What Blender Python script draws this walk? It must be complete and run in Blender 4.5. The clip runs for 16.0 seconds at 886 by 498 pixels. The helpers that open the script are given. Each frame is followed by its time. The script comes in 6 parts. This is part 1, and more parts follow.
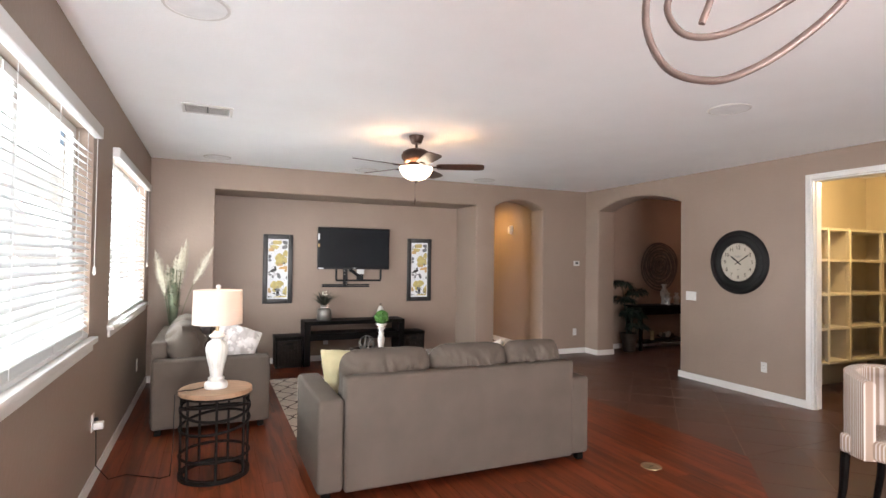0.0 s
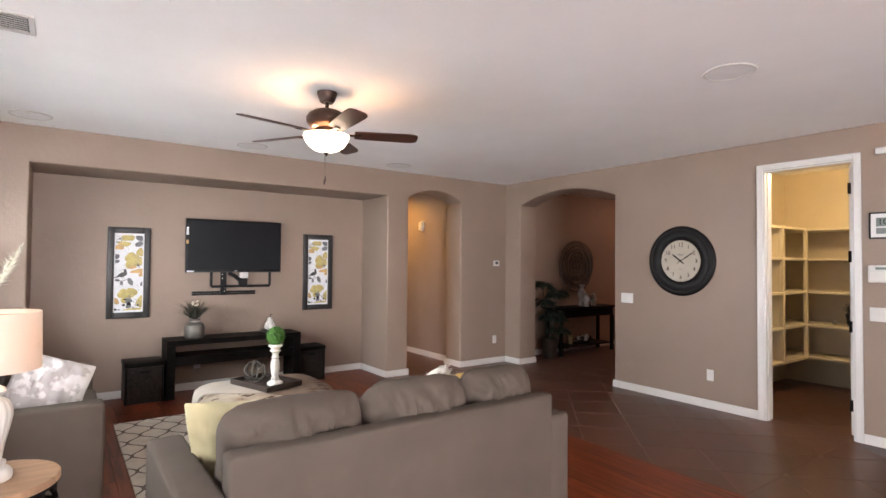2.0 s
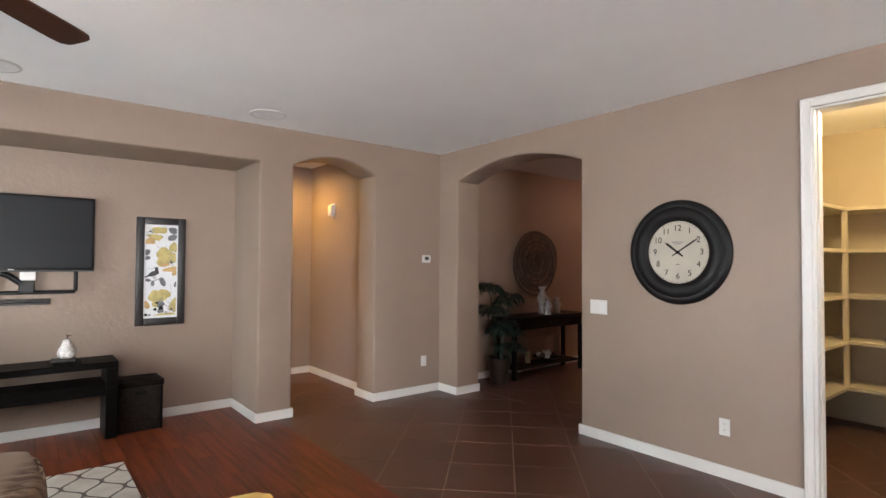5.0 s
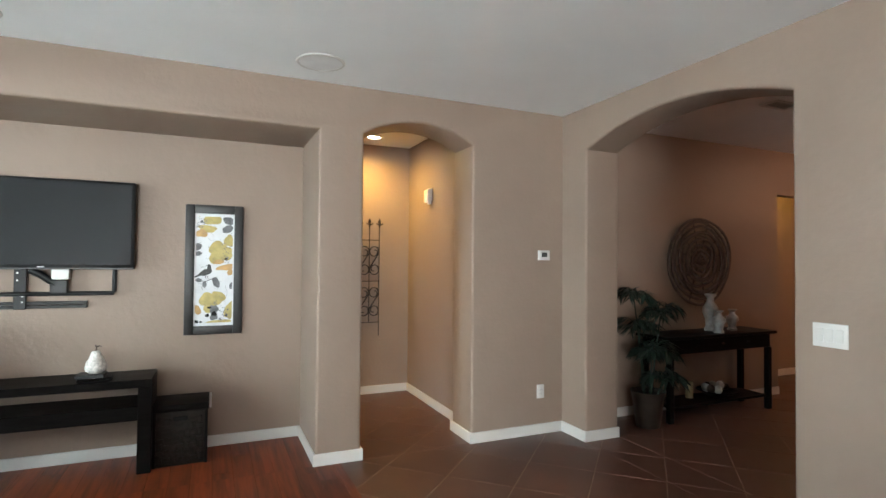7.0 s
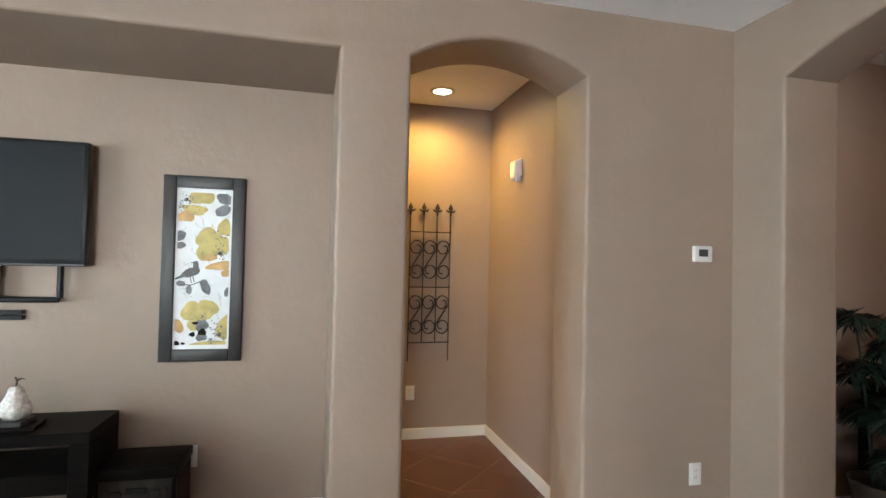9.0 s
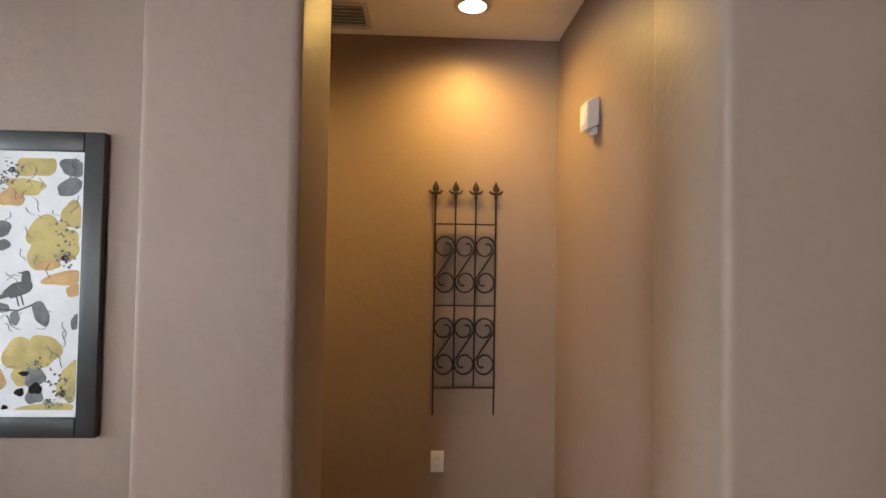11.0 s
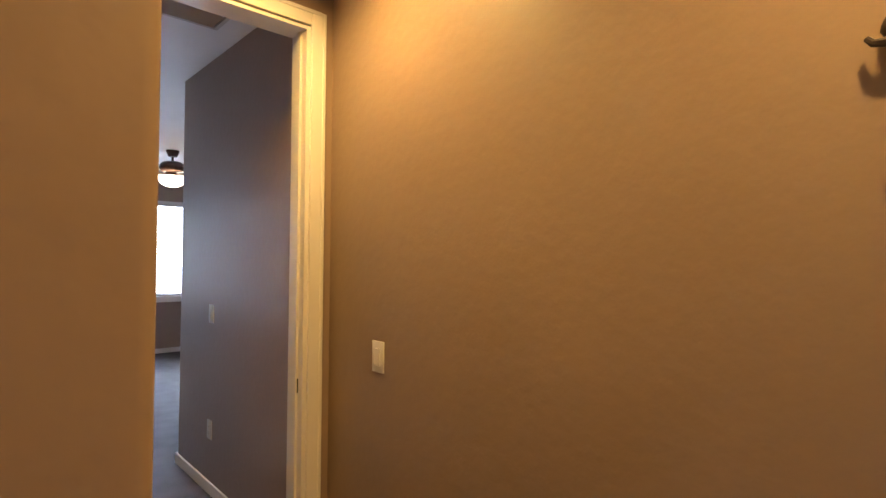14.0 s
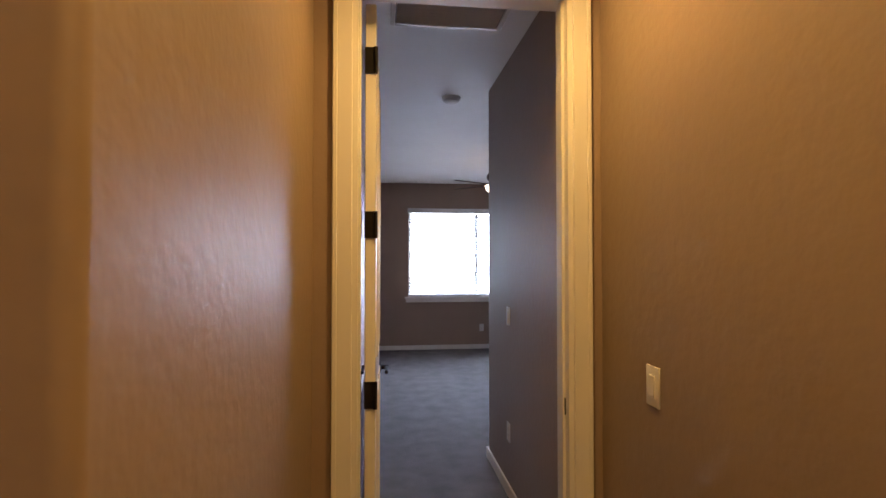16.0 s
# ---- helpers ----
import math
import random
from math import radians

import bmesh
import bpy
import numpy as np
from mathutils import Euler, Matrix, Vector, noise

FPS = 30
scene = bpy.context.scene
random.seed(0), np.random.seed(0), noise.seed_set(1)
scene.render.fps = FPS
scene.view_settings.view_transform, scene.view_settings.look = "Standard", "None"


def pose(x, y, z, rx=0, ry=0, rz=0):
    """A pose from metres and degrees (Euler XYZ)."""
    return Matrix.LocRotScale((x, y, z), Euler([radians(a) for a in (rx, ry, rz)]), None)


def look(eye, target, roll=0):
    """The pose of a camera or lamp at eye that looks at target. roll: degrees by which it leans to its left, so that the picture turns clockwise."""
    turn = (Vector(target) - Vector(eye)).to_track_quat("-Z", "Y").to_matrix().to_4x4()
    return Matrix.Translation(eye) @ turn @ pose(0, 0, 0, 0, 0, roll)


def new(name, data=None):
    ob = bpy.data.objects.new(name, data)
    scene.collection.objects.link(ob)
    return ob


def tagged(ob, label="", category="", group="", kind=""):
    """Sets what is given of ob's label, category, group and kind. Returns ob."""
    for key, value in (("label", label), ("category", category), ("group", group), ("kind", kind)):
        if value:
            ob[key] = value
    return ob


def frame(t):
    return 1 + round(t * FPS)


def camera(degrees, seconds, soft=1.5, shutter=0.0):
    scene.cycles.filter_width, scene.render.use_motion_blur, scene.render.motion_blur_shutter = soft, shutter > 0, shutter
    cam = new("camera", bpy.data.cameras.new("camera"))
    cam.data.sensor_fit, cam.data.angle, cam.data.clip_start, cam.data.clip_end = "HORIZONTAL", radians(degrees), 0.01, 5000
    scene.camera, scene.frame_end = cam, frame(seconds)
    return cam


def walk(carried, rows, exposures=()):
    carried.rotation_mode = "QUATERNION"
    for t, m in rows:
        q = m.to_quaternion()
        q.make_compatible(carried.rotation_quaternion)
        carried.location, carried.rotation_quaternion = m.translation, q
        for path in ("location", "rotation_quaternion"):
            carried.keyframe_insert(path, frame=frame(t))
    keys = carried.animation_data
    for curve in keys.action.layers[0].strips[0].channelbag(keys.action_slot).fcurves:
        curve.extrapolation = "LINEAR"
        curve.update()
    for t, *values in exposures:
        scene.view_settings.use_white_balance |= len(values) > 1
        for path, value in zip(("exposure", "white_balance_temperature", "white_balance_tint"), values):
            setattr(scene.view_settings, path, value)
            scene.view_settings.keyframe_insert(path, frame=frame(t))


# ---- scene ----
cam = camera(80.2, 16.0)
PATH = [
    (0, (0.204, 0.416, 1.525), (1.007, 2.247, 1.57), 0.8),
    (0.5, (0.223, 0.714, 1.543), (1.091, 2.515, 1.587), 0.6),
    (1, (0.233, 1.045, 1.535), (1.212, 2.788, 1.582), 0.6),
    (1.5, (0.373, 1.327, 1.508), (1.447, 3.013, 1.563), 0.6),
    (2, (0.47, 1.643, 1.515), (1.645, 3.261, 1.567), 0.5),
    (2.5, (0.698, 1.893, 1.502), (1.982, 3.426, 1.555), 0.4),
    (3, (0.996, 2.095, 1.502), (2.341, 3.575, 1.553), 0.4),
    (3.5, (1.302, 2.287, 1.468), (2.653, 3.76, 1.528), 0.4),
    (6, (2.811, 3.355, 1.466), (3.903, 5.03, 1.511), 0.5),
    (6.5, (3.037, 3.636, 1.462), (4.017, 5.378, 1.507), 0.6),
    (7, (3.264, 3.908, 1.456), (4.069, 5.738, 1.502), 0.5),
    (7.5, (3.413, 4.225, 1.442), (4.058, 6.118, 1.485), 0.7),
    (8, (3.551, 4.577, 1.43), (4.138, 6.489, 1.479), 0.7),
    (10.5, (4.38, 6.302, 1.466), (4.591, 8.291, 1.508), 1.4),
    (11, (4.536, 6.603, 1.458), (4.627, 8.6, 1.515), 0.9),
    (11.5, (4.666, 6.965, 1.442), (4.591, 8.963, 1.5), 1.3),
    (12, (4.806, 7.334, 1.475), (4.563, 9.318, 1.497), 0.9),
    (12.5, (4.872, 7.652, 1.487), (4.316, 9.573, 1.497), 0.8),
    (13, (4.813, 7.922, 1.479), (4.01, 9.753, 1.505), 0.6),
    (13.5, (4.79, 8.159, 1.472), (3.655, 9.805, 1.518), 0.8),
    (14, (4.757, 8.346, 1.474), (3.29, 9.703, 1.513), 0.5),
    (14.5, (4.67, 8.465, 1.479), (2.991, 9.552, 1.509), 0.3),
    (15, (4.622, 8.584, 1.473), (2.77, 9.337, 1.512), 0.2),
    (15.5, (4.611, 8.668, 1.471), (2.66, 9.103, 1.512), 0.1),
    (16, (4.587, 8.74, 1.470), (2.601, 8.97, 1.513), 0.0),
]
# seconds, stops, kelvin, tint: the film camera's own drift on the way
LIGHT = [(0, 0.12, 6500, 12), (2, 0.10, 6580, 15), (3.5, 0.20, 6650, 16), (6, 0.31, 6150, 3), (8, 0.50, 6000, -2), (10.5, 0.16, 6050, 5), (12, 0.04, 6400, 11),
         (13, 0.2, 6450, 12), (14, 0.44, 6150, 12), (15, 0.33, 6000, 11), (16, -0.12, 6300, 16)]
walk(cam, [(t, look(eye, target, roll)) for t, eye, target, roll in PATH], LIGHT)

# ---- world, sun, large lights ----
world = bpy.data.worlds.new("sky")
scene.world = world
world.use_nodes = True
_sky = world.node_tree.nodes.new("ShaderNodeTexSky")
_sky.sky_type = "NISHITA"
_sky.sun_disc = False
_sky.sun_elevation = radians(50)
_sky.sun_rotation = radians(166)
_bg = world.node_tree.nodes["Background"]
_bg.inputs["Strength"].default_value = 0.12
world.node_tree.links.new(_sky.outputs["Color"], _bg.inputs["Color"])


def lamp(name, kind, energy, color, m, size=(1.0, 1.0), radius=0.05, angle=0.5):
    data = bpy.data.lights.new(name, kind)
    data.energy, data.color = energy, color
    if kind == "AREA":
        data.shape, data.size, data.size_y = "RECTANGLE", size[0], size[1]
    elif kind == "SUN":
        data.angle = radians(angle)
    else:
        data.shadow_soft_size = radius
    ob = new(name, data)
    ob.matrix_world = m
    return ob


GARDEN = (0.87, 0.96, 1.0)
WARM = (1.0, 0.58, 0.145)
lamp("sun", "SUN", 3.0, (1.0, 0.95, 0.88), look((0, 0, 0), (-0.15, 0.62, -0.77)))
lamp("daylight_window", "AREA", 95, GARDEN, look((-0.88, 3.25, 1.5), (0.6, 3.25, 2.9)), (2.3, 1.4))
lamp("daylight_window", "AREA", 250, GARDEN, look((-0.88, 6.18, 1.5), (0.8, 6.3, 2.7)), (2.2, 1.4))
# frontal fill from behind the camera, through an assumed patio door
lamp("daylight_assumed_patio", "AREA", 520, (1.0, 0.965, 0.955), look((1.05, -3.5, 1.0), (1.25, 0.0, 3.4)), (2.8, 2.3))
lamp("daylight_bedroom", "AREA", 500, (0.62, 0.76, 1.0), look((-4.36, 10.35, 1.6), (0.0, 10.35, 1.2)), (2.4, 1.5))
for _a in (30, 150, 270):
    lamp("fan_bulb", "POINT", 5.6, (1.0, 0.56, 0.28), pose(2.0 + 0.11 * math.cos(radians(_a)), 5.19 + 0.11 * math.sin(radians(_a)), 2.395), radius=0.035)
for _x, _y in ((4.78, 9.15), (3.25, 9.10)):
    _b = lamp("hall_bulb", "SPOT", 86, WARM, look((_x, _y, 2.70), (_x, _y, 0)), radius=0.06).data
    _b.spot_size, _b.spot_blend = radians(165), 0.9
lamp("pantry_bulb", "POINT", 50, (1.0, 0.74, 0.36), pose(6.80, 3.60, 2.52), radius=0.10)
lamp("foyer_bulb", "POINT", 14, WARM, pose(9.7, 8.1, 2.5), radius=0.07)
lamp("foyer_bulb", "POINT", 36, (1.0, 0.46, 0.26), pose(10.6, 6.2, 2.5), radius=0.08)
lamp("table_lamp_bulb", "POINT", 2.2, (1.0, 0.66, 0.4), pose(0.25, 4.5, 1.17), radius=0.04)
lamp("bedroom_bulb", "POINT", 10, (1.0, 0.66, 0.38), pose(-2.0, 10.21, 2.40), radius=0.04)


# ---- materials ----
def mat(name, col, rough=0.5, metal=0.0, var=0.12, scale=5.0, fine=90.0, bump=0.08, rand=0.0, stretch=(1, 1, 1), col2=None,
        sharp=False, emit=0.0, spec=0.5, coat=0.0, bdist=0.002, rvar=0.08):
    """A principled surface with variation at two scales, relief, and a share of chance from piece to piece."""
    m = bpy.data.materials.new(name)
    m.use_nodes = True
    n, l = m.node_tree.nodes, m.node_tree.links
    b = n["Principled BSDF"]
    b.inputs["Roughness"].default_value = rough
    b.inputs["Metallic"].default_value = metal
    b.inputs["Specular IOR Level"].default_value = spec
    b.inputs["Coat Weight"].default_value = coat
    tc, mp = n.new("ShaderNodeTexCoord"), n.new("ShaderNodeMapping")
    mp.inputs["Scale"].default_value = stretch
    l.new(tc.outputs["Object"], mp.inputs["Vector"])
    big, small = n.new("ShaderNodeTexNoise"), n.new("ShaderNodeTexNoise")
    big.inputs["Scale"].default_value, small.inputs["Scale"].default_value = scale, fine
    big.inputs["Detail"].default_value, small.inputs["Detail"].default_value = 3.0, 2.0
    l.new(mp.outputs["Vector"], big.inputs["Vector"])
    l.new(mp.outputs["Vector"], small.inputs["Vector"])
    ramp = n.new("ShaderNodeValToRGB")
    lo = tuple(c * (1 - var) for c in col)
    hi = tuple(min(1, c * (1 + var)) for c in (col2 or col))
    if col2:
        lo = col
        hi = col2
    ramp.color_ramp.elements[0].color = (*lo, 1)
    ramp.color_ramp.elements[1].color = (*hi, 1)
    ramp.color_ramp.elements[0].position = 0.47 if sharp else 0.3
    ramp.color_ramp.elements[1].position = 0.53 if sharp else 0.7
    l.new(big.outputs["Fac"], ramp.inputs["Fac"])
    hsv = n.new("ShaderNodeHueSaturation")
    l.new(ramp.outputs["Color"], hsv.inputs["Color"])
    val = n.new("ShaderNodeMath")
    val.operation = "MULTIPLY_ADD"
    l.new(small.outputs["Fac"], val.inputs[0])
    val.inputs[1].default_value = var * 0.8
    val.inputs[2].default_value = 1 - var * 0.4
    last = val
    if rand:
        ob_, sh = n.new("ShaderNodeObjectInfo"), n.new("ShaderNodeMath")
        sh.operation = "MULTIPLY"
        sh.inputs[1].default_value = 47.0
        l.new(ob_.outputs["Random"], sh.inputs[0])
        l.new(sh.outputs[0], mp.inputs["Location"])
        oi, ra = n.new("ShaderNodeObjectInfo"), n.new("ShaderNodeMath")
        ra.operation = "MULTIPLY_ADD"
        l.new(oi.outputs["Random"], ra.inputs[0])
        ra.inputs[1].default_value, ra.inputs[2].default_value = rand, 1 - rand / 2
        mu = n.new("ShaderNodeMath")
        mu.operation = "MULTIPLY"
        l.new(ra.outputs[0], mu.inputs[0])
        l.new(val.outputs[0], mu.inputs[1])
        last = mu
    l.new(last.outputs[0], hsv.inputs["Value"])
    l.new(hsv.outputs["Color"], b.inputs["Base Color"])
    rr = n.new("ShaderNodeMapRange")
    rr.inputs["To Min"].default_value, rr.inputs["To Max"].default_value = max(0, rough - rvar), min(1, rough + rvar)
    l.new(big.outputs["Fac"], rr.inputs["Value"])
    l.new(rr.outputs[0], b.inputs["Roughness"])
    if bump:
        add = n.new("ShaderNodeMath")
        add.operation = "MULTIPLY_ADD"
        add.inputs[1].default_value = 0.6
        l.new(big.outputs["Fac"], add.inputs[0])
        l.new(small.outputs["Fac"], add.inputs[2])
        bp = n.new("ShaderNodeBump")
        bp.inputs["Strength"].default_value, bp.inputs["Distance"].default_value = bump, bdist
        l.new(add.outputs[0], bp.inputs["Height"])
        l.new(bp.outputs["Normal"], b.inputs["Normal"])
    if emit:
        b.inputs["Emission Color"].default_value = (*col, 1)
        b.inputs["Emission Strength"].default_value = emit
    return m


M_WALL = mat("tan_wall_paint", (0.264, 0.195, 0.153), 0.48, var=0.035, scale=2.2, fine=26, bump=0.45, spec=0.28, bdist=0.004)
M_CEIL = mat("white_ceiling_paint", (0.90, 0.90, 0.90), 0.8, var=0.02, scale=2, fine=40, bump=0.3, spec=0.2, bdist=0.003)
M_TRIM = mat("white_gloss_trim", (0.64, 0.62, 0.595), 0.38, var=0.02, scale=3, fine=60, bump=0.0)
def floor_wood_mat():
    """Red-brown hardwood: long grain streaks, broad tone drift and a tone of its own for each plank."""
    m = mat("red_brown_floor_wood", (0.066, 0.0125, 0.005), 0.30, var=0.12, scale=2.6, fine=16, bump=0.0, rand=0.42, stretch=(9, 0.55, 1), col2=(0.188, 0.043, 0.0165), spec=0.20, rvar=0.05)
    n, l = m.node_tree.nodes, m.node_tree.links
    ramp = [k for k in n if k.type == "VALTORGB"][0]
    ramp.color_ramp.elements[0].position, ramp.color_ramp.elements[1].position = 0.34, 0.62
    noises = [k for k in n if k.type == "TEX_NOISE"]
    for k in noises:
        k.inputs["Detail"].default_value = 6.0
        k.inputs["Roughness"].default_value = 0.62
        k.inputs["Distortion"].default_value = 0.35
    b, fine = n["Principled BSDF"], noises[1]
    bp = n.new("ShaderNodeBump")
    bp.inputs["Strength"].default_value, bp.inputs["Distance"].default_value = 0.06, 0.001
    l.new(fine.outputs["Fac"], bp.inputs["Height"])
    l.new(bp.outputs["Normal"], b.inputs["Normal"])
    return m


M_WOOD = floor_wood_mat()
M_TILE = mat("brown_ceramic_tile", (0.070, 0.0305, 0.0205), 0.34, var=0.16, scale=5, fine=45, bump=0.12, rand=0.22, spec=0.34, col2=(0.100, 0.046, 0.032))
M_GAP = mat("dark_joint", (0.022, 0.009, 0.006), 0.95, var=0.1, bump=0, spec=0.05)
M_GROUT = mat("tan_grout", (0.235, 0.18, 0.145), 0.85, var=0.15, scale=8, fine=120, bump=0.2)
M_CARPET = mat("grey_brown_carpet", (0.10, 0.088, 0.085), 0.95, var=0.22, scale=6, fine=240, bump=0.9, spec=0.1, bdist=0.01)
M_SOFA = mat("grey_sofa_fabric", (0.096, 0.0765, 0.063), 0.85, var=0.10, scale=4, fine=420, bump=0.35, spec=0.2)
M_DARKSOFA = mat("charcoal_cushion_fabric", (0.045, 0.036, 0.032), 0.85, var=0.12, scale=5, fine=300, bump=0.35, spec=0.2)
M_CREAM = mat("cream_fabric", (0.47, 0.41, 0.25), 0.9, var=0.08, scale=6, fine=260, bump=0.3, spec=0.2)
M_YELLOW = mat("mustard_yellow_fabric", (0.66, 0.47, 0.16), 0.9, var=0.1, scale=6, fine=260, bump=0.3, spec=0.2)
M_FUR = mat("white_fur", (0.86, 0.81, 0.73), 0.95, var=0.15, scale=10, fine=200, bump=0.5, spec=0.2)
M_PATPIL = mat("white_grey_patterned_fabric", (0.46, 0.43, 0.42), 0.9, var=0.1, scale=14, fine=260, bump=0.2, col2=(0.66, 0.63, 0.62), sharp=True)
M_LINEN = mat("cream_linen", (0.60, 0.51, 0.40), 0.9, var=0.1, scale=9, fine=300, bump=0.3)
M_BLACKWOOD = mat("black_brown_wood", (0.0065, 0.0052, 0.0048), 0.42, var=0.3, scale=7, fine=60, bump=0.05, stretch=(1, 8, 8), spec=0.05)
M_BLACK = mat("black_plastic", (0.009, 0.009, 0.010), 0.36, var=0.1, scale=7, fine=90, bump=0.03, spec=0.22)
M_SCREEN = mat("black_screen_glass", (0.009, 0.010, 0.012), 0.38, var=0.05, scale=3, fine=40, bump=0.0, spec=0.12)
M_GREYFRAME = mat("charcoal_frame_wood", (0.023, 0.0215, 0.022), 0.42, var=0.15, scale=6, fine=80, bump=0.06)
M_BRONZE = mat("oil_rubbed_bronze", (0.045, 0.024, 0.017), 0.34, metal=0.6, var=0.25, scale=9, fine=80, bump=0.05)
M_IRON = mat("dark_wrought_iron", (0.0075, 0.0052, 0.0045), 0.6, metal=0.0, var=0.3, scale=14, fine=120, bump=0.2, spec=0.15)
M_BLADE = mat("dark_walnut_blade", (0.052, 0.018, 0.010), 0.36, var=0.3, scale=5, fine=50, bump=0.03, stretch=(2, 12, 1), spec=0.4, coat=0.1)
M_WHITECER = mat("white_ceramic", (0.62, 0.60, 0.57), 0.3, var=0.04, scale=8, fine=60, bump=0.03)
M_WHITEWOOD = mat("distressed_white_wood", (0.74, 0.71, 0.66), 0.6, var=0.14, scale=16, fine=90, bump=0.2)
M_PLASTIC = mat("white_plastic", (0.62, 0.60, 0.58), 0.4, var=0.02, scale=8, fine=60, bump=0.0)
M_PLASTICGREY = mat("pale_grey_grille", (0.68, 0.68, 0.68), 0.6, var=0.05, scale=9, fine=300, bump=0.3)
M_DARKSLOT = mat("dark_slot", (0.03, 0.03, 0.03), 0.6, var=0.1, bump=0)
M_TABLETOP = mat("weathered_oak_top", (0.33, 0.20, 0.12), 0.5, var=0.25, scale=4, fine=50, bump=0.15, stretch=(1, 9, 1))
M_LEAF = mat("dark_green_leaf", (0.009, 0.021, 0.012), 0.5, var=0.3, scale=12, fine=60, bump=0.05)
M_MOSS = mat("green_moss", (0.055, 0.15, 0.025), 0.9, var=0.35, scale=30, fine=160, bump=0.8)
M_GRASSY = mat("grey_green_grass", (0.12, 0.13, 0.075), 0.7, var=0.3, scale=12, fine=60, bump=0)
M_PLUME = mat("cream_feather_plume", (0.60, 0.54, 0.42), 0.95, var=0.2, scale=30, fine=200, bump=0.5)
M_SHELF = mat("pale_yellow_shelf_paint", (0.60, 0.53, 0.41), 0.55, var=0.05, scale=4, fine=60, bump=0.04)
M_STEEL = mat("brushed_steel", (0.55, 0.54, 0.52), 0.3, metal=1.0, var=0.1, scale=9, fine=90, bump=0.02)
M_BRASS = mat("aged_brass", (0.42, 0.32, 0.19), 0.35, metal=0.8, var=0.15, scale=12, fine=90, bump=0.03)
M_PEWTER = mat("grey_pewter_vase", (0.20, 0.185, 0.165), 0.36, metal=0.6, var=0.2, scale=9, fine=70, bump=0.1)
M_WICKER = mat("black_woven_seagrass", (0.020, 0.015, 0.0125), 0.65, var=0.4, scale=26, fine=120, bump=0.6, spec=0.15)
M_CLOCKFACE = mat("cream_clock_dial", (0.40, 0.355, 0.29), 0.6, var=0.08, scale=5, fine=90, bump=0.02)
M_INK = mat("black_ink", (0.010, 0.009, 0.009), 0.7, var=0.1, bump=0, spec=0.1)
M_GREYINK = mat("grey_ink", (0.16, 0.16, 0.17), 0.8, var=0.35, scale=30, bump=0)
M_MUSTARD = mat("mustard_print", (0.48, 0.39, 0.15), 0.8, var=0.2, scale=18, bump=0)
M_OCHRE = mat("ochre_print", (0.50, 0.32, 0.14), 0.8, var=0.2, scale=18, bump=0)
M_CANVAS = mat("white_art_canvas", (0.72, 0.73, 0.75), 0.7, var=0.05, scale=14, fine=220, bump=0.15)
M_RED = mat("reddish_cabinet_wood", (0.12, 0.035, 0.016), 0.4, var=0.25, scale=4, fine=50, bump=0.05, stretch=(6, 6, 1))
M_SLAT = mat("white_blind_slat", (0.60, 0.60, 0.59), 0.5, var=0.02, scale=4, fine=60, bump=0.02)
M_TAUPE = mat("taupe_woven_disc", (0.095, 0.066, 0.054), 0.6, var=0.3, scale=20, fine=120, bump=0.5)
M_LCD = mat("grey_green_lcd", (0.13, 0.16, 0.14), 0.3, var=0.05, bump=0)
M_BROWNPOT = mat("dark_bronze_pot", (0.035, 0.024, 0.018), 0.4, metal=0.3, var=0.3, scale=9, fine=60, bump=0.15)
M_BOWL = mat("frosted_glass_bowl", (1.0, 0.80, 0.58), 0.35, var=0.04, scale=7, fine=60, bump=0, emit=7.0)
M_PALEBRONZE = mat("worn_pale_bronze", (0.14, 0.10, 0.088), 0.45, metal=0.3, var=0.25, scale=14, fine=80, bump=0.05)
M_DOWNLIGHT = mat("glowing_downlight_lens", (1.0, 0.86, 0.62), 0.4, var=0.02, bump=0, emit=14.0)


def stripe_mat():
    m = mat("tan_and_white_striped_fabric", (0.5, 0.4, 0.3), 0.85, var=0.06, scale=8, fine=260, bump=0.2)
    n, l = m.node_tree.nodes, m.node_tree.links
    tc, sp = n.new("ShaderNodeTexCoord"), n.new("ShaderNodeSeparateXYZ")
    l.new(tc.outputs["Object"], sp.inputs[0])
    ad, mo, cr = n.new("ShaderNodeMath"), n.new("ShaderNodeMath"), n.new("ShaderNodeValToRGB")
    l.new(sp.outputs["X"], ad.inputs[0])
    l.new(sp.outputs["Y"], ad.inputs[1])
    mo.operation = "PINGPONG"
    mo.inputs[1].default_value = 0.0095
    l.new(ad.outputs[0], mo.inputs[0])
    sc = n.new("ShaderNodeMath")
    sc.operation = "MULTIPLY"
    sc.inputs[1].default_value = 1 / 0.0095
    l.new(mo.outputs[0], sc.inputs[0])
    l.new(sc.outputs[0], cr.inputs["Fac"])
    e = cr.color_ramp.elements
    e[0].color, e[1].color = (0.33, 0.24, 0.185, 1), (0.60, 0.54, 0.50, 1)
    e[0].position, e[1].position = 0.55, 0.75
    l.new(cr.outputs["Color"], n["Principled BSDF"].inputs["Base Color"])
    return m


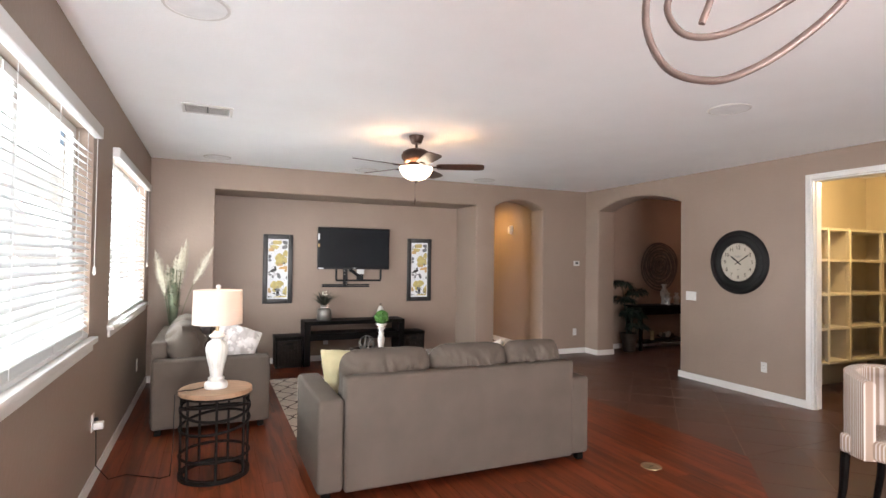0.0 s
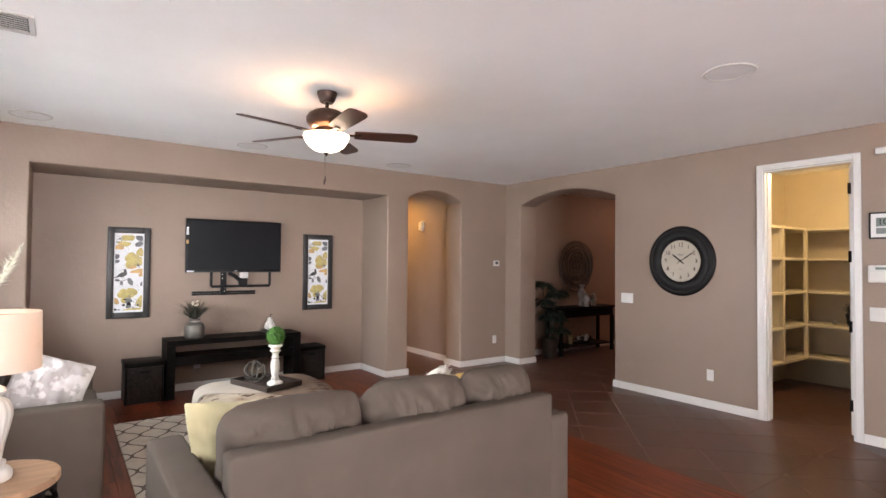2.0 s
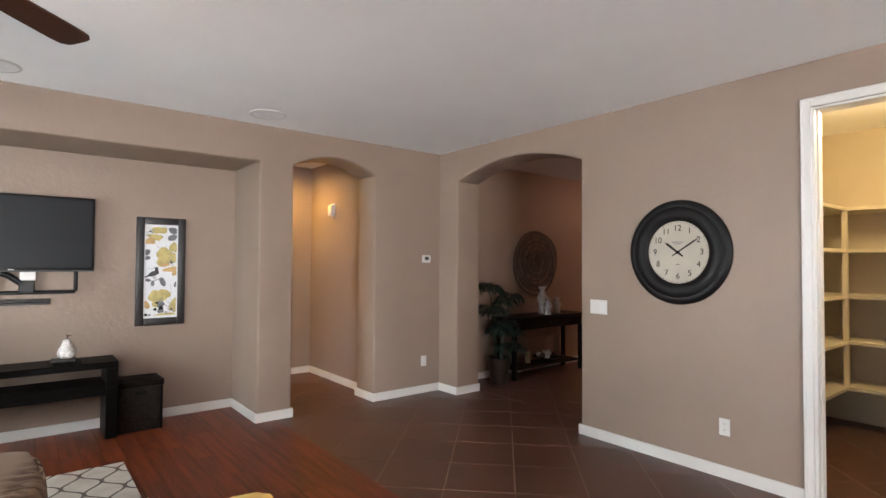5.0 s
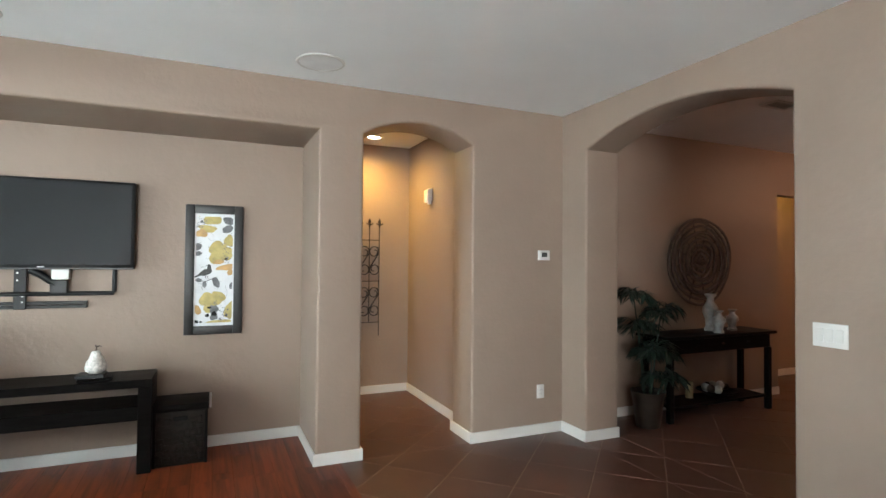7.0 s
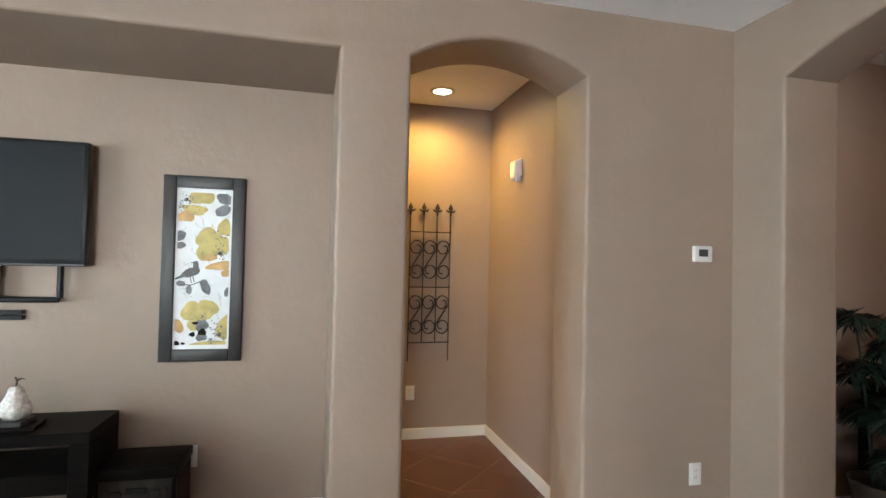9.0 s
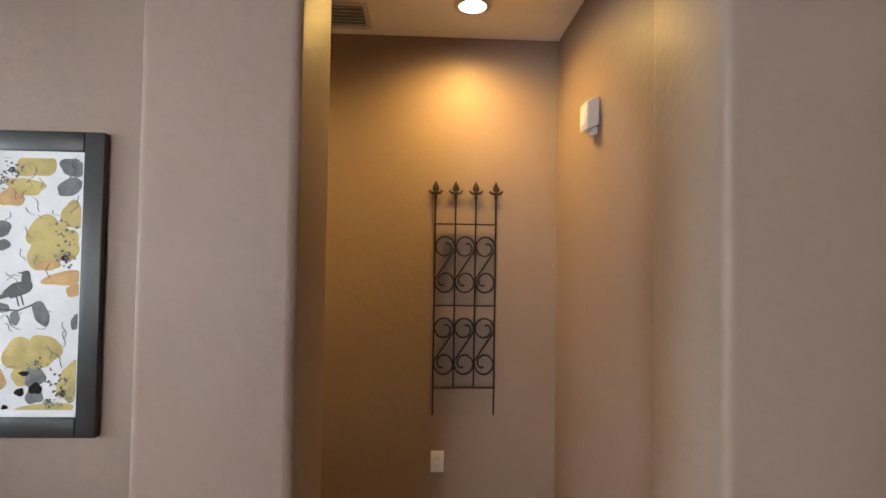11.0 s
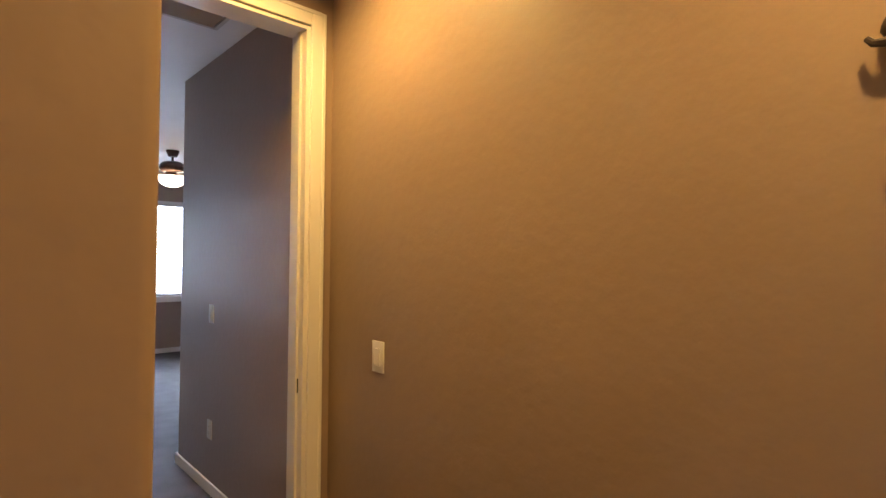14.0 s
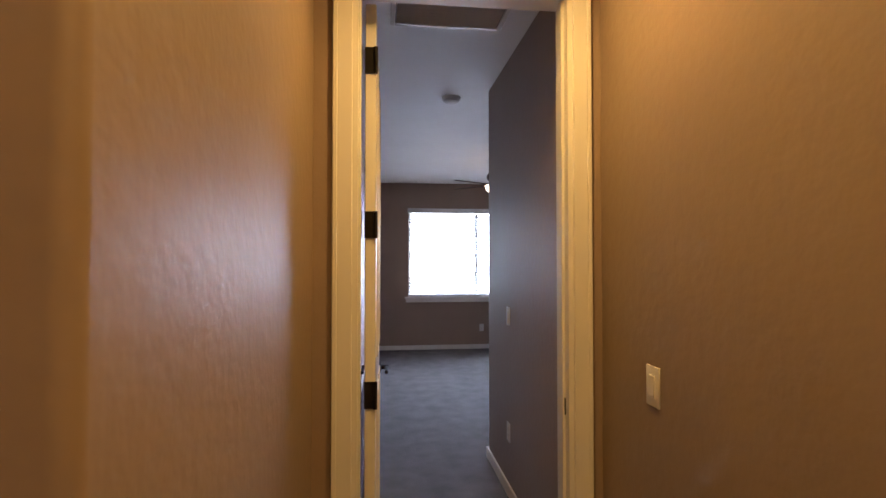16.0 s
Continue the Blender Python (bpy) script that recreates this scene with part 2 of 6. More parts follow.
def rug_mat():
    """Cream pile with a dark ogee trellis of wavy lines that mirror one another."""
    m = mat("cream_rug_with_dark_trellis", (0.6, 0.55, 0.48), 0.95, var=0.1, scale=9, fine=300, bump=0.8, spec=0.1, bdist=0.006)
    n, l = m.node_tree.nodes, m.node_tree.links
    tc, sp = n.new("ShaderNodeTexCoord"), n.new("ShaderNodeSeparateXYZ")
    l.new(tc.outputs["Object"], sp.inputs[0])

    def op(kind, a, b=0.0, c=None):
        o = n.new("ShaderNodeMath")
        o.operation = kind
        for i, v in enumerate((a, b, c)):
            if v is None:
                continue
            if isinstance(v, float):
                o.inputs[i].default_value = v
            else:
                l.new(v, o.inputs[i])
        return o.outputs[0]
    sn = op("MULTIPLY", op("SINE", op("MULTIPLY", sp.outputs["Y"], 18.0)), 0.055)
    lines = []
    for sign in (1.0, -1.0):
        u = op("ADD", sp.outputs["X"], op("MULTIPLY", sn, sign))
        lines.append(op("LESS_THAN", op("PINGPONG", u, 0.11), 0.011) if sign > 0 else op("LESS_THAN", op("PINGPONG", op("ADD", u, 0.11), 0.11), 0.011))
    both = op("MAXIMUM", lines[0], lines[1])
    mx = n.new("ShaderNodeMix")
    mx.data_type = "RGBA"
    l.new(both, mx.inputs["Factor"])
    src = n["Principled BSDF"].inputs["Base Color"].links[0].from_socket
    l.new(src, mx.inputs["A"])
    mx.inputs["B"].default_value = (0.16, 0.13, 0.12, 1)
    l.new(mx.outputs["Result"], n["Principled BSDF"].inputs["Base Color"])
    return m


def glass_mat():
    m = bpy.data.materials.new("clear_window_glass")
    m.use_nodes = True
    b = m.node_tree.nodes["Principled BSDF"]
    b.inputs["Transmission Weight"].default_value = 1.0
    b.inputs["Roughness"].default_value = 0.0
    b.inputs["IOR"].default_value = 1.1
    return m


def shade_mat():
    m = mat("white_drum_shade_fabric", (0.66, 0.62, 0.58), 0.9, var=0.03, scale=6, fine=300, bump=0.15)
    b = m.node_tree.nodes["Principled BSDF"]
    n, l = m.node_tree.nodes, m.node_tree.links
    tr, mx = n.new("ShaderNodeBsdfTranslucent"), n.new("ShaderNodeMixShader")
    tr.inputs["Color"].default_value = (0.85, 0.74, 0.66, 1)
    mx.inputs[0].default_value = 0.45
    l.new(b.outputs[0], mx.inputs[1])
    l.new(tr.outputs[0], mx.inputs[2])
    l.new(mx.outputs[0], n["Material Output"].inputs["Surface"])
    return m


def hide_mat(throw):
    """Brushed hair: a throw whose cream runs into taupe, or a cream hide with brown streaks."""
    if throw:
        m = mat("cream_and_taupe_throw", (0.47, 0.42, 0.35), 0.9, var=0.1, scale=5, fine=210, bump=0.4, col2=(0.54, 0.48, 0.41), bdist=0.003)
    else:
        m = mat("brown_and_cream_cowhide", (0.43, 0.345, 0.25), 0.85, var=0.15, scale=6, fine=170, bump=0.5, col2=(0.53, 0.46, 0.36), bdist=0.004)
    n, l = m.node_tree.nodes, m.node_tree.links
    tc, sp = n.new("ShaderNodeTexCoord"), n.new("ShaderNodeSeparateXYZ")
    l.new(tc.outputs["Object"], sp.inputs[0])

    def noise_of(scale, stretch):
        mp, no = n.new("ShaderNodeMapping"), n.new("ShaderNodeTexNoise")
        mp.inputs["Scale"].default_value = stretch
        no.inputs["Scale"].default_value, no.inputs["Detail"].default_value = scale, 5.0
        l.new(tc.outputs["Object"], mp.inputs["Vector"])
        l.new(mp.outputs["Vector"], no.inputs["Vector"])
        return no.outputs["Fac"]

    def op(kind, x, y, z=0.0):
        o = n.new("ShaderNodeMath")
        o.operation = kind
        for i, v in enumerate((x, y, z)):
            if isinstance(v, float):
                o.inputs[i].default_value = v
            else:
                l.new(v, o.inputs[i])
        return o.outputs[0]

    def ranged(v, lo, hi):
        o = n.new("ShaderNodeMapRange")
        o.inputs["From Min"].default_value, o.inputs["From Max"].default_value = lo, hi
        l.new(v, o.inputs["Value"])
        return o.outputs[0]

    def mixed(fac, base, colour):
        o = n.new("ShaderNodeMix")
        o.data_type = "RGBA"
        l.new(fac, o.inputs["Factor"])
        l.new(base, o.inputs["A"])
        o.inputs["B"].default_value = (*colour, 1)
        return o.outputs["Result"]
    b = n["Principled BSDF"]
    base = b.inputs["Base Color"].links[0].from_socket
    if throw:
        slant = op("SUBTRACT", sp.outputs["X"], op("MULTIPLY", sp.outputs["Y"], 0.45))
        edge = op("ADD", slant, op("MULTIPLY", op("SUBTRACT", noise_of(4.0, (1, 1, 1)), 0.5), 0.22))
        taupe = mixed(ranged(edge, 0.0, 0.16), base, (0.215, 0.150, 0.108))
        brush = op("MULTIPLY", ranged(noise_of(6.0, (1.4, 4, 1.4)), 0.46, 0.58), ranged(edge, 0.34, 0.46))
        l.new(mixed(brush, taupe, (0.085, 0.047, 0.028)), b.inputs["Base Color"])
    else:
        tan = mixed(ranged(noise_of(5.0, (1, 1.4, 2.2)), 0.48, 0.66), base, (0.25, 0.175, 0.115))
        side = ranged(sp.outputs["X"], 0.28, 0.48)
        level = op("SUBTRACT", 0.61, op("MULTIPLY", side, 0.13))
        brush = op("GREATER_THAN", noise_of(7.0, (1.0, 1.6, 5.0)), level)
        l.new(mixed(brush, tan, (0.10, 0.058, 0.035)), b.inputs["Base Color"])
    return m


M_HIDE, M_THROW = hide_mat(False), hide_mat(True)
M_STRIPE, M_RUG, M_GLASS, M_SHADE = stripe_mat(), rug_mat(), glass_mat(), shade_mat()


# ---- builders ----
def obj(name, bm, material, smooth=False):
    me = bpy.data.meshes.new(name)
    bmesh.ops.recalc_face_normals(bm, faces=bm.faces)
    bm.to_mesh(me)
    bm.free()
    me.materials.append(material)
    if smooth:
        me.shade_smooth()
        me.set_sharp_from_angle(angle=radians(40))
    return new(name, me)


def structure(name, bm, material, label="", category="", smooth=False):
    return tagged(obj(name, bm, material, smooth), label, category, kind="structure")


def thing(name, at, label, category, group="", rz=0.0, kind=""):
    e = new(name)
    e.empty_display_size = 0.1
    e.matrix_basis = pose(*at, 0, 0, rz)
    return tagged(e, label, category, group, kind)


def part(name, bm, material, parent, label="", smooth=True):
    ob = obj(name, bm, material, smooth)
    ob.parent = parent
    if label:
        ob["label"] = label
    return ob


def box(x0, x1, y0, y1, z0, z1, bev=0.0, seg=2, bm=None):
    own = bmesh.new()
    r = bmesh.ops.create_cube(own, size=1.0)
    for v in r["verts"]:
        v.co = Vector(((x0 + x1) / 2 + v.co.x * (x1 - x0), (y0 + y1) / 2 + v.co.y * (y1 - y0), (z0 + z1) / 2 + v.co.z * (z1 - z0)))
    if bev:
        bmesh.ops.bevel(own, geom=own.edges[:], offset=bev, segments=seg, profile=0.5, affect="EDGES")
    return join(bm, own)


def join(bm, own, m=None):
    if m is not None:
        bmesh.ops.transform(own, matrix=m, verts=own.verts)
    if bm is None:
        return own
    me = bpy.data.meshes.new("tmp")
    own.to_mesh(me)
    own.free()
    bm.from_mesh(me)
    bpy.data.meshes.remove(me)
    return bm


def lathe(profile, seg=32, at=(0, 0, 0), bm=None, flute=0.0, flutes=16):
    """A solid of revolution about z; profile: (radius, height) from bottom to top."""
    own = bmesh.new()
    rings = []
    for r, z in profile:
        if r < 1e-5:
            rings.append([own.verts.new((at[0], at[1], at[2] + z))])
        else:
            ring = []
            for i in range(seg):
                a = 2 * math.pi * i / seg
                q = r * (1 + flute * math.cos(flutes * a))
                ring.append(own.verts.new((at[0] + q * math.cos(a), at[1] + q * math.sin(a), at[2] + z)))
            rings.append(ring)
    for a, b in zip(rings, rings[1:]):
        for i in range(seg):
            j = (i + 1) % seg
            if len(a) == 1 and len(b) == 1:
                continue
            if len(a) == 1:
                own.faces.new((a[0], b[i], b[j]))
            elif len(b) == 1:
                own.faces.new((a[i], a[j], b[0]))
            else:
                own.faces.new((a[i], a[j], b[j], b[i]))
    for end in (() if profile[0] == profile[-1] else (rings[0], rings[-1])):
        if len(end) > 2:
            own.faces.new(end)
    return join(bm, own)


def tube(points, r, seg=8, bm=None, taper=1.0, closed=False):
    """A round bar along a line of points."""
    own = bmesh.new()
    pts = [Vector(p) for p in points]
    n = len(pts)
    rings = []
    up = Vector((0.31, 0.22, 0.93)).normalized()
    for i, p in enumerate(pts):
        a = pts[(i - 1) % n] if closed or i else p
        b = pts[(i + 1) % n] if closed or i < n - 1 else p
        d = (b - a).normalized()
        s = d.cross(up)
        if s.length < 0.05:
            s = d.cross(Vector((1, 0, 0)))
        s.normalize()
        t = s.cross(d).normalized()
        rad = r * (1 + (taper - 1) * i / max(1, n - 1))
        rings.append([own.verts.new(p + rad * (math.cos(k * 2 * math.pi / seg) * s + math.sin(k * 2 * math.pi / seg) * t)) for k in range(seg)])
    pairs = list(zip(rings, rings[1:])) + ([(rings[-1], rings[0])] if closed else [])
    for a, b in pairs:
        for k in range(seg):
            own.faces.new((a[k], a[(k + 1) % seg], b[(k + 1) % seg], b[k]))
    if not closed:
        own.faces.new(rings[0])
        own.faces.new(rings[-1])
    return join(bm, own)


def cyl(p, q, r, seg=20, bm=None):
    return tube([p, q], r, seg, bm)


def ball(c, r, bm=None, seg=16, squash=(1, 1, 1)):
    own = bmesh.new()
    bmesh.ops.create_uvsphere(own, u_segments=seg, v_segments=max(6, seg // 2), radius=1.0)
    return join(bm, own, Matrix.Translation(c) @ Matrix.Diagonal((r * squash[0], r * squash[1], r * squash[2], 1)))


def cushion(sx, sy, sz, m=None, p=3.2, bm=None, seed=0, wrinkle=0.012, crown=0.35, corner=40.0):
    """A stuffed cushion of that size about the origin, lying flat: thin at its rim and full in the middle."""
    own = bmesh.new()
    nx, ny = 44, 32
    top, bot = {}, {}
    for i in range(nx + 1):
        for j in range(ny + 1):
            u, v = -1 + 2 * i / nx, -1 + 2 * j / ny
            fu, fv = 1 - abs(u) ** p, 1 - abs(v) ** p
            h = (fu * fv) ** crown if fu * fv > 0 else 0.0
            pull = 1 - 0.05 * (1 - abs(u)) * abs(v) ** 6
            pull2 = 1 - 0.05 * (1 - abs(v)) * abs(u) ** 6
            w = wrinkle * (noise.noise(Vector((u * 3 + seed, v * 3, seed * 1.7))) + 0.45 * noise.noise(Vector((u * 8 + seed, v * 5, seed * 2.3))) + 0.28 * noise.noise(Vector((u * 17 + seed, v * 6, seed))))
            q = max(abs(u), abs(v)) / max(1e-6, (abs(u) ** corner + abs(v) ** corner) ** (1 / corner))
            fold = wrinkle * 0.5 * math.sin(9 * (u + v * (1 if u > 0 else -1)) + seed) * (abs(u) * abs(v)) ** 1.5
            w += fold
            x, y = u * sx / 2 * pull2 * q, v * sy / 2 * pull * q
            top[i, j] = own.verts.new((x, y, h * sz / 2 + w * h))
            bot[i, j] = top[i, j] if i in (0, nx) or j in (0, ny) else own.verts.new((x, y, -h * sz / 2 + w * h))
    for i in range(nx):
        for j in range(ny):
            for g in (top, bot):
                vs = [g[i, j], g[i + 1, j], g[i + 1, j + 1], g[i, j + 1]]
                if g is bot:
                    if all(a in (top[i, j], top[i + 1, j], top[i + 1, j + 1], top[i, j + 1]) for a in vs):
                        continue
                try:
                    own.faces.new(vs)
                except ValueError:
                    pass
    return join(bm, own, m)


def prism(poly, z0, z1, bm=None):
    """An upright prism over a plan polygon."""
    own = bmesh.new()
    a = [own.verts.new((x, y, z0)) for x, y in poly]
    b = [own.verts.new((x, y, z1)) for x, y in poly]
    own.faces.new(a[::-1])
    own.faces.new(b)
    for i in range(len(poly)):
        j = (i + 1) % len(poly)
        own.faces.new((a[i], a[j], b[j], b[i]))
    return join(bm, own)


def sheet_wall(outline, d0, d1, along="x", bev=0.022, skip=(), front_only=()):
    """A wall with its openings as notches of the outline (run, height); d0 is the face towards the room. Its room-side edges are bullnosed."""
    own = bmesh.new()

    def put(u, z, d):
        return own.verts.new((u, d, z) if along == "x" else (d, u, z))
    a = [put(u, z, d0) for u, z in outline]
    b = [put(u, z, d1) for u, z in outline]
    own.faces.new(a)
    own.faces.new(b[::-1])
    rims = []
    for i in range(len(outline)):
        j = (i + 1) % len(outline)
        own.faces.new((a[i], b[i], b[j], a[j]))
        if i not in skip:
            rims += [own.edges.get((a[i], a[j]))] + ([] if i in front_only else [own.edges.get((b[i], b[j]))])
    bmesh.ops.recalc_face_normals(own, faces=own.faces)
    if bev:
        bmesh.ops.bevel(own, geom=rims, offset=bev, segments=4, profile=0.5, affect="EDGES")
    return own


def arch(u0, u1, spring, rise, steps=18):
    """Points of a segmental arch from u1 back to u0."""
    half = (u1 - u0) / 2
    rad = (half * half + rise * rise) / (2 * rise)
    a = math.asin(half / rad)
    return [((u0 + u1) / 2 + rad * math.sin(t), spring + rise - rad + rad * math.cos(t)) for t in (a - 2 * a * k / steps for k in range(steps + 1))]


def text(body, size, m, material, parent, depth=0.001, name="lettering"):
    cu = bpy.data.curves.new(name, "FONT")
    cu.body, cu.size, cu.extrude, cu.align_x, cu.align_y = body, size, depth, "CENTER", "CENTER"
    tmp = new("tmp_text", cu)
    bpy.context.view_layer.update()
    me = bpy.data.meshes.new_from_object(tmp.evaluated_get(bpy.context.evaluated_depsgraph_get()))
    bpy.data.objects.remove(tmp)
    bpy.data.curves.remove(cu)
    me.transform(m)
    me.name = name
    me.materials.clear()
    me.materials.append(material)
    ob = new(name, me)
    ob.parent = parent
    return ob


def clip(poly, region):
    """The part of a convex polygon inside a convex region (both anticlockwise)."""
    out = poly
    for i in range(len(region)):
        (ax, ay), (bx, by) = region[i], region[(i + 1) % len(region)]

        def side(p):
            return (bx - ax) * (p[1] - ay) - (by - ay) * (p[0] - ax)
        src, out = out, []
        for k in range(len(src)):
            p, q = src[k], src[(k + 1) % len(src)]
            sp, sq = side(p), side(q)
            if sp >= 0:
                out.append(p)
            if (sp > 0 and sq < 0) or (sp < 0 and sq > 0):
                t = sp / (sp - sq)
                out.append((p[0] + t * (q[0] - p[0]), p[1] + t * (q[1] - p[1])))
        if len(out) < 3:
            return []
    return out


def area(poly):
    return 0.5 * sum(poly[i][0] * poly[(i + 1) % len(poly)][1] - poly[(i + 1) % len(poly)][0] * poly[i][1] for i in range(len(poly)))

# ---- the large structure ----
XW, XC, YN, ZC = -0.5, 6.07, 7.695, 2.735
YS = -3.3

# north wall: picture niche and the arch to the hall
north = [(XW - 0.12, 0), (0.225, 0), (0.225, 2.398), (3.957, 2.398), (3.957, 0), (4.285, 0)]
north += arch(4.285, 5.19, 2.395, 0.13)[::-1]
north += [(5.19, 0), (XC, 0), (XC, ZC), (XW - 0.12, ZC)]
structure("wall_north", sheet_wall(north, YN, 8.06, "x", skip=(0, 4, len(north) - 4, len(north) - 3, len(north) - 2, len(north) - 1), front_only=(1, 2, 3)), M_WALL,
          "tan painted drywall wall with deep media niche and arch", "wall", True)
bm = prism([(-4.14, 8.41), (3.957, 8.41), (3.957, 8.06), (4.15, 8.06), (4.15, 8.505), (-4.14, 8.505)], 0, ZC)
edge = [e for e in bm.edges if all(abs(v.co.x - 4.15) < 1e-4 and abs(v.co.y - 8.505) < 1e-4 for v in e.verts)]
bmesh.ops.bevel(bm, geom=edge, offset=0.022, segments=5, profile=0.5, affect="EDGES")
structure("wall_niche_back", bm, M_WALL, "tan painted drywall wall behind the media niche", "wall", True)
structure("wall_niche_side", box(XW - 0.12, 0.225, 8.06, 8.41, 0, ZC), M_WALL, "tan painted side of the media niche", "wall")
structure("niche_soffit", box(0.225, 3.957, 8.06, 8.41, 2.398, ZC), M_WALL, "tan painted soffit over the media niche", "wall")

# east wall: arch to the foyer, then the pantry door
east = [(4.62, 0), (5.705, 0)] + arch(5.705, 7.378, 2.38, 0.162)[::-1] + [(7.378, 0), (YN, 0), (YN, ZC), (4.62, ZC)]
structure("wall_east", sheet_wall(east, XC, XC + 0.34, "y", skip=(0, len(east) - 4, len(east) - 3, len(east) - 2, len(east) - 1)), M_WALL,
          "tan painted drywall wall with a wide arch", "wall", True)
pan = [(2.84, 0), (3.25, 0), (3.25, 2.445), (3.975, 2.445), (3.975, 0), (4.62, 0), (4.62, ZC), (2.84, ZC)]
structure("wall_pantry", sheet_wall(pan, XC, XC + 0.13, "y", bev=0), M_WALL, "tan painted drywall wall round the pantry door", "wall")

# west wall with two windows
W1, W2, WZ0, WZ1 = (2.16, 4.36), (5.06, 7.27), 1.005, 2.33
bm = box(XW - 0.16, XW, YS, W1[0], 0, ZC)
box(XW - 0.16, XW, W1[1], W2[0], 0, ZC, bm=bm)
box(XW - 0.16, XW, W2[1], YN, 0, ZC, bm=bm)
for a, b in (W1, W2):
    box(XW - 0.16, XW, a, b, 0, WZ0, bm=bm)
    box(XW - 0.16, XW, a, b, WZ1, ZC, bm=bm)
structure("wall_west", bm, M_WALL, "tan painted drywall wall with two windows", "wall")

# south wall with an assumed, unseen patio opening, and the kitchen's walls
bm = box(XW - 0.16, -0.35, YS - 0.14, YS, 0, ZC)
box(2.45, 10.0, YS - 0.14, YS, 0, ZC, bm=bm)
box(-0.35, 2.45, YS - 0.14, YS, 2.35, ZC, bm=bm)
structure("wall_south", bm, M_WALL, "tan painted drywall wall", "wall")
structure("wall_kitchen", box(9.0, 9.12, YS, 2.84, 0, ZC), M_WALL, "tan painted drywall wall", "wall")

# pantry
# tan wall paint lightened here so the shelf bays read brighter under the lamp
M_PANTRY = mat("lightened_pantry_paint", (0.56, 0.48, 0.36), 0.5, var=0.04, scale=2.2, fine=26, bump=0.3, spec=0.3, bdist=0.003)
structure("wall_pantry_south", box(XC + 0.13, 9.12, 2.84, 2.96, 0, ZC), M_PANTRY, "painted pantry wall, its tan lightened to look lamplit", "wall")
structure("wall_pantry_north", box(XC + 0.34, 8.52, 4.68, 4.80, 0, ZC), M_PANTRY, "painted pantry wall, its tan lightened to look lamplit", "wall")
structure("wall_pantry_back", box(8.40, 8.52, 2.96, 4.68, 0, ZC), M_PANTRY, "painted pantry wall, its tan lightened to look lamplit", "wall")

# foyer
bm = box(XC + 0.34, 9.12, 7.83, 7.95, 0, ZC)
box(9.12, 12.0, 7.83, 7.95, 2.24, ZC, bm=bm)
structure("wall_foyer", bm, M_WALL, "tan painted foyer wall in shade", "wall")
structure("wall_foyer_back", box(8.9, 12.0, 8.46, 8.58, 0, ZC), M_WALL, "tan painted wall under warm light", "wall")
structure("wall_foyer_side", box(8.9, 9.0, 7.95, 8.46, 0, ZC), M_WALL, "tan painted wall", "wall")
structure("wall_foyer_east", box(12.0, 12.12, 4.80, 8.58, 0, ZC), M_WALL, "tan painted wall", "wall")
structure("wall_foyer_south", box(8.52, 12.0, 4.68, 4.80, 0, ZC), M_WALL, "tan painted wall", "wall")
structure("wall_foyer_return", box(XC + 0.22, XC + 0.34, YN, 7.95, 0, ZC), M_WALL, "tan painted wall", "wall")

# hall
structure("wall_hall_east", box(5.31, 5.43, 8.06, 9.53, 0, ZC), M_WALL, "tan painted hall wall", "wall")
bm = box(0.71, 5.43, 9.53, 9.65, 0, ZC)
edge = [e for e in bm.edges if all(abs(v.co.x - 0.71) < 1e-4 and abs(v.co.y - 9.53) < 1e-4 for v in e.verts)]
bmesh.ops.bevel(bm, geom=edge, offset=0.025, segments=4, profile=0.5, affect="EDGES")
structure("wall_hall_north", bm, M_WALL, "tan painted hall end wall", "wall", True)
DY0, DY1, DZ = 8.642, 9.418, 2.445
door_wall = [(8.505, 0), (DY0, 0), (DY0, DZ), (DY1, DZ), (DY1, 0), (9.53, 0), (9.53, ZC), (8.505, ZC)]
structure("wall_bedroom_door", sheet_wall(door_wall, 2.76, 2.64, "y", bev=0), M_WALL, "tan painted wall round the bedroom door", "wall")

# bedroom
BW = (9.17, 11.45)
bm = box(-4.16, -4.02, 8.505, BW[0], 0, ZC)
box(-4.16, -4.02, BW[1], 12.6, 0, ZC, bm=bm)
box(-4.16, -4.02, *BW, 0, 0.87, bm=bm)
box(-4.16, -4.02, *BW, 2.30, ZC, bm=bm)
structure("wall_bedroom_west", bm, M_WALL, "tan painted bedroom wall with a wide window", "wall")
structure("wall_bedroom_north", box(-4.16, 0.83, 12.6, 12.72, 0, ZC), M_WALL, "tan painted bedroom wall", "wall")
structure("wall_bedroom_east", box(0.71, 0.83, 9.65, 12.6, 0, ZC), M_WALL, "tan painted bedroom wall", "wall")

# skin added so this wall looks bright through the blinds; its stucco is assumed
structure("wall_outside_skin", box(-4.155, XW - 0.165, 8.385, 8.409, 0, ZC), mat("white_brightening_skin", (0.86, 0.85, 0.82), 0.9, var=0.04, scale=3, fine=60, bump=0.5), "white skin added outside the bedroom wall to brighten the window view", "wall")

# ceilings
structure("ceiling", box(XW - 0.16, 12.12, YS - 0.14, 8.58, ZC, ZC + 0.15), M_CEIL, "white textured flat ceiling", "ceiling")
structure("ceiling_bedroom", box(-4.16, 5.43, 8.58, 12.72, ZC, ZC + 0.15), M_CEIL, "white textured flat ceiling", "ceiling")
structure("ceiling_bedroom_edge", box(-4.16, XW - 0.16, 8.41, 8.58, ZC, ZC + 0.15), M_CEIL, "white textured flat ceiling", "ceiling")

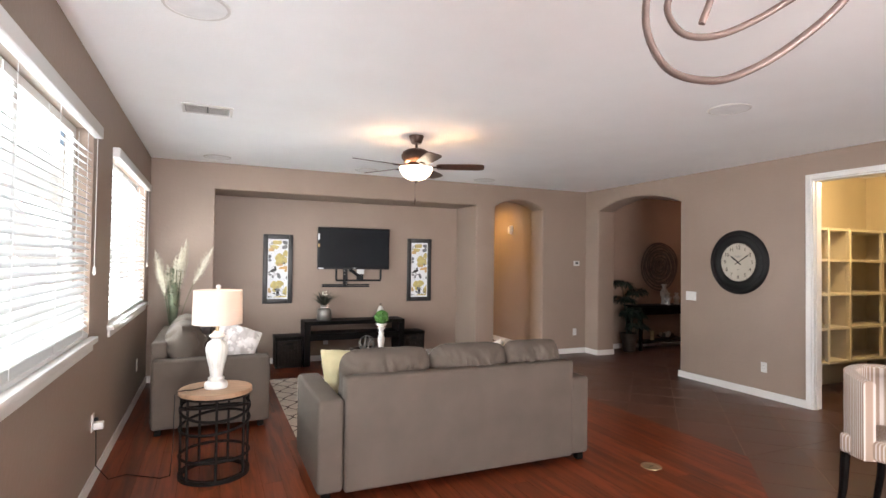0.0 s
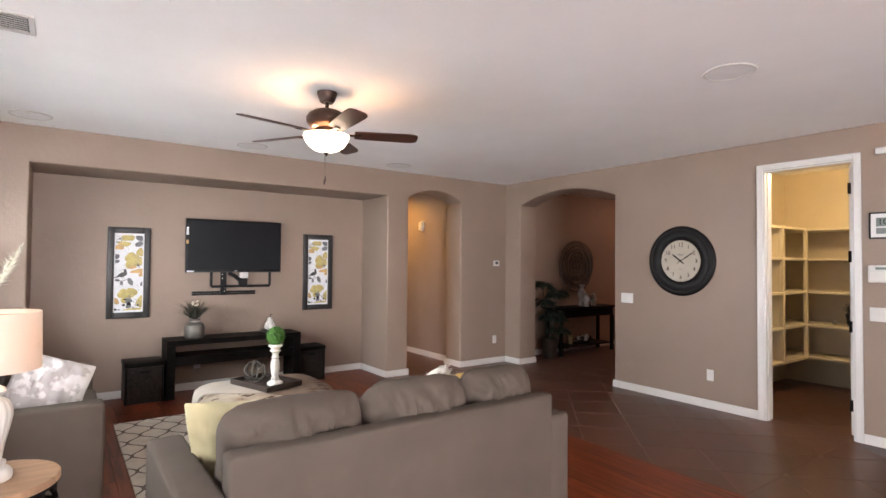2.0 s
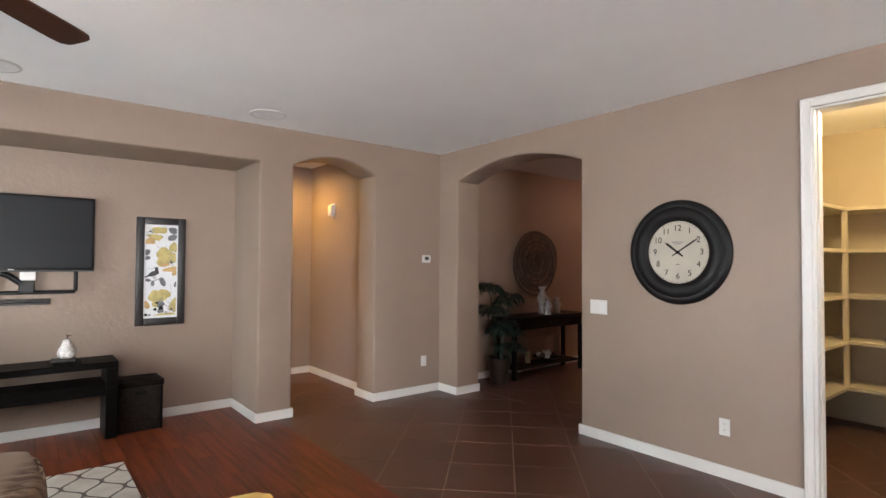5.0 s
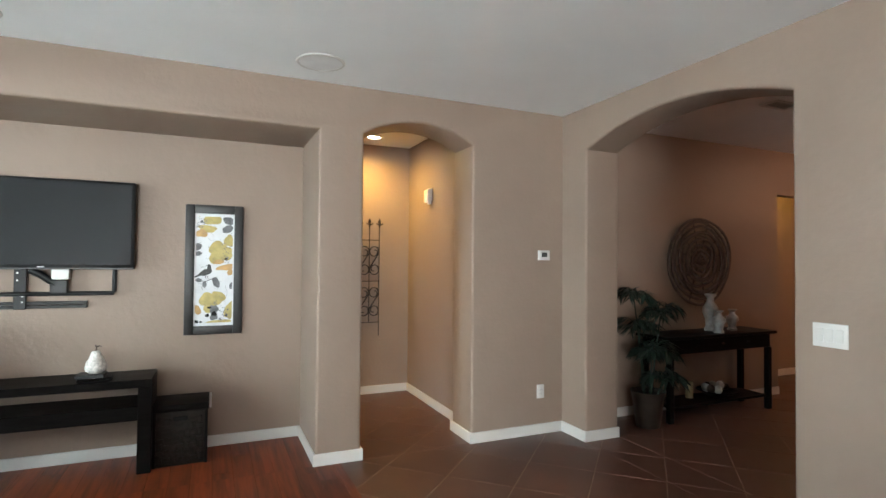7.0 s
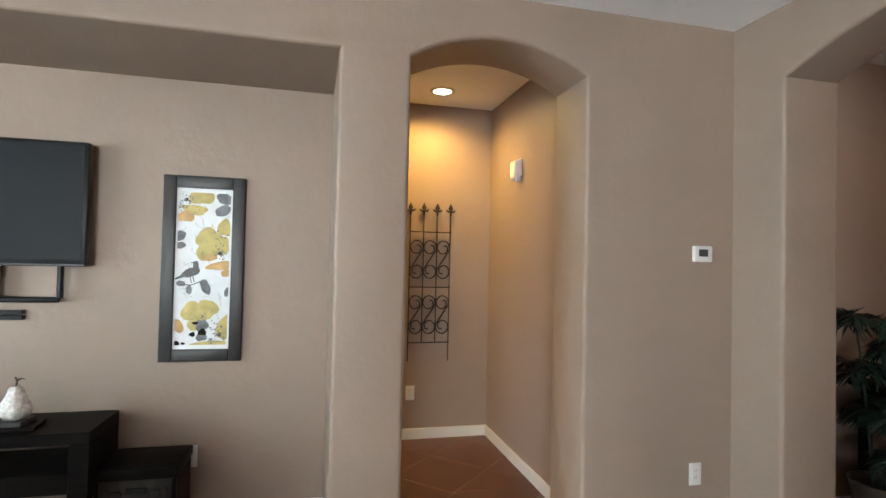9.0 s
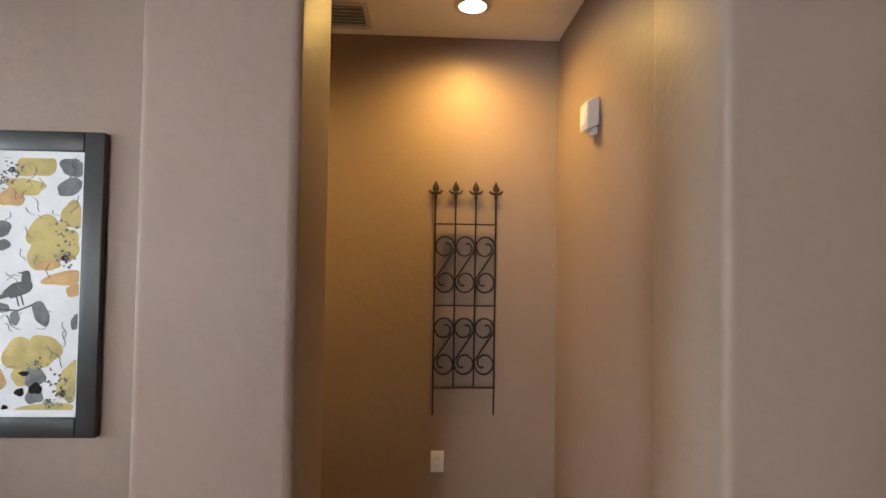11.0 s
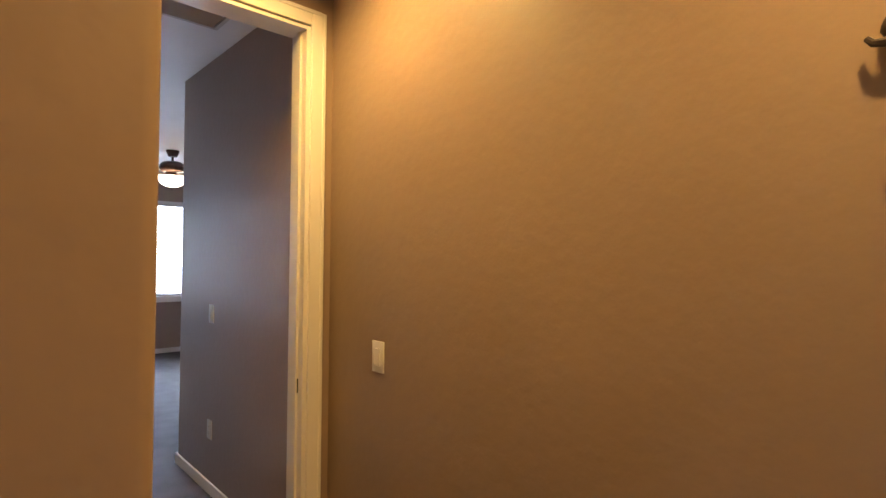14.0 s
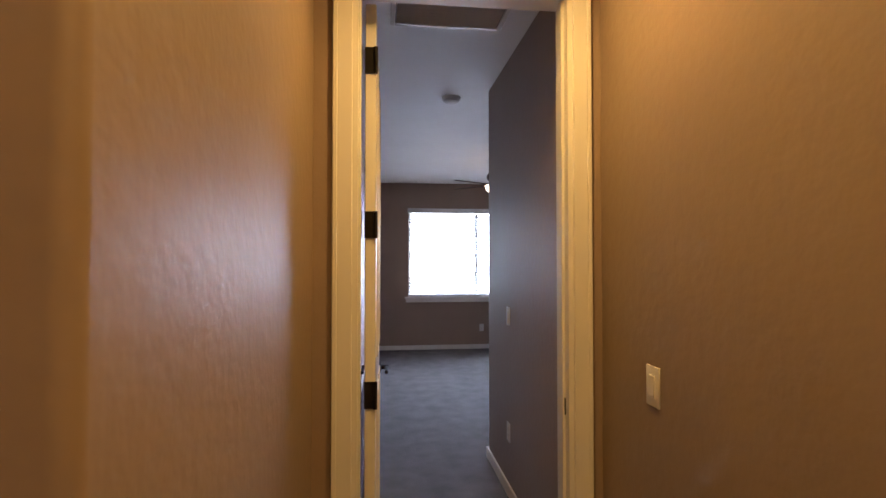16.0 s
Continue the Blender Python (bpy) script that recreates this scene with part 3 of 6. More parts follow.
# floors
structure("ground", box(-40, 40, -40, 40, -0.4, -0.2), mat("pale_concrete", (0.62, 0.60, 0.56), 0.9, var=0.1, scale=1, fine=40, bump=0.1), "pale dry ground outside", "ground")
floor_tile = structure("floor", box(-4.16, 12.12, YS - 0.14, 12.72, -0.2, -0.006), M_GROUT, "floor bed with tan grout between brown tiles", "floor")
structure("carpet", box(-4.02, 2.70, 8.505, 12.6, -0.005, 0.014), M_CARPET, "grey brown cut pile bedroom carpet", "carpet")


# baseboards
def baseboard(x0, y0, x1, y1, nx, ny, h=0.085, d=0.014):
    """A board along a wall from one plan point to the other; (nx, ny) points into the room."""
    x0, x1, y0, y1 = (*sorted((x0, x1)), *sorted((y0, y1)))
    if nx:
        bm = box(*sorted((x0, x0 + nx * d)), y0, y1, 0, h)
    else:
        bm = box(x0, x1, *sorted((y0, y0 + ny * d)), 0, h)
    top = [e for e in bm.edges if all(v.co.z > h - 1e-4 for v in e.verts)]
    bmesh.ops.bevel(bm, geom=top, offset=0.005, segments=2, profile=0.5, affect="EDGES")
    structure("baseboard", bm, M_TRIM, "white painted baseboard", "baseboard")


T = 0.014
for run in ((XW, YS, XW, YN, 1, 0), (XW + T, YN, 0.225 + T, YN, 0, -1), (0.225, YN, 0.225, 8.41, 1, 0), (0.225 + T, 8.41, 3.957 - T, 8.41, 0, -1),
            (3.957, YN, 3.957, 8.41, -1, 0), (3.957 - T, YN, 4.285 + T, YN, 0, -1), (4.285, YN, 4.285, 8.06, 1, 0), (5.19, YN, 5.19, 8.06 + T, -1, 0),
            (5.19 - T, YN, XC, YN, 0, -1), (XC, 7.378, XC, YN - T, -1, 0), (XC - T, 7.378, XC + 0.34, 7.378, 0, -1), (XC - T, 5.705, XC + 0.34, 5.705, 0, 1),
            (XC, 4.035, XC, 5.705, -1, 0), (XC, 2.84, XC, 3.188, -1, 0), (XC - T, 2.84, XC + 0.19, 2.84, 0, -1), (5.19, 8.06, 5.31, 8.06, 0, 1),
            (5.31, 8.06 + T, 5.31, 9.53, -1, 0), (2.77, 9.53, 5.31 - T, 9.53, 0, -1), (4.15, 8.06, 4.15, 8.505 + T, 1, 0), (2.77, 8.505, 4.15, 8.505, 0, 1),
            (XC + 0.34, 7.83, 9.12, 7.83, 0, -1), (9.0, 8.46, 12.0, 8.46, 0, -1),
            (0.71, 9.53, 2.64, 9.53, 0, -1), (0.71, 9.53 - T, 0.71, 12.6, -1, 0), (-4.02, 8.53, -4.02, 12.6, 1, 0), (-4.0, 8.505, 2.62, 8.505, 0, 1)):
    baseboard(*run)


# door casings and jambs
def casing(name, x, y0, y1, z, side, depth, w=0.058, d=0.016, label="white painted door casing and jamb"):
    """Trim on one face of a wall that runs along y, with the jamb lining behind it; side: the way into the room along x."""
    e = thing(name, (x, (y0 + y1) / 2, 0), label, "door frame", kind="structure")
    a, b = y0 - (y0 + y1) / 2, y1 - (y0 + y1) / 2
    s0, s1 = sorted((0.0, side * d))
    s2, s3 = sorted((0.0, side * (d + 0.003)))
    for u0, u1 in ((a - w, a - 0.004), (b + 0.004, b + w)):
        bm = box(s0, s1, u0, u1, 0, z + w, 0.003, 1)
        box(s2, s3, *((u0 - 0.0015, u0 + 0.016) if u0 < 0 else (u1 - 0.016, u1 + 0.0015)), 0, z + w, 0.003, 1, bm=bm)
        part("casing_side", bm, M_TRIM, e, smooth=False)
    bm = box(s0, s1 - 0.0005, a - 0.004, b + 0.004, z + 0.004, z + w, 0.003, 1)
    box(s2, s3 - 0.0005, a - w + 0.0165, b + w - 0.0165, z + w - 0.016, z + w + 0.0015, 0.003, 1, bm=bm)
    part("casing_head", bm, M_TRIM, e, smooth=False)
    j0, j1 = sorted((side * 0.004, -side * (depth + 0.004)))
    part("jamb", box(j0, j1, a - 0.004, a + 0.014, 0, z), M_TRIM, e, smooth=False)
    part("jamb", box(j0, j1, b - 0.014, b + 0.004, 0, z), M_TRIM, e, smooth=False)
    part("jamb_head", box(j0, j1, a + 0.014, b - 0.014, z - 0.014, z), M_TRIM, e, smooth=False)
    st0, st1 = sorted((-side * 0.035, -side * 0.07))
    part("door_stop", box(st0, st1, a + 0.014, a + 0.024, 0, z - 0.014), M_TRIM, e, smooth=False)
    part("door_stop", box(st0, st1, b - 0.024, b - 0.014, 0, z - 0.014), M_TRIM, e, smooth=False)
    return e


casing("door_frame_pantry", XC, 3.25, 3.975, 2.445, -1, 0.13)
casing("door_frame_bedroom", 2.76, DY0, DY1, DZ, 1, 0.12, 0.070)


def door_leaf(name, hinge, width, height, swing, label, right, knob=True):
    """A panelled leaf hung at hinge (x, y), running from it at the angle swing."""
    e = thing(name, (hinge[0], hinge[1], 0.012), label, "door", kind="structure", rz=swing)
    bm = box(0.0, width, -0.020, 0.020, 0, height, 0.002, 1)
    for z0, z1 in ((0.22, 0.95), (1.08, height - 0.2)):
        for s in (-1, 1):
            for u0, u1 in ((0.12, width / 2 - 0.05), (width / 2 + 0.05, width - 0.12)):
                for q in ((u0, u1, z0, z0 + 0.018), (u0, u1, z1 - 0.018, z1), (u0, u0 + 0.018, z0 + 0.018, z1 - 0.018), (u1 - 0.018, u1, z0 + 0.018, z1 - 0.018)):
                    box(q[0], q[1], *sorted((s * 0.0195, s * 0.0265)), q[2], q[3], bm=bm)
    part("leaf", bm, M_TRIM, e, smooth=False)
    for z in (0.258, 0.96, 1.59, 2.205):
        bm = box(-0.004, 0.0005, -0.012, 0.022, z - 0.05, z + 0.05, bm=None)
        cyl((-0.006, right * 0.019, z - 0.05), (-0.006, right * 0.019, z + 0.05), 0.008, 10, bm)
        part("hinge", bm, M_IRON, e, "dark bronze hinge")
    if knob:
        for s in (-1, 1):
            bm = lathe([(0.0, 0), (0.027, 0), (0.027, 0.008), (0.011, 0.012), (0.011, 0.045), (0, 0.045)], 16)
            bmesh.ops.transform(bm, matrix=pose(width - 0.07, s * 0.020, 0.93, -90 * s, 0, 0), verts=bm.verts)
            tube([(width - 0.07, s * 0.055, 0.93), (width - 0.12, s * 0.06, 0.932), (width - 0.18, s * 0.057, 0.928)], 0.009, 10, bm)
            part("lever_handle", bm, M_IRON, e, "dark bronze lever handle")
    return e


door_leaf("door_pantry", (6.212, 3.304), 0.69, 2.42, -1, "white panelled pantry door standing open inwards", 1)
for z in (0.27, 0.93, 1.59, 2.235):
    bm = box(0.052, 0.09, -0.3487, -0.3445, z - 0.05, z + 0.05)
    cyl((0.094, -0.343, z - 0.05), (0.094, -0.343, z + 0.05), 0.008, 10, bm)
    part("jamb_hinge", bm, M_IRON, bpy.data.objects["door_frame_pantry"], "dark bronze hinge plate", smooth=False)
JF = DY0 + 0.0142
for z in (0.27, 0.972, 1.602, 2.217):
    bm = box(2.6335, 2.668, JF, JF + 0.003, z - 0.05, z + 0.05)
    cyl((2.634, JF + 0.004, z - 0.05), (2.634, JF + 0.004, z + 0.05), 0.006, 10, bm)
    part("jamb_hinge", bm, M_IRON, bpy.data.objects["door_frame_bedroom"], "dark bronze hinge plate", smooth=False).matrix_basis = Matrix.Translation((-2.76, -(DY0 + DY1) / 2, 0))
door_leaf("door_bedroom", (2.616, 8.697), 0.73, 2.42, 179.2, "white panelled bedroom door standing open inwards", -1)


# ---- windows with blinds ----
def window(name, x, y0, y1, z0, z1, tilt, ladder=True):
    """A window in a wall along y, the room on its +x side: frame, panes, sill and a lowered slatted blind."""
    w, h = y1 - y0, z1 - z0
    e = thing(name, (x, (y0 + y1) / 2, z0), "white framed slider window with white slatted blinds lowered", "window", "windows", kind="structure")
    a, b = -w / 2, w / 2
    for u0, u1, v0, v1 in ((a, a + 0.05, 0, h), (b - 0.05, b, 0, h), (a + 0.05, b - 0.05, 0, 0.05), (a + 0.05, b - 0.05, h - 0.05, h), (-0.03, 0.03, 0.05, h - 0.05)):
        part("window_frame", box(-0.145, -0.095, u0, u1, v0, v1, 0.004, 1), M_TRIM, e, smooth=False)
    for u0, u1 in ((a + 0.05, -0.03), (0.03, b - 0.05)):
        g = part("pane", box(-0.123, -0.117, u0, u1, 0.05, h - 0.05), M_GLASS, e, smooth=False)
        g.visible_shadow = False
    sill = box(-0.09, 0.045, a - 0.06, b + 0.06, -0.03, 0.005, 0.003, 2)
    box(0.002, 0.02, a - 0.045, b + 0.045, -0.085, -0.03, 0.004, 1, bm=sill)
    part("window_sill", sill, M_TRIM, e)
    part("valance", box(0.0, 0.05, a - 0.015, b + 0.015, h - 0.055, h + 0.02, 0.005, 2), M_SLAT, e, "white blind valance")
    part("bottom_rail", box(-0.052, 0.0, a + 0.012, b - 0.012, 0.006, 0.034, 0.004, 1), M_SLAT, e)
    first = None
    count = int((h - 0.12) / 0.0435)
    for i in range(count):
        z = 0.05 + i * 0.0435
        if first is None:
            bm = bmesh.new()
            prof = [(-0.025, -0.0015), (0.0, 0.0025), (0.025, -0.0015), (0.025, -0.0042), (0.0, -0.0002), (-0.025, -0.0042)]
            l0 = [bm.verts.new((p, a + 0.012, q)) for p, q in prof]
            l1 = [bm.verts.new((p, b - 0.012, q)) for p, q in prof]
            for k in range(6):
                bm.faces.new((l0[k], l0[(k + 1) % 6], l1[(k + 1) % 6], l1[k]))
            bm.faces.new(l0)
            bm.faces.new(l1)
            first = part("slat", bm, M_SLAT, e)
            s = first
        else:
            s = new("slat", first.data)
            s.parent = e
        s.matrix_basis = pose(-0.026, 0, z, 0, tilt + random.uniform(-1.5, 1.5), 0)
    if ladder:
        for k in range(4):
            y = a + 0.15 + (w - 0.3) * k / 3
            for dx in (-0.05, -0.002):
                part("ladder_cord", tube([(dx, y, 0.03), (dx, y, h - 0.05)], 0.0016, 5), M_SLAT, e)
        bm = tube([(0.03, b - 0.05, h - 0.06), (0.03, b - 0.05, 0.45)], 0.002, 6)
        lathe([(0.004, 0), (0.011, 0.01), (0.008, 0.05), (0.003, 0.055)], 10, (0.03, b - 0.05, 0.40), bm)
        part("pull_cord", bm, M_SLAT, e, "white blind pull cord with tassel")
    return e


window("window_1", XW, *W1, WZ0, WZ1, 30)
window("window_2", XW, *W2, WZ0, WZ1, 13)
window("window_3", -4.02, *BW, 0.87, 2.30, 22, ladder=False)

# glowing sheets stand in for bright open ground and sky beyond the west windows
bd = box(-7.0, -6.9, 8.6, 32, -0.2, 18)
M_HAZE_GLOW = mat("glowing_haze_sheet", (0.86, 0.90, 0.93), 0.9, var=0.12, scale=0.8, fine=3, bump=0, emit=4.5)
structure("backdrop", bd, M_HAZE_GLOW, "glowing pale backdrop for the overexposed distance outside the windows", "backdrop")

# dimmer sheet for the garden view; its daylight haze is emission
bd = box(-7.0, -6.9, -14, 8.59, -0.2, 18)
M_GARDEN_GLOW = mat("glowing_garden_haze", (0.50, 0.56, 0.52), 0.9, var=0.3, scale=0.7, fine=2.2, bump=0, emit=0.75)
structure("backdrop_garden", bd, M_GARDEN_GLOW, "glowing backdrop for the hazy pale green and grey garden", "backdrop")

# assumed patio opening behind the walk, unseen, added to carry the frontal light
pd = thing("window_patio_assumed", (1.05, YS, 0), "unseen sliding glass patio door, added to admit frontal light", "window", kind="structure")
for u0, u1, v0, v1 in ((-1.4, -1.33, 0, 2.35), (1.33, 1.4, 0, 2.35), (-0.04, 0.04, 0.06, 2.28), (-1.33, 1.33, 2.28, 2.35), (-1.33, 1.33, 0, 0.06)):
    part("window_frame", box(u0, u1, -0.1, -0.04, v0, v1, 0.004, 1), M_TRIM, pd, smooth=False)
for u0, u1 in ((-1.33, -0.04), (0.04, 1.33)):
    g = part("pane", box(u0, u1, -0.073, -0.067, 0.06, 2.28), M_GLASS, pd, smooth=False)
    g.visible_shadow = False


# ---- living room: seating ----
def sofa(name, at, rz, width, depth, seats, label):
    """A box-armed sofa; its back lies along local y = 0 and it faces local +y."""
    e = thing(name, at, label, "sofa", rz=rz)
    w, arm = width / 2, 0.165
    part("back", box(-w + arm + 0.002, w - arm - 0.002, -0.015, 0.105, 0.055, 0.775, 0.02, 3), M_SOFA, e)
    for s in (-1, 1):
        a, b = sorted((s * w, s * (w - arm)))
        part("arm", box(a, b, 0.01, depth - 0.02, 0.055, 0.64, 0.025, 3), M_SOFA, e)
    part("base", box(-w + arm + 0.002, w - arm - 0.002, 0.105, depth - 0.03, 0.055, 0.29, 0.015, 2), M_SOFA, e)
    run = (2 * w - 2 * arm) / seats
    for i in range(seats):
        x = -w + arm + run * (i + 0.5)
        xc, cw = ((-0.545, 0.64), (0.09, 0.61), (0.635, 0.50))[i] if seats == 3 else (x, run + 0.02)
        part("seat_cushion", box(x - run / 2 + 0.004, x + run / 2 - 0.004, 0.2, depth, 0.292, 0.445, 0.035, 4), M_SOFA, e)
        tiltm = pose(xc, 0.245, 0.674, 98, 0, random.uniform(-2, 2))
        part("back_cushion", cushion(cw + 0.03, 0.50, 0.33, tiltm, p=2.5, seed=i * 2.3 + width, wrinkle=0.05, crown=0.5, corner=5.0), M_SOFA, e)
    for x in (-w + 0.06, w - 0.06):
        for y in (0.06, depth - 0.09):
            part("leg", box(x - 0.027, x + 0.027, y - 0.027, y + 0.027, 0, 0.056, 0.004, 1), M_BLACKWOOD, e, "black wooden foot")
    return e


sofa("sofa", (1.87, 3.715, 0.002), 0, 2.085, 0.90, 3, "grey fabric three seat sofa with loose back cushions")
# the loveseat stands along the window wall and faces the room
sofa("loveseat", (-0.25, 6.27, 0.002), -90, 1.62, 0.98, 2, "grey fabric loveseat in the shade beside the window")


def pillow(at, rx, rz, s, material, label, thick=0.15, fur=False, seed=1, spin=0, corner=40.0):
    bm = cushion(s, s, thick, pose(0, 0, 0, rx, 0, 0) @ pose(0, 0, 0, 0, 0, spin), p=2.6, seed=seed, wrinkle=0.02, crown=0.42, corner=corner)
    if fur:
        rng = random.Random(3)
        bm.normal_update()
        src = [(v.co.copy(), v.normal.copy()) for v in bm.verts]
        for k in range(2600):
            p, q = src[rng.randrange(len(src))]
            d = (q + Vector((rng.uniform(-.7, .7), rng.uniform(-.7, .7), rng.uniform(-.5, .8)))).normalized()
            side = d.cross(Vector((0.3, 0.5, 0.8))).normalized() * 0.004
            a, b, c = bm.verts.new(p - side), bm.verts.new(p + side), bm.verts.new(p + d * rng.uniform(0.02, 0.07))
            bm.faces.new((a, b, c))
    ob = obj("throw_pillow", bm, material, True)
    ob.matrix_basis = pose(*at, 0, 0, rz)
    return tagged(ob, label, "pillow", "throw pillows")


pillow((1.15, 4.19, 0.675), 110, -32, 0.43, M_CREAM, "cream throw pillow leaning against the sofa arm", seed=3)
pillow((2.49, 4.50, 0.648), 104, -14, 0.31, M_FUR, "white shaggy fur throw pillow on the sofa", fur=True, seed=5, spin=30)
pillow((2.72, 4.50, 0.606), 106, 8, 0.34, M_YELLOW, "mustard yellow throw pillow on the sofa", seed=7, corner=6.0)
pillow((0.42, 5.93, 0.67), 64, 14, 0.44, M_PATPIL, "white and grey patterned throw pillow on the loveseat", seed=9, spin=-24)
pillow((0.06, 6.05, 0.67), 70, -70, 0.46, M_DARKSOFA, "charcoal throw pillow on the loveseat", seed=11)

# rug
bm = box(-0.99, 0.99, -1.44, 1.44, 0.0025, 0.013, 0.004, 1)
rug = obj("area_rug", bm, M_RUG)
rug.location = (1.88, 5.89, 0)
tagged(rug, "cream area rug with a dark trellis pattern", "rug")


# ---- side table and lamp ----
st = thing("side_table", (0.25, 4.5, 0.002), "round drum side table with oak top and black wire frame", "side table")
R = 0.235
part("tabletop", lathe([(0, 0.57), (R + 0.003, 0.57), (R + 0.008, 0.575), (R + 0.008, 0.597), (R + 0.003, 0.602), (0, 0.602)], 48), M_TABLETOP, st, "weathered oak round top")


def ring(z, r, t=0.010, rx=0.0, ph=0.0):
    return tube([(r * math.cos(a), r * math.sin(a), z + rx * math.sin(a + ph)) for a in (2 * math.pi * k / 48 for k in range(48))], t, 8, closed=True)


part("base_ring", lathe([(R - 0.03, 0.0), (R, 0.0), (R, 0.03), (R - 0.03, 0.03), (R - 0.03, 0.0)], 48), M_IRON, st)
part("top_ring", ring(0.562, R - 0.008, 0.009), M_IRON, st)
for z, rx, ph in ((0.47, 0.05, 0.0), (0.47, 0.05, math.pi), (0.36, 0.03, 0.8), (0.15, 0.0, 0.0)):
    part("hoop", ring(z, R - 0.008, 0.0105, rx, ph), M_IRON, st)
for k in range(7):
    a = 2 * math.pi * k / 7 + 0.25
    part("upright", tube([((R - 0.008) * math.cos(a), (R - 0.008) * math.sin(a), 0.02), ((R - 0.008) * math.cos(a), (R - 0.008) * math.sin(a), 0.565)], 0.0095, 8), M_IRON, st)

tl = thing("table_lamp", (0.25, 4.5, 0.604), "white urn table lamp with white drum shade on the side table", "lamp")
part("foot", lathe([(0, 0), (0.075, 0), (0.078, 0.012), (0.078, 0.03), (0.066, 0.045), (0.048, 0.05), (0.055, 0.062), (0.055, 0.072), (0.04, 0.08), (0, 0.08)], 36), M_WHITECER, tl)
part("body", lathe([(0, 0.08), (0.04, 0.08), (0.042, 0.1), (0.05, 0.15), (0.064, 0.21), (0.073, 0.26), (0.072, 0.29), (0.06, 0.32), (0.04, 0.335), (0.034, 0.345), (0.046, 0.355),
                    (0.052, 0.365), (0.046, 0.375), (0.03, 0.385), (0.022, 0.40), (0, 0.40)], 64, flute=0.03, flutes=16), M_WHITECER, tl, "white fluted urn body")
part("neck", lathe([(0, 0.40), (0.012, 0.40), (0.012, 0.5), (0, 0.5)], 16), M_BRASS, tl)
bm = lathe([(0.167, 0.452), (0.162, 0.690), (0.1595, 0.690), (0.1645, 0.452), (0.167, 0.452)], 64)
shade = part("shade", bm, M_SHADE, tl, "white fabric drum shade")
bm = tube([(-0.16, 0, 0.678), (0.16, 0, 0.678)], 0.003, 6)
tube([(0, -0.16, 0.678), (0, 0.16, 0.678)], 0.003, 6, bm)
part("spider", bm, M_BRASS, tl)
part("finial", lathe([(0, 0.676), (0.006, 0.68), (0.006, 0.695), (0.012, 0.70), (0.017, 0.712), (0.013, 0.725), (0, 0.73)], 16), M_WHITECER, tl)
bm = tube([(-0.07, 0.0, 0.008), (-0.14, -0.04, 0.004), (-0.24, -0.05, 0.004), (-0.258, -0.05, -0.02), (-0.262, -0.04, -0.35), (-0.28, 0.0, -0.58), (-0.34, 0.02, -0.596), (-0.45, 0.1, -0.596),
           (-0.56, 0.18, -0.596), (-0.66, 0.13, -0.596), (-0.735, 0.14, -0.5), (-0.738, 0.12, -0.24)], 0.0035, 6)
part("cord", bm, M_BLACK, tl, "thin black lamp cord")

# ---- ottoman with tray ----
OX, OY = 1.87, 6.09
ot = thing("ottoman", (OX, OY, 0.013), "cream and brown cowhide ottoman with dark nailheads on the rug", "ottoman")


def oval(rx, ry, prof, p=3.0, seg=64):
    bm = bmesh.new()
    rings = []
    for s, z in prof:
        rg = []
        for i in range(seg):
            a = 2 * math.pi * i / seg
            c, d = math.cos(a), math.sin(a)
            k = (abs(c) ** p + abs(d) ** p) ** (-1 / p)
            rg.append(bm.verts.new((rx * s * k * c, ry * s * k * d, z)))
        rings.append(rg)
    for a, b in zip(rings, rings[1:]):
        for i in range(seg):
            bm.faces.new((a[i], a[(i + 1) % seg], b[(i + 1) % seg], b[i]))
    bm.faces.new(rings[0])
    bm.faces.new(rings[-1])
    return bm


CROWN = [(0.955, 0.225), (0.985, 0.245), (1.0, 0.29), (1.0, 0.35), (0.99, 0.395), (0.965, 0.425), (0.93, 0.442), (0.88, 0.452), (0.75, 0.459), (0.5, 0.463), (0.2, 0.464)]
part("top_cushion", oval(0.51, 0.41, CROWN, 4.5, 96), M_HIDE, ot, "cowhide top cushion with brown streaks")
part("skirt", oval(0.488, 0.388, [(1.0, 0.10), (1.0, 0.226)], 4.5, 96), M_LINEN, ot, "cream linen band")
bm = bmesh.new()
for i in range(120):
    a = 2 * math.pi * i / 120
    c, d = math.cos(a), math.sin(a)
    k = (abs(c) ** 4.5 + abs(d) ** 4.5) ** (-1 / 4.5)
    ball((0.503 * k * c, 0.403 * k * d, 0.247), 0.0075, bm, 6)
tagged(part("nailhead_trim", bm, M_IRON, ot, "dark nailhead trim"), kind="stuff")
for x in (-0.38, 0.38):
    for y in (-0.29, 0.29):
        part("leg", lathe([(0, 0), (0.018, 0), (0.03, 0.10), (0, 0.10)], 14, (x, y, 0)), M_BLACKWOOD, ot, "dark tapered leg")

# a throw over the top: folded short of one corner, hanging down the far sides
bm = oval(0.51, 0.41, CROWN[1:], 4.5, 96)
bmesh.ops.delete(bm, geom=[f for f in bm.faces if len(f.verts) > 4 and f.calc_center_median().z < 0.3], context="FACES_ONLY")
for co, no in (((-0.20, -0.208, 0), (-0.57, -0.82, 0)), ((0.478, -0.1, 0), (1.0, 0.12, 0.0))):
    bmesh.ops.bisect_plane(bm, geom=bm.verts[:] + bm.edges[:] + bm.faces[:], plane_co=co, plane_no=Vector(no).normalized(), clear_outer=True)
bmesh.ops.recalc_face_normals(bm, faces=bm.faces)
bm.normal_update()
_rise = [(v, v.co + v.normal * (0.0035 + 0.0015 * math.sin(23 * v.co.x + 9 * v.co.y))) for v in bm.verts]
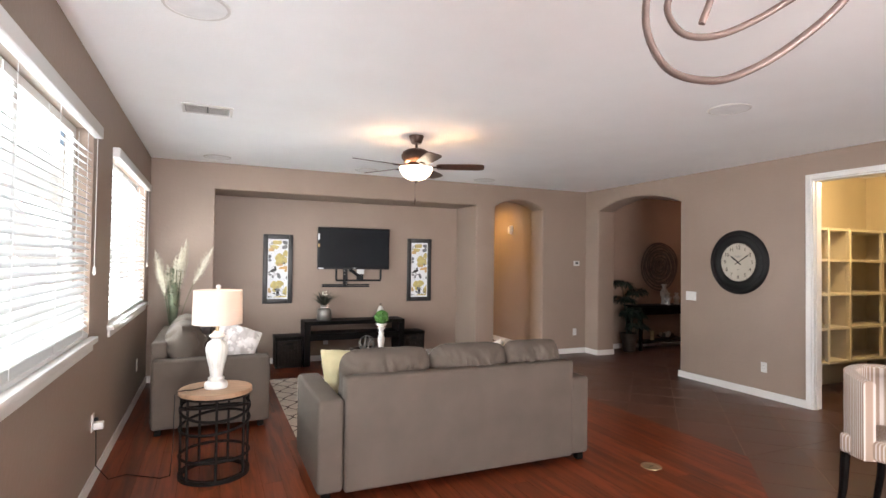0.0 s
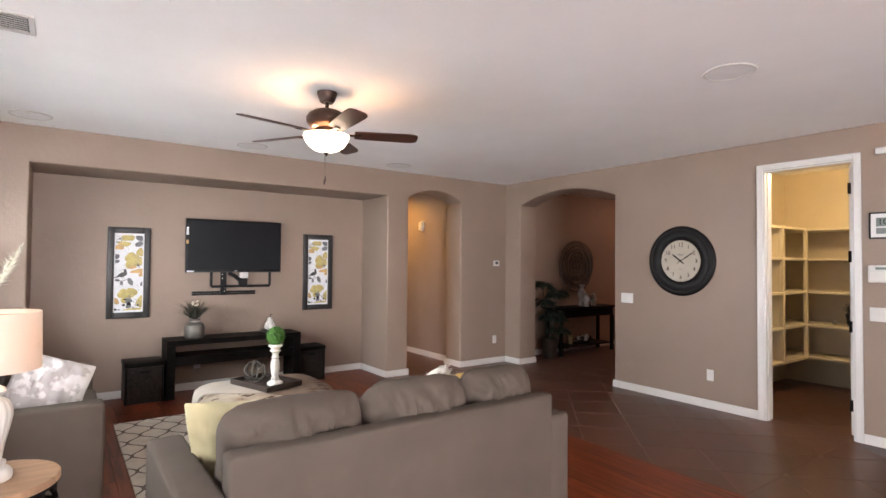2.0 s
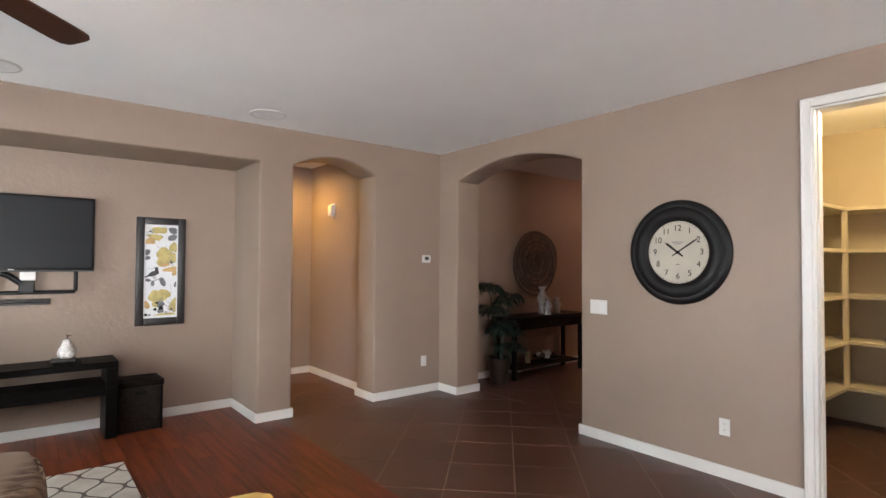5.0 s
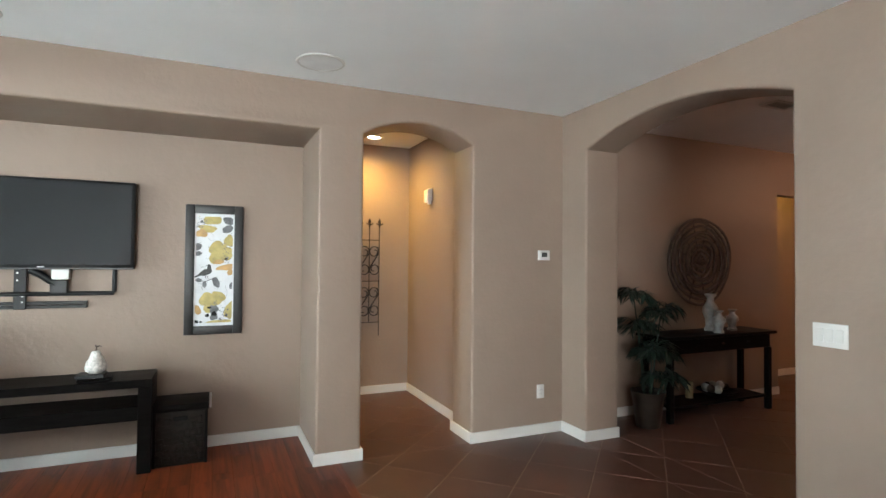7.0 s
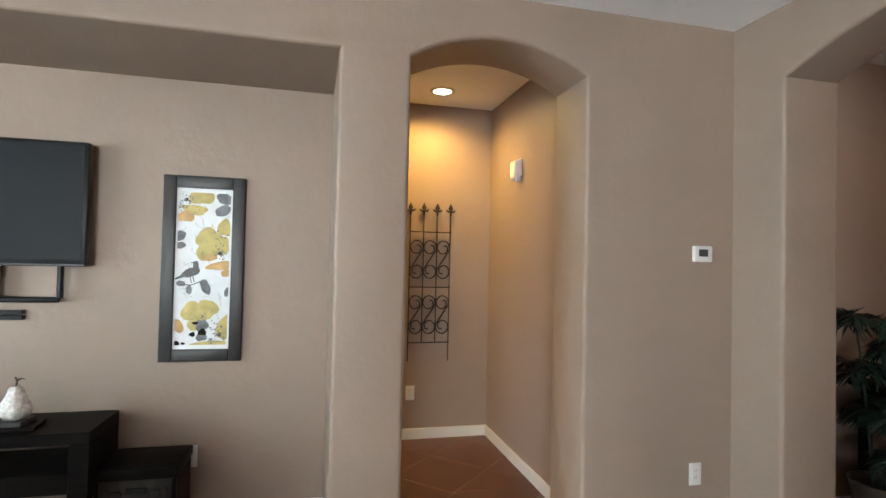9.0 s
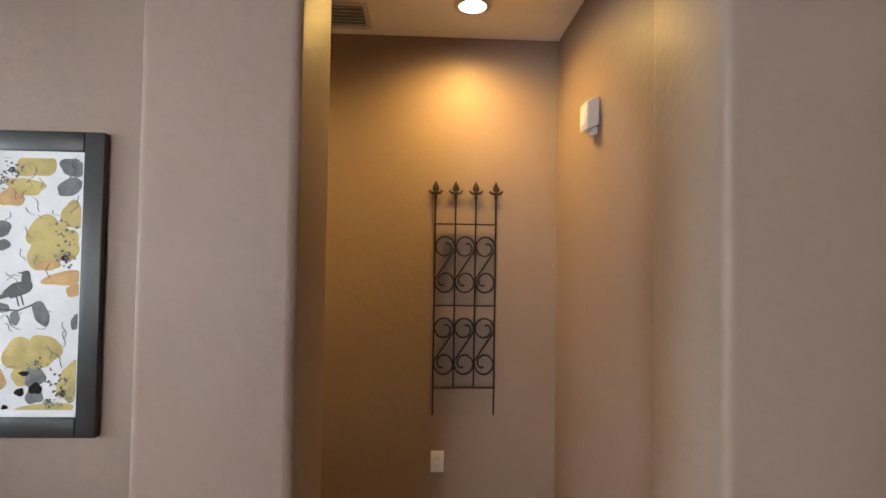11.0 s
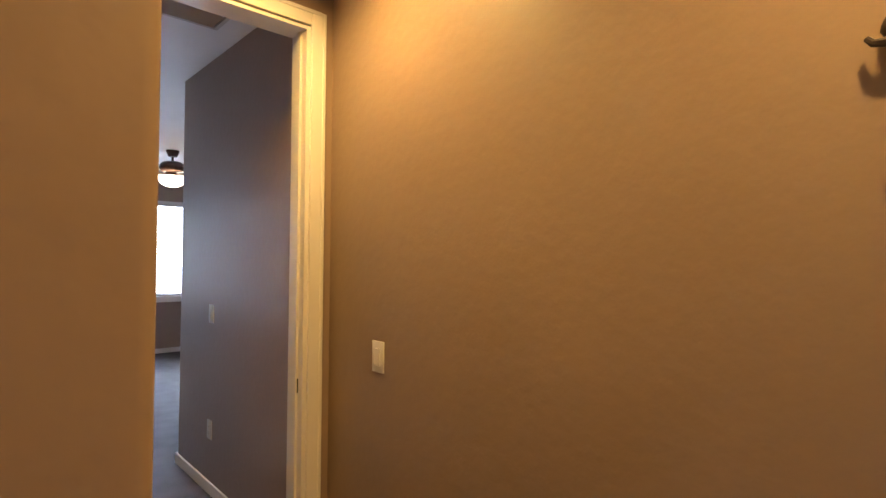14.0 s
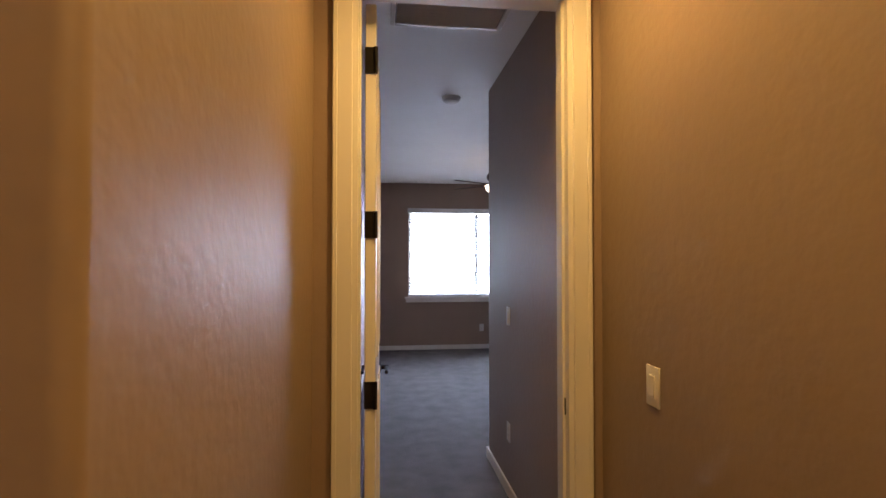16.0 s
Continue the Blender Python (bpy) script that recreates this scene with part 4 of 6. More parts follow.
for v, co in _rise:
    v.co = co
_up = bmesh.ops.extrude_face_region(bm, geom=bm.faces[:])
bm.normal_update()
for v in [g for g in _up["geom"] if isinstance(g, bmesh.types.BMVert)]:
    v.co += Vector((v.co.x * 0.012, v.co.y * 0.012, 0.008 if v.co.z > 0.40 else 0.002))
bmesh.ops.recalc_face_normals(bm, faces=bm.faces)
throw = obj("throw_blanket", bm, M_THROW, True)
throw.location = (OX, OY, 0.013)
tagged(throw, "soft cream and taupe throw blanket draped over the ottoman", "blanket")

TZ = 0.4915
M_TRAY = mat("weathered_brown_tray_wood", (0.050, 0.036, 0.030), 0.55, var=0.3, scale=7, fine=60, bump=0.08, stretch=(1, 8, 8), spec=0.2)
ty = thing("tray", (1.872, 6.055, TZ), "dark wooden rectangular tray on the ottoman", "tray", rz=18)
part("base", box(-0.155, 0.155, -0.235, 0.235, 0, 0.014, 0.003, 1), M_TRAY, ty)
for q in ((-0.17, 0.17, -0.25, -0.235), (-0.17, 0.17, 0.235, 0.25), (-0.17, -0.155, -0.235, 0.235), (0.155, 0.17, -0.235, 0.235)):
    part("rim", box(*q, 0, 0.045, 0.003, 1), M_TRAY, ty)
cs = thing("candlestick", (1.915, 5.965, TZ + 0.0145), "distressed white turned candlestick with moss ball on top", "candlestick")
part("stem", lathe([(0, 0), (0.062, 0), (0.064, 0.018), (0.05, 0.028), (0.03, 0.036), (0.034, 0.05), (0.025, 0.062), (0.03, 0.09), (0.038, 0.14), (0.036, 0.18), (0.024, 0.21), (0.032, 0.222),
                    (0.024, 0.235), (0.027, 0.26), (0.045, 0.275), (0.03, 0.288), (0.036, 0.297), (0.058, 0.31), (0.061, 0.325), (0, 0.325)], 32), M_WHITEWOOD, cs)
bm = ball((0, 0, 0.395), 0.07, seg=24)
rng = random.Random(5)
for v in bm.verts:
    v.co += (v.co - Vector((0, 0, 0.395))) * rng.uniform(-0.1, 0.12)
for k in range(700):
    d = Vector((rng.gauss(0, 1), rng.gauss(0, 1), rng.gauss(0, 1))).normalized()
    s = d.cross(Vector((0.2, 0.9, 0.3))).normalized() * 0.004
    p = Vector((0, 0, 0.395)) + d * 0.066
    bm.faces.new([bm.verts.new(q) for q in (p - s, p + s, p + d * rng.uniform(0.008, 0.02))])
part("moss_ball", bm, M_MOSS, cs, "green moss ball", smooth=False)
orb = thing("wire_orb", (1.800, 6.13, TZ + 0.0145), "grey metal strap orb on the tray", "decorative orb")
for k, (rx, rz) in enumerate(((90, 0), (90, 60), (90, 120), (35, 20), (-35, 80))):
    bm = lathe([(0.085, -0.007), (0.089, -0.007), (0.089, 0.007), (0.085, 0.007), (0.085, -0.007)], 40)
    bmesh.ops.transform(bm, matrix=pose(0, 0, 0.09, rx, 0, rz), verts=bm.verts)
    part("band", bm, M_PEWTER, orb)

# ---- media niche ----
M_DRYLEAF = mat("dark_olive_dried_leaf", (0.045, 0.046, 0.030), 0.7, var=0.35, scale=14, fine=60, bump=0)
tc = thing("tv_console", (2.165, 8.185, 0.002), "black wooden parsons console table against the niche wall", "console table")
part("top", box(-0.745, 0.745, -0.185, 0.185, 0.580, 0.634, 0.003, 1), M_BLACKWOOD, tc)
part("shelf", box(-0.66, 0.66, -0.18, 0.18, 0.36, 0.455, 0.003, 1), M_BLACKWOOD, tc)
for s in (-1, 1):
    a, b = sorted((s * 0.745, s * 0.66))
    part("side", box(a, b, -0.185, 0.185, 0, 0.5795, 0.003, 1), M_BLACKWOOD, tc)


def basket(at, w, d, h):
    e = thing("storage_basket", at, "black woven lidded storage basket beside the console", "basket", "baskets beside the console")
    part("body", box(-w / 2, w / 2, -d / 2, d / 2, 0, h - 0.05, 0.008, 2), M_WICKER, e)
    bm = bmesh.new()
    nx, nz = 7, 7
    for i in range(nx):
        for j in range(nz):
            x = -w / 2 + 0.03 + (w - 0.06) * (i + 0.5) / nx
            z = 0.03 + (h - 0.12) * (j + 0.5) / nz
            if j >= nz - 2 and 2 <= i <= 4:
                continue
            s = 0.020 if (i + j) % 2 else 0.010
            box(x - s, x + s, -d / 2 - 0.009, -d / 2 + 0.002, z - 0.032 + s, z + 0.032 - s, 0.002, 1, bm)
    tagged(part("weave", bm, M_WICKER, e, "raised basket weave"), kind="stuff")
    for x in (-w / 2, w / 2 - 0.02):
        part("corner_post", box(x, x + 0.02, -d / 2 - 0.008, -d / 2 + 0.01, 0, h - 0.05, 0.002, 1), M_BLACKWOOD, e)
    part("lid", box(-w / 2 - 0.008, w / 2 + 0.008, -d / 2 - 0.01, d / 2, h - 0.048, h, 0.005, 2), M_BLACKWOOD, e, "black leather look lid")
    part("handle_hole", box(-0.045, 0.045, -d / 2 - 0.010, -d / 2 - 0.004, h - 0.115, h - 0.085, 0.003, 1), M_INK, e, "dark handle slot")
    return e


basket((3.085, 8.225, 0.002), 0.35, 0.31, 0.43)
basket((1.215, 8.195, 0.002), 0.36, 0.36, 0.43)

va = thing("grass_vase", (1.720, 8.16, 0.6365), "grey pewter jar vase with dried grasses and white flowers", "vase")
part("jar", lathe([(0, 0), (0.092, 0), (0.103, 0.014), (0.106, 0.08), (0.102, 0.14), (0.084, 0.166), (0.055, 0.178), (0.050, 0.199), (0.062, 0.208), (0.060, 0.216), (0, 0.216)], 32), M_PEWTER, va)
part("neck_band", lathe([(0.0540, 0.180), (0.0560, 0.183), (0.0560, 0.195), (0.0540, 0.198), (0.0540, 0.180)], 24), M_STEEL, va)
rng = random.Random(8)
bm = bmesh.new()
for k in range(120):
    a, r, h = rng.uniform(0, 6.28), rng.uniform(0.04, 0.27), rng.uniform(0.10, 0.30)
    p0 = Vector((0.02 * math.cos(a), 0.02 * math.sin(a), 0.21))
    p2 = Vector((r * math.cos(a), r * math.sin(a) * 0.8, 0.185 + h * (1 - r)))
    p1 = (p0 + p2) / 2 + Vector((0, 0, 0.06))
    s = Vector((-math.sin(a), math.cos(a), 0)) * 0.006
    q = [p0, p0 * 0.25 + p1 * 0.5 + p2 * 0.25, p2]
    vs = [bm.verts.new(p) for p in (q[0] - s, q[0] + s, q[1] + s, q[1] - s, q[2])]
    bm.faces.new(vs[:4])
    bm.faces.new((vs[3], vs[2], vs[4]))
part("grass", bm, M_DRYLEAF, va, "thin dried grass blades", smooth=False)
bm = bmesh.new()
for k in range(9):
    a, h = rng.uniform(0, 6.28), rng.uniform(0.36, 0.43)
    ball((0.05 * math.cos(a) * rng.uniform(0.2, 1), 0.05 * math.sin(a), h), rng.uniform(0.009, 0.016), bm, 8, (1, 1, 0.7))
tagged(part("flower", bm, M_PLUME, va, "pale dried flower heads"), kind="stuff")

bk = obj("book", box(-0.1, 0.1, -0.07, 0.07, 0, 0.018, 0.003, 1), M_BLACKWOOD)
bk.matrix_basis = pose(2.56, 8.12, 0.6365, 0, 0, 6)
tagged(bk, "black bound book lying on the console", "book", "books on the console")
bk = obj("book", box(-0.09, 0.075, -0.06, 0.06, 0, 0.024, 0.003, 1), M_GREYFRAME)
bk.matrix_basis = pose(2.545, 8.12, 0.6550, 0, 0, -4)
tagged(bk, "charcoal bound book under the pear ornament", "book", "books on the console")
pr = thing("pear_ornament", (2.56, 8.12, 0.6795), "white speckled pear ornament with brown stem", "ornament")
bm = lathe([(0, 0), (0.035, 0.0), (0.058, 0.02), (0.064, 0.045), (0.055, 0.075), (0.04, 0.1), (0.033, 0.12), (0.03, 0.135), (0.02, 0.148), (0, 0.15)], 28)
for v in bm.verts:
    rough_ = 0.010 if v.co.z < 0.07 else 0.004
    v.co.x += rough_ * noise.noise(v.co * 60)
    v.co.y += rough_ * noise.noise(v.co * 60 + Vector((9, 0, 0)))
part("fruit", bm, mat("white_speckled_glaze", (0.62, 0.58, 0.55), 0.5, var=0.35, scale=60, fine=150, bump=0.4), pr)
bm = tube([(0, 0, 0.146), (0.004, 0, 0.17), (-0.004, 0, 0.19)], 0.004, 8)
tube([(0.002, 0, 0.175), (0.02, 0.005, 0.182), (0.035, 0.005, 0.176)], 0.005, 8, bm, taper=0.3)
part("stem", bm, M_BRONZE, pr, "brown wire stem and leaf")

# television on its wall arm
tv = thing("television", (2.195, 8.335, 1.375), "black flat television hung on the niche wall", "television")
part("bezel", box(-0.555, 0.555, -0.025, 0.03, 0.0, 0.63, 0.008, 2), M_BLACK, tv)
part("screen", box(-0.535, 0.535, -0.0285, -0.024, 0.035, 0.612), M_SCREEN, tv, "glossy black screen", smooth=False)
part("trim_strip", box(-0.55, 0.55, -0.0275, -0.02, 0.003, 0.012), M_GREYFRAME, tv, "thin grey lower strip", smooth=False)
part("brand_mark", box(-0.02, 0.02, -0.0295, -0.026, 0.016, 0.022), M_PLASTICGREY, tv, "small silver mark", smooth=False)
# the next two plates paint reflections on the edge; the third is a label
part("edge_glint_and_sticker", box(-0.555, -0.53, -0.0305, -0.0255, 0.44, 0.53), M_CANVAS, tv, "white reflection painted on the television edge", smooth=False)
part("edge_glint_and_sticker", box(-0.555, -0.53, -0.0305, -0.0255, 0.335, 0.38), M_OCHRE, tv, "orange reflection painted on the television edge", smooth=False)
part("edge_glint_and_sticker", box(-0.545, -0.47, -0.0305, -0.0255, 0.006, 0.022), M_CANVAS, tv, "white sticker", smooth=False)
part("back_shell", box(-0.45, 0.45, 0.028, 0.055, 0.05, 0.56, 0.012, 2), M_BLACK, tv)
mt = thing("tv_mount", (2.185, 8.41, 1.1), "black steel articulated television wall mount", "wall mount")
part("wall_rail", box(-0.46, 0.27, -0.035, 0.0, 0.028, 0.05, 0.002, 1), M_BLACK, mt)
part("wall_rail", box(-0.46, 0.27, -0.035, 0.0, 0.002, 0.024, 0.002, 1), M_BLACK, mt)
part("plate", box(-0.15, -0.08, -0.05, -0.036, 0.0, 0.34, 0.002, 1), M_BLACK, mt)
bm = tube([(-0.255, -0.055, 0.33), (-0.255, -0.055, 0.115), (-0.25, -0.055, 0.105), (0.435, -0.055, 0.105), (0.44, -0.055, 0.115), (0.44, -0.055, 0.33)], 0.015, 10)
part("u_bar", bm, M_BLACK, mt, "bent black tube bar")
bm = tube([(-0.06, -0.06, 0.27), (0.0, -0.06, 0.24), (0.09, -0.06, 0.17)], 0.024, 10)
box(0.06, 0.16, -0.08, -0.03, 0.11, 0.2, 0.004, 1, bm)
part("arm", bm, M_BLACK, mt)
part("power_box", box(0.065, 0.17, -0.075, -0.03, 0.205, 0.29, 0.004, 1), M_PLASTIC, mt, "white power box")
for z in (0.05, 0.09, 0.2, 0.25):
    bolt = part("bolt", lathe([(0, 0), (0.006, 0), (0.006, 0.003), (0, 0.003)], 8, (0, 0, 0)), M_STEEL, mt)
    bolt.matrix_basis = pose(-0.1 if z < 0.1 else -0.13, -0.0505, z, 90, 0, 0)


def flat(poly, z0, z1, bm=None):
    """A thin plate in the x, z plane of a picture: (x, z) outline, from depth z0 to z1 towards the viewer."""
    own = bmesh.new()
    a = [own.verts.new((x, -z0, z)) for x, z in poly]
    b = [own.verts.new((x, -z1, z)) for x, z in poly]
    own.faces.new(a)
    own.faces.new(b)
    for i in range(len(poly)):
        j = (i + 1) % len(poly)
        own.faces.new((a[i], a[j], b[j], b[i]))
    return join(bm, own)


def blob(cx, cz, rx, rz, turn=0.0, lobes=3, wob=0.12, x_lim=0.132, z_lim=0.413, seed=0):
    out = []
    t = radians(turn)
    for k in range(36):
        a = 2 * math.pi * k / 36
        q = 1 + wob * math.sin(lobes * a + seed) + 0.05 * math.sin(5 * a + 2 * seed)
        x, z = rx * q * math.cos(a), rz * q * math.sin(a)
        x, z = x * math.cos(t) - z * math.sin(t), x * math.sin(t) + z * math.cos(t)
        out.append((max(-x_lim, min(x_lim, cx + x)), max(-z_lim, min(z_lim, cz + z))))
    return out


def picture(x, label):
    e = thing("framed_print", (x, 8.41, 1.374), label, "picture", "framed prints in the niche")
    W, H, F = 0.208, 0.502, 0.066
    for u0, u1, v0, v1 in ((-W, -W + F, -H, H), (W - F, W, -H, H), (-W + F, W - F, H - F, H), (-W + F, W - F, -H, -H + F)):
        bm = box(u0, u1, -0.03, 0.0, v0, v1, 0.006, 2)
        part("frame_bar", bm, M_GREYFRAME, e, "charcoal grey moulded bar")
    part("canvas", box(-W + F, W - F, -0.016, -0.002, -H + F, H - F), M_CANVAS, e, "white printed paper", smooth=False)
    d = 0.016
    for shapes, material, name, depth in (
            ([(-0.016, 0.394, 0.064, 0.046, 5, 3), (-0.111, 0.426, 0.035, 0.013, 0, 2), (-0.05, 0.319, 0.064, 0.028, -8, 3), (0.025, 0.163, 0.063, 0.06, 0, 4), (0.016, 0.096, 0.054, 0.052, 0, 3),
              (0.105, 0.225, 0.038, 0.046, 0, 3), (0.083, 0.126, 0.051, 0.05, 0, 3), (-0.033, -0.235, 0.071, 0.055, 0, 4), (0.031, -0.22, 0.051, 0.052, 0, 3), (-0.043, -0.306, 0.026, 0.034, 0, 2),
              (0.114, -0.323, 0.036, 0.067, -10, 3), (0.047, -0.413, 0.092, 0.022, 0, 3)], M_MUSTARD, "mustard_petal", 0.0006),
            ([(-0.094, 0.281, 0.043, 0.03, 0, 3), (0.083, 0.017, 0.066, 0.023, 8, 3), (0.118, -0.021, 0.026, 0.022, 0, 2), (0.032, 0.06, 0.036, 0.02, 0, 2), (-0.117, -0.31, 0.023, 0.044, 20, 2)],
             M_OCHRE, "ochre_petal", 0.0009),
            ([(0.1, 0.386, 0.041, 0.032, 0, 2), (0.094, 0.319, 0.048, 0.025, 28, 2), (-0.12, 0.176, 0.03, 0.027, 0, 2), (-0.118, 0.124, 0.026, 0.02, 0, 2), (-0.108, -0.082, 0.021, 0.017, 0, 2),
              (-0.067, -0.115, 0.016, 0.022, -10, 2), (0.015, -0.099, 0.026, 0.039, 25, 2), (0.126, -0.126, 0.015, 0.025, 0, 2), (0.002, -0.31, 0.033, 0.032, 0, 3),
              (0.002, -0.369, 0.028, 0.025, 0, 3)], M_GREYINK, "grey_leaf", 0.0012),
            ([(-0.06, -0.021, 0.048, 0.023, 28, 2), (-0.036, 0.015, 0.016, 0.024, 0, 2)], M_GREYFRAME, "dark_oval", 0.0016),
            ([(0.006, -0.344, 0.021, 0.018, 0, 3), (-0.044, -0.356, 0.015, 0.013, 0, 3), (-0.031, -0.295, 0.016, 0.008, 0, 3), (-0.12, -0.407, 0.013, 0.018, 0, 3), (-0.089, -0.405, 0.01, 0.007, 0, 3),
              (0.085, 0.084, 0.012, 0.010, 0, 3), (0.093, -0.359, 0.008, 0.010, 0, 3), (-0.095, 0.372, 0.012, 0.008, 30, 3)], M_INK, "ink_spot", 0.002)):
        for i, (cx, cz, rx, rz, tn, lb) in enumerate(shapes):
            part(name, flat(blob(cx, cz, rx, rz, tn, lb, seed=i * 1.3 + 3.3), d - 0.001, d + depth + i * 0.00002), material, e, smooth=False)
    for name, line in (("bird_tail", [(-0.073, -0.017), (-0.137, -0.052), (-0.138, -0.062), (-0.090, -0.046)]), ("bird_beak", [(-0.045, 0.028), (-0.064, 0.033), (-0.043, 0.037)]),
                       ("bird_leg", [(-0.068, -0.038), (-0.064, -0.038), (-0.054, -0.076), (-0.058, -0.076)]), ("bird_leg", [(-0.054, -0.034), (-0.050, -0.034), (-0.040, -0.072), (-0.044, -0.072)]),
                       ("twig", [(-0.12, -0.084), (-0.058, -0.088), (-0.005, -0.065), (-0.003, -0.07), (-0.058, -0.093), (-0.12, -0.089)])):
        part(name, flat(line, d - 0.001, d + (0.0013 if name == "twig" else 0.0014 if name == "bird_leg" else 0.0015)), M_GREYFRAME, e, smooth=False)
    ink = random.Random(17)
    bm = bmesh.new()
    for cx, cz, n, sp in ((-0.089, 0.369, 34, 0.026), (-0.112, 0.331, 16, 0.022), (0.089, 0.084, 34, 0.026), (0.086, 0.159, 18, 0.04), (0.022, -0.268, 16, 0.03), (0.094, -0.361, 24, 0.03), (0.077, -0.319, 14, 0.03), (0.055, -0.402, 18, 0.035)):
        for k in range(n):
            u, v = cx + ink.gauss(0, sp * 0.6), cz + ink.gauss(0, sp * 0.6)
            if abs(u) < 0.13 and abs(v) < 0.41:
                s = ink.uniform(0.0015, 0.005)
                flat([(u + s * math.cos(q), v + s * math.sin(q)) for q in (0, 1.05, 2.1, 3.14, 4.19, 5.24)], d - 0.001, d + 0.0023, bm)
    for k in range(46):
        u, v, q, ln = ink.uniform(-0.12, 0.12), ink.uniform(-0.4, 0.4), ink.uniform(0, 3.14), ink.uniform(0.012, 0.035)
        c, w = math.cos(q), math.sin(q)
        pts = [(u + c * ln * t - w * 0.006 * math.sin(3.1 * t + k), v + w * ln * t + c * 0.006 * math.sin(3.1 * t + k)) for t in (-1, -0.5, 0, 0.5, 1)]
        line = pts + [(p[0] - w * 0.0012, p[1] + c * 0.0012) for p in reversed(pts)]
        if all(abs(p[0]) < 0.138 and abs(p[1]) < 0.425 for p in line):
            flat(line, d - 0.001, d + 0.0019, bm)
    tagged(part("ink_stroke", bm, M_GREYINK, e, "fine grey ink strokes and dots", smooth=False), kind="stuff")
    return e


picture(3.285, "tall floral print in mustard and grey, charcoal frame")
picture(1.083, "tall floral print in mustard and grey, charcoal frame")

# plumed grass in the corner by the window
pg = thing("plume_plant", (-0.2, 7.35, 0.0), "tall dried pampas grass in a dark floor vase", "plant")
part("floor_vase", lathe([(0, 0), (0.09, 0), (0.12, 0.1), (0.13, 0.28), (0.1, 0.45), (0.07, 0.52), (0.085, 0.56), (0.08, 0.57), (0, 0.57)], 28), M_BROWNPOT, pg)
rng = random.Random(12)
stems = bmesh.new()
plum = bmesh.new()
for k in range(11):
    a = rng.uniform(0, 6.28)
    lean = rng.uniform(0.03, 0.22)
    h = rng.uniform(1.35, 1.78)
    if k == 0:
        a, lean, h = -0.15, 0.42, 1.62
    base = Vector((0.02 * math.cos(a), 0.02 * math.sin(a), 0.55))
    tip = Vector((max(-0.24, min(0.4, lean * math.cos(a))), min(0.24, lean * math.sin(a)), h))
    mid = (base + tip) / 2 - Vector((0.25 * tip.x, 0.25 * tip.y, 0))
    pts = [base.lerp(mid, t).lerp(mid.lerp(tip, t), t) for t in (i / 10 for i in range(11))]
    tube(pts, 0.004, 5, stems)
    ax = (pts[10] - pts[6]).normalized()
    for q in range(620):
        t = rng.random()
        c = pts[6].lerp(pts[10], t) + ax * rng.uniform(0, 0.05)
        wdt = 0.062 * math.sin(math.pi * min(1, 0.12 + t * 0.9)) + 0.006
        d = (ax * 0.8 + Vector((rng.gauss(0, 1), rng.gauss(0, 1), rng.gauss(0, 0.5))).normalized() * 0.7).normalized()
        s = d.cross(Vector((rng.random(), rng.random(), 0.4))).normalized() * 0.0026
        vs = [plum.verts.new(p) for p in (c - s, c + s, c + d * wdt * rng.uniform(0.7, 1.5))]
        plum.faces.new(vs)
for k in range(190):
    a = rng.uniform(0, 6.28)
    r, h = rng.uniform(0.05, 0.3), rng.uniform(0.35, 0.85)
    p0, p1, p2 = Vector((0, 0, 0.55)), Vector((r * 0.3 * math.cos(a), r * 0.3 * math.sin(a), 0.55 + h)), Vector((max(-0.24, r * math.cos(a)), min(0.26, r * math.sin(a)), 0.55 + h * 0.95))
    s = Vector((-math.sin(a), math.cos(a), 0)) * 0.006
    vs = [stems.verts.new(p) for p in (p0 - s, p0 + s, p1 + s, p1 - s, p2)]
    stems.faces.new(vs[:4])
    stems.faces.new((vs[3], vs[2], vs[4]))
part("stem", stems, M_GRASSY, pg, "grey green stalks and blades", smooth=False)
part("plume", plum, M_PLUME, pg, "cream feathery plumes", smooth=False)


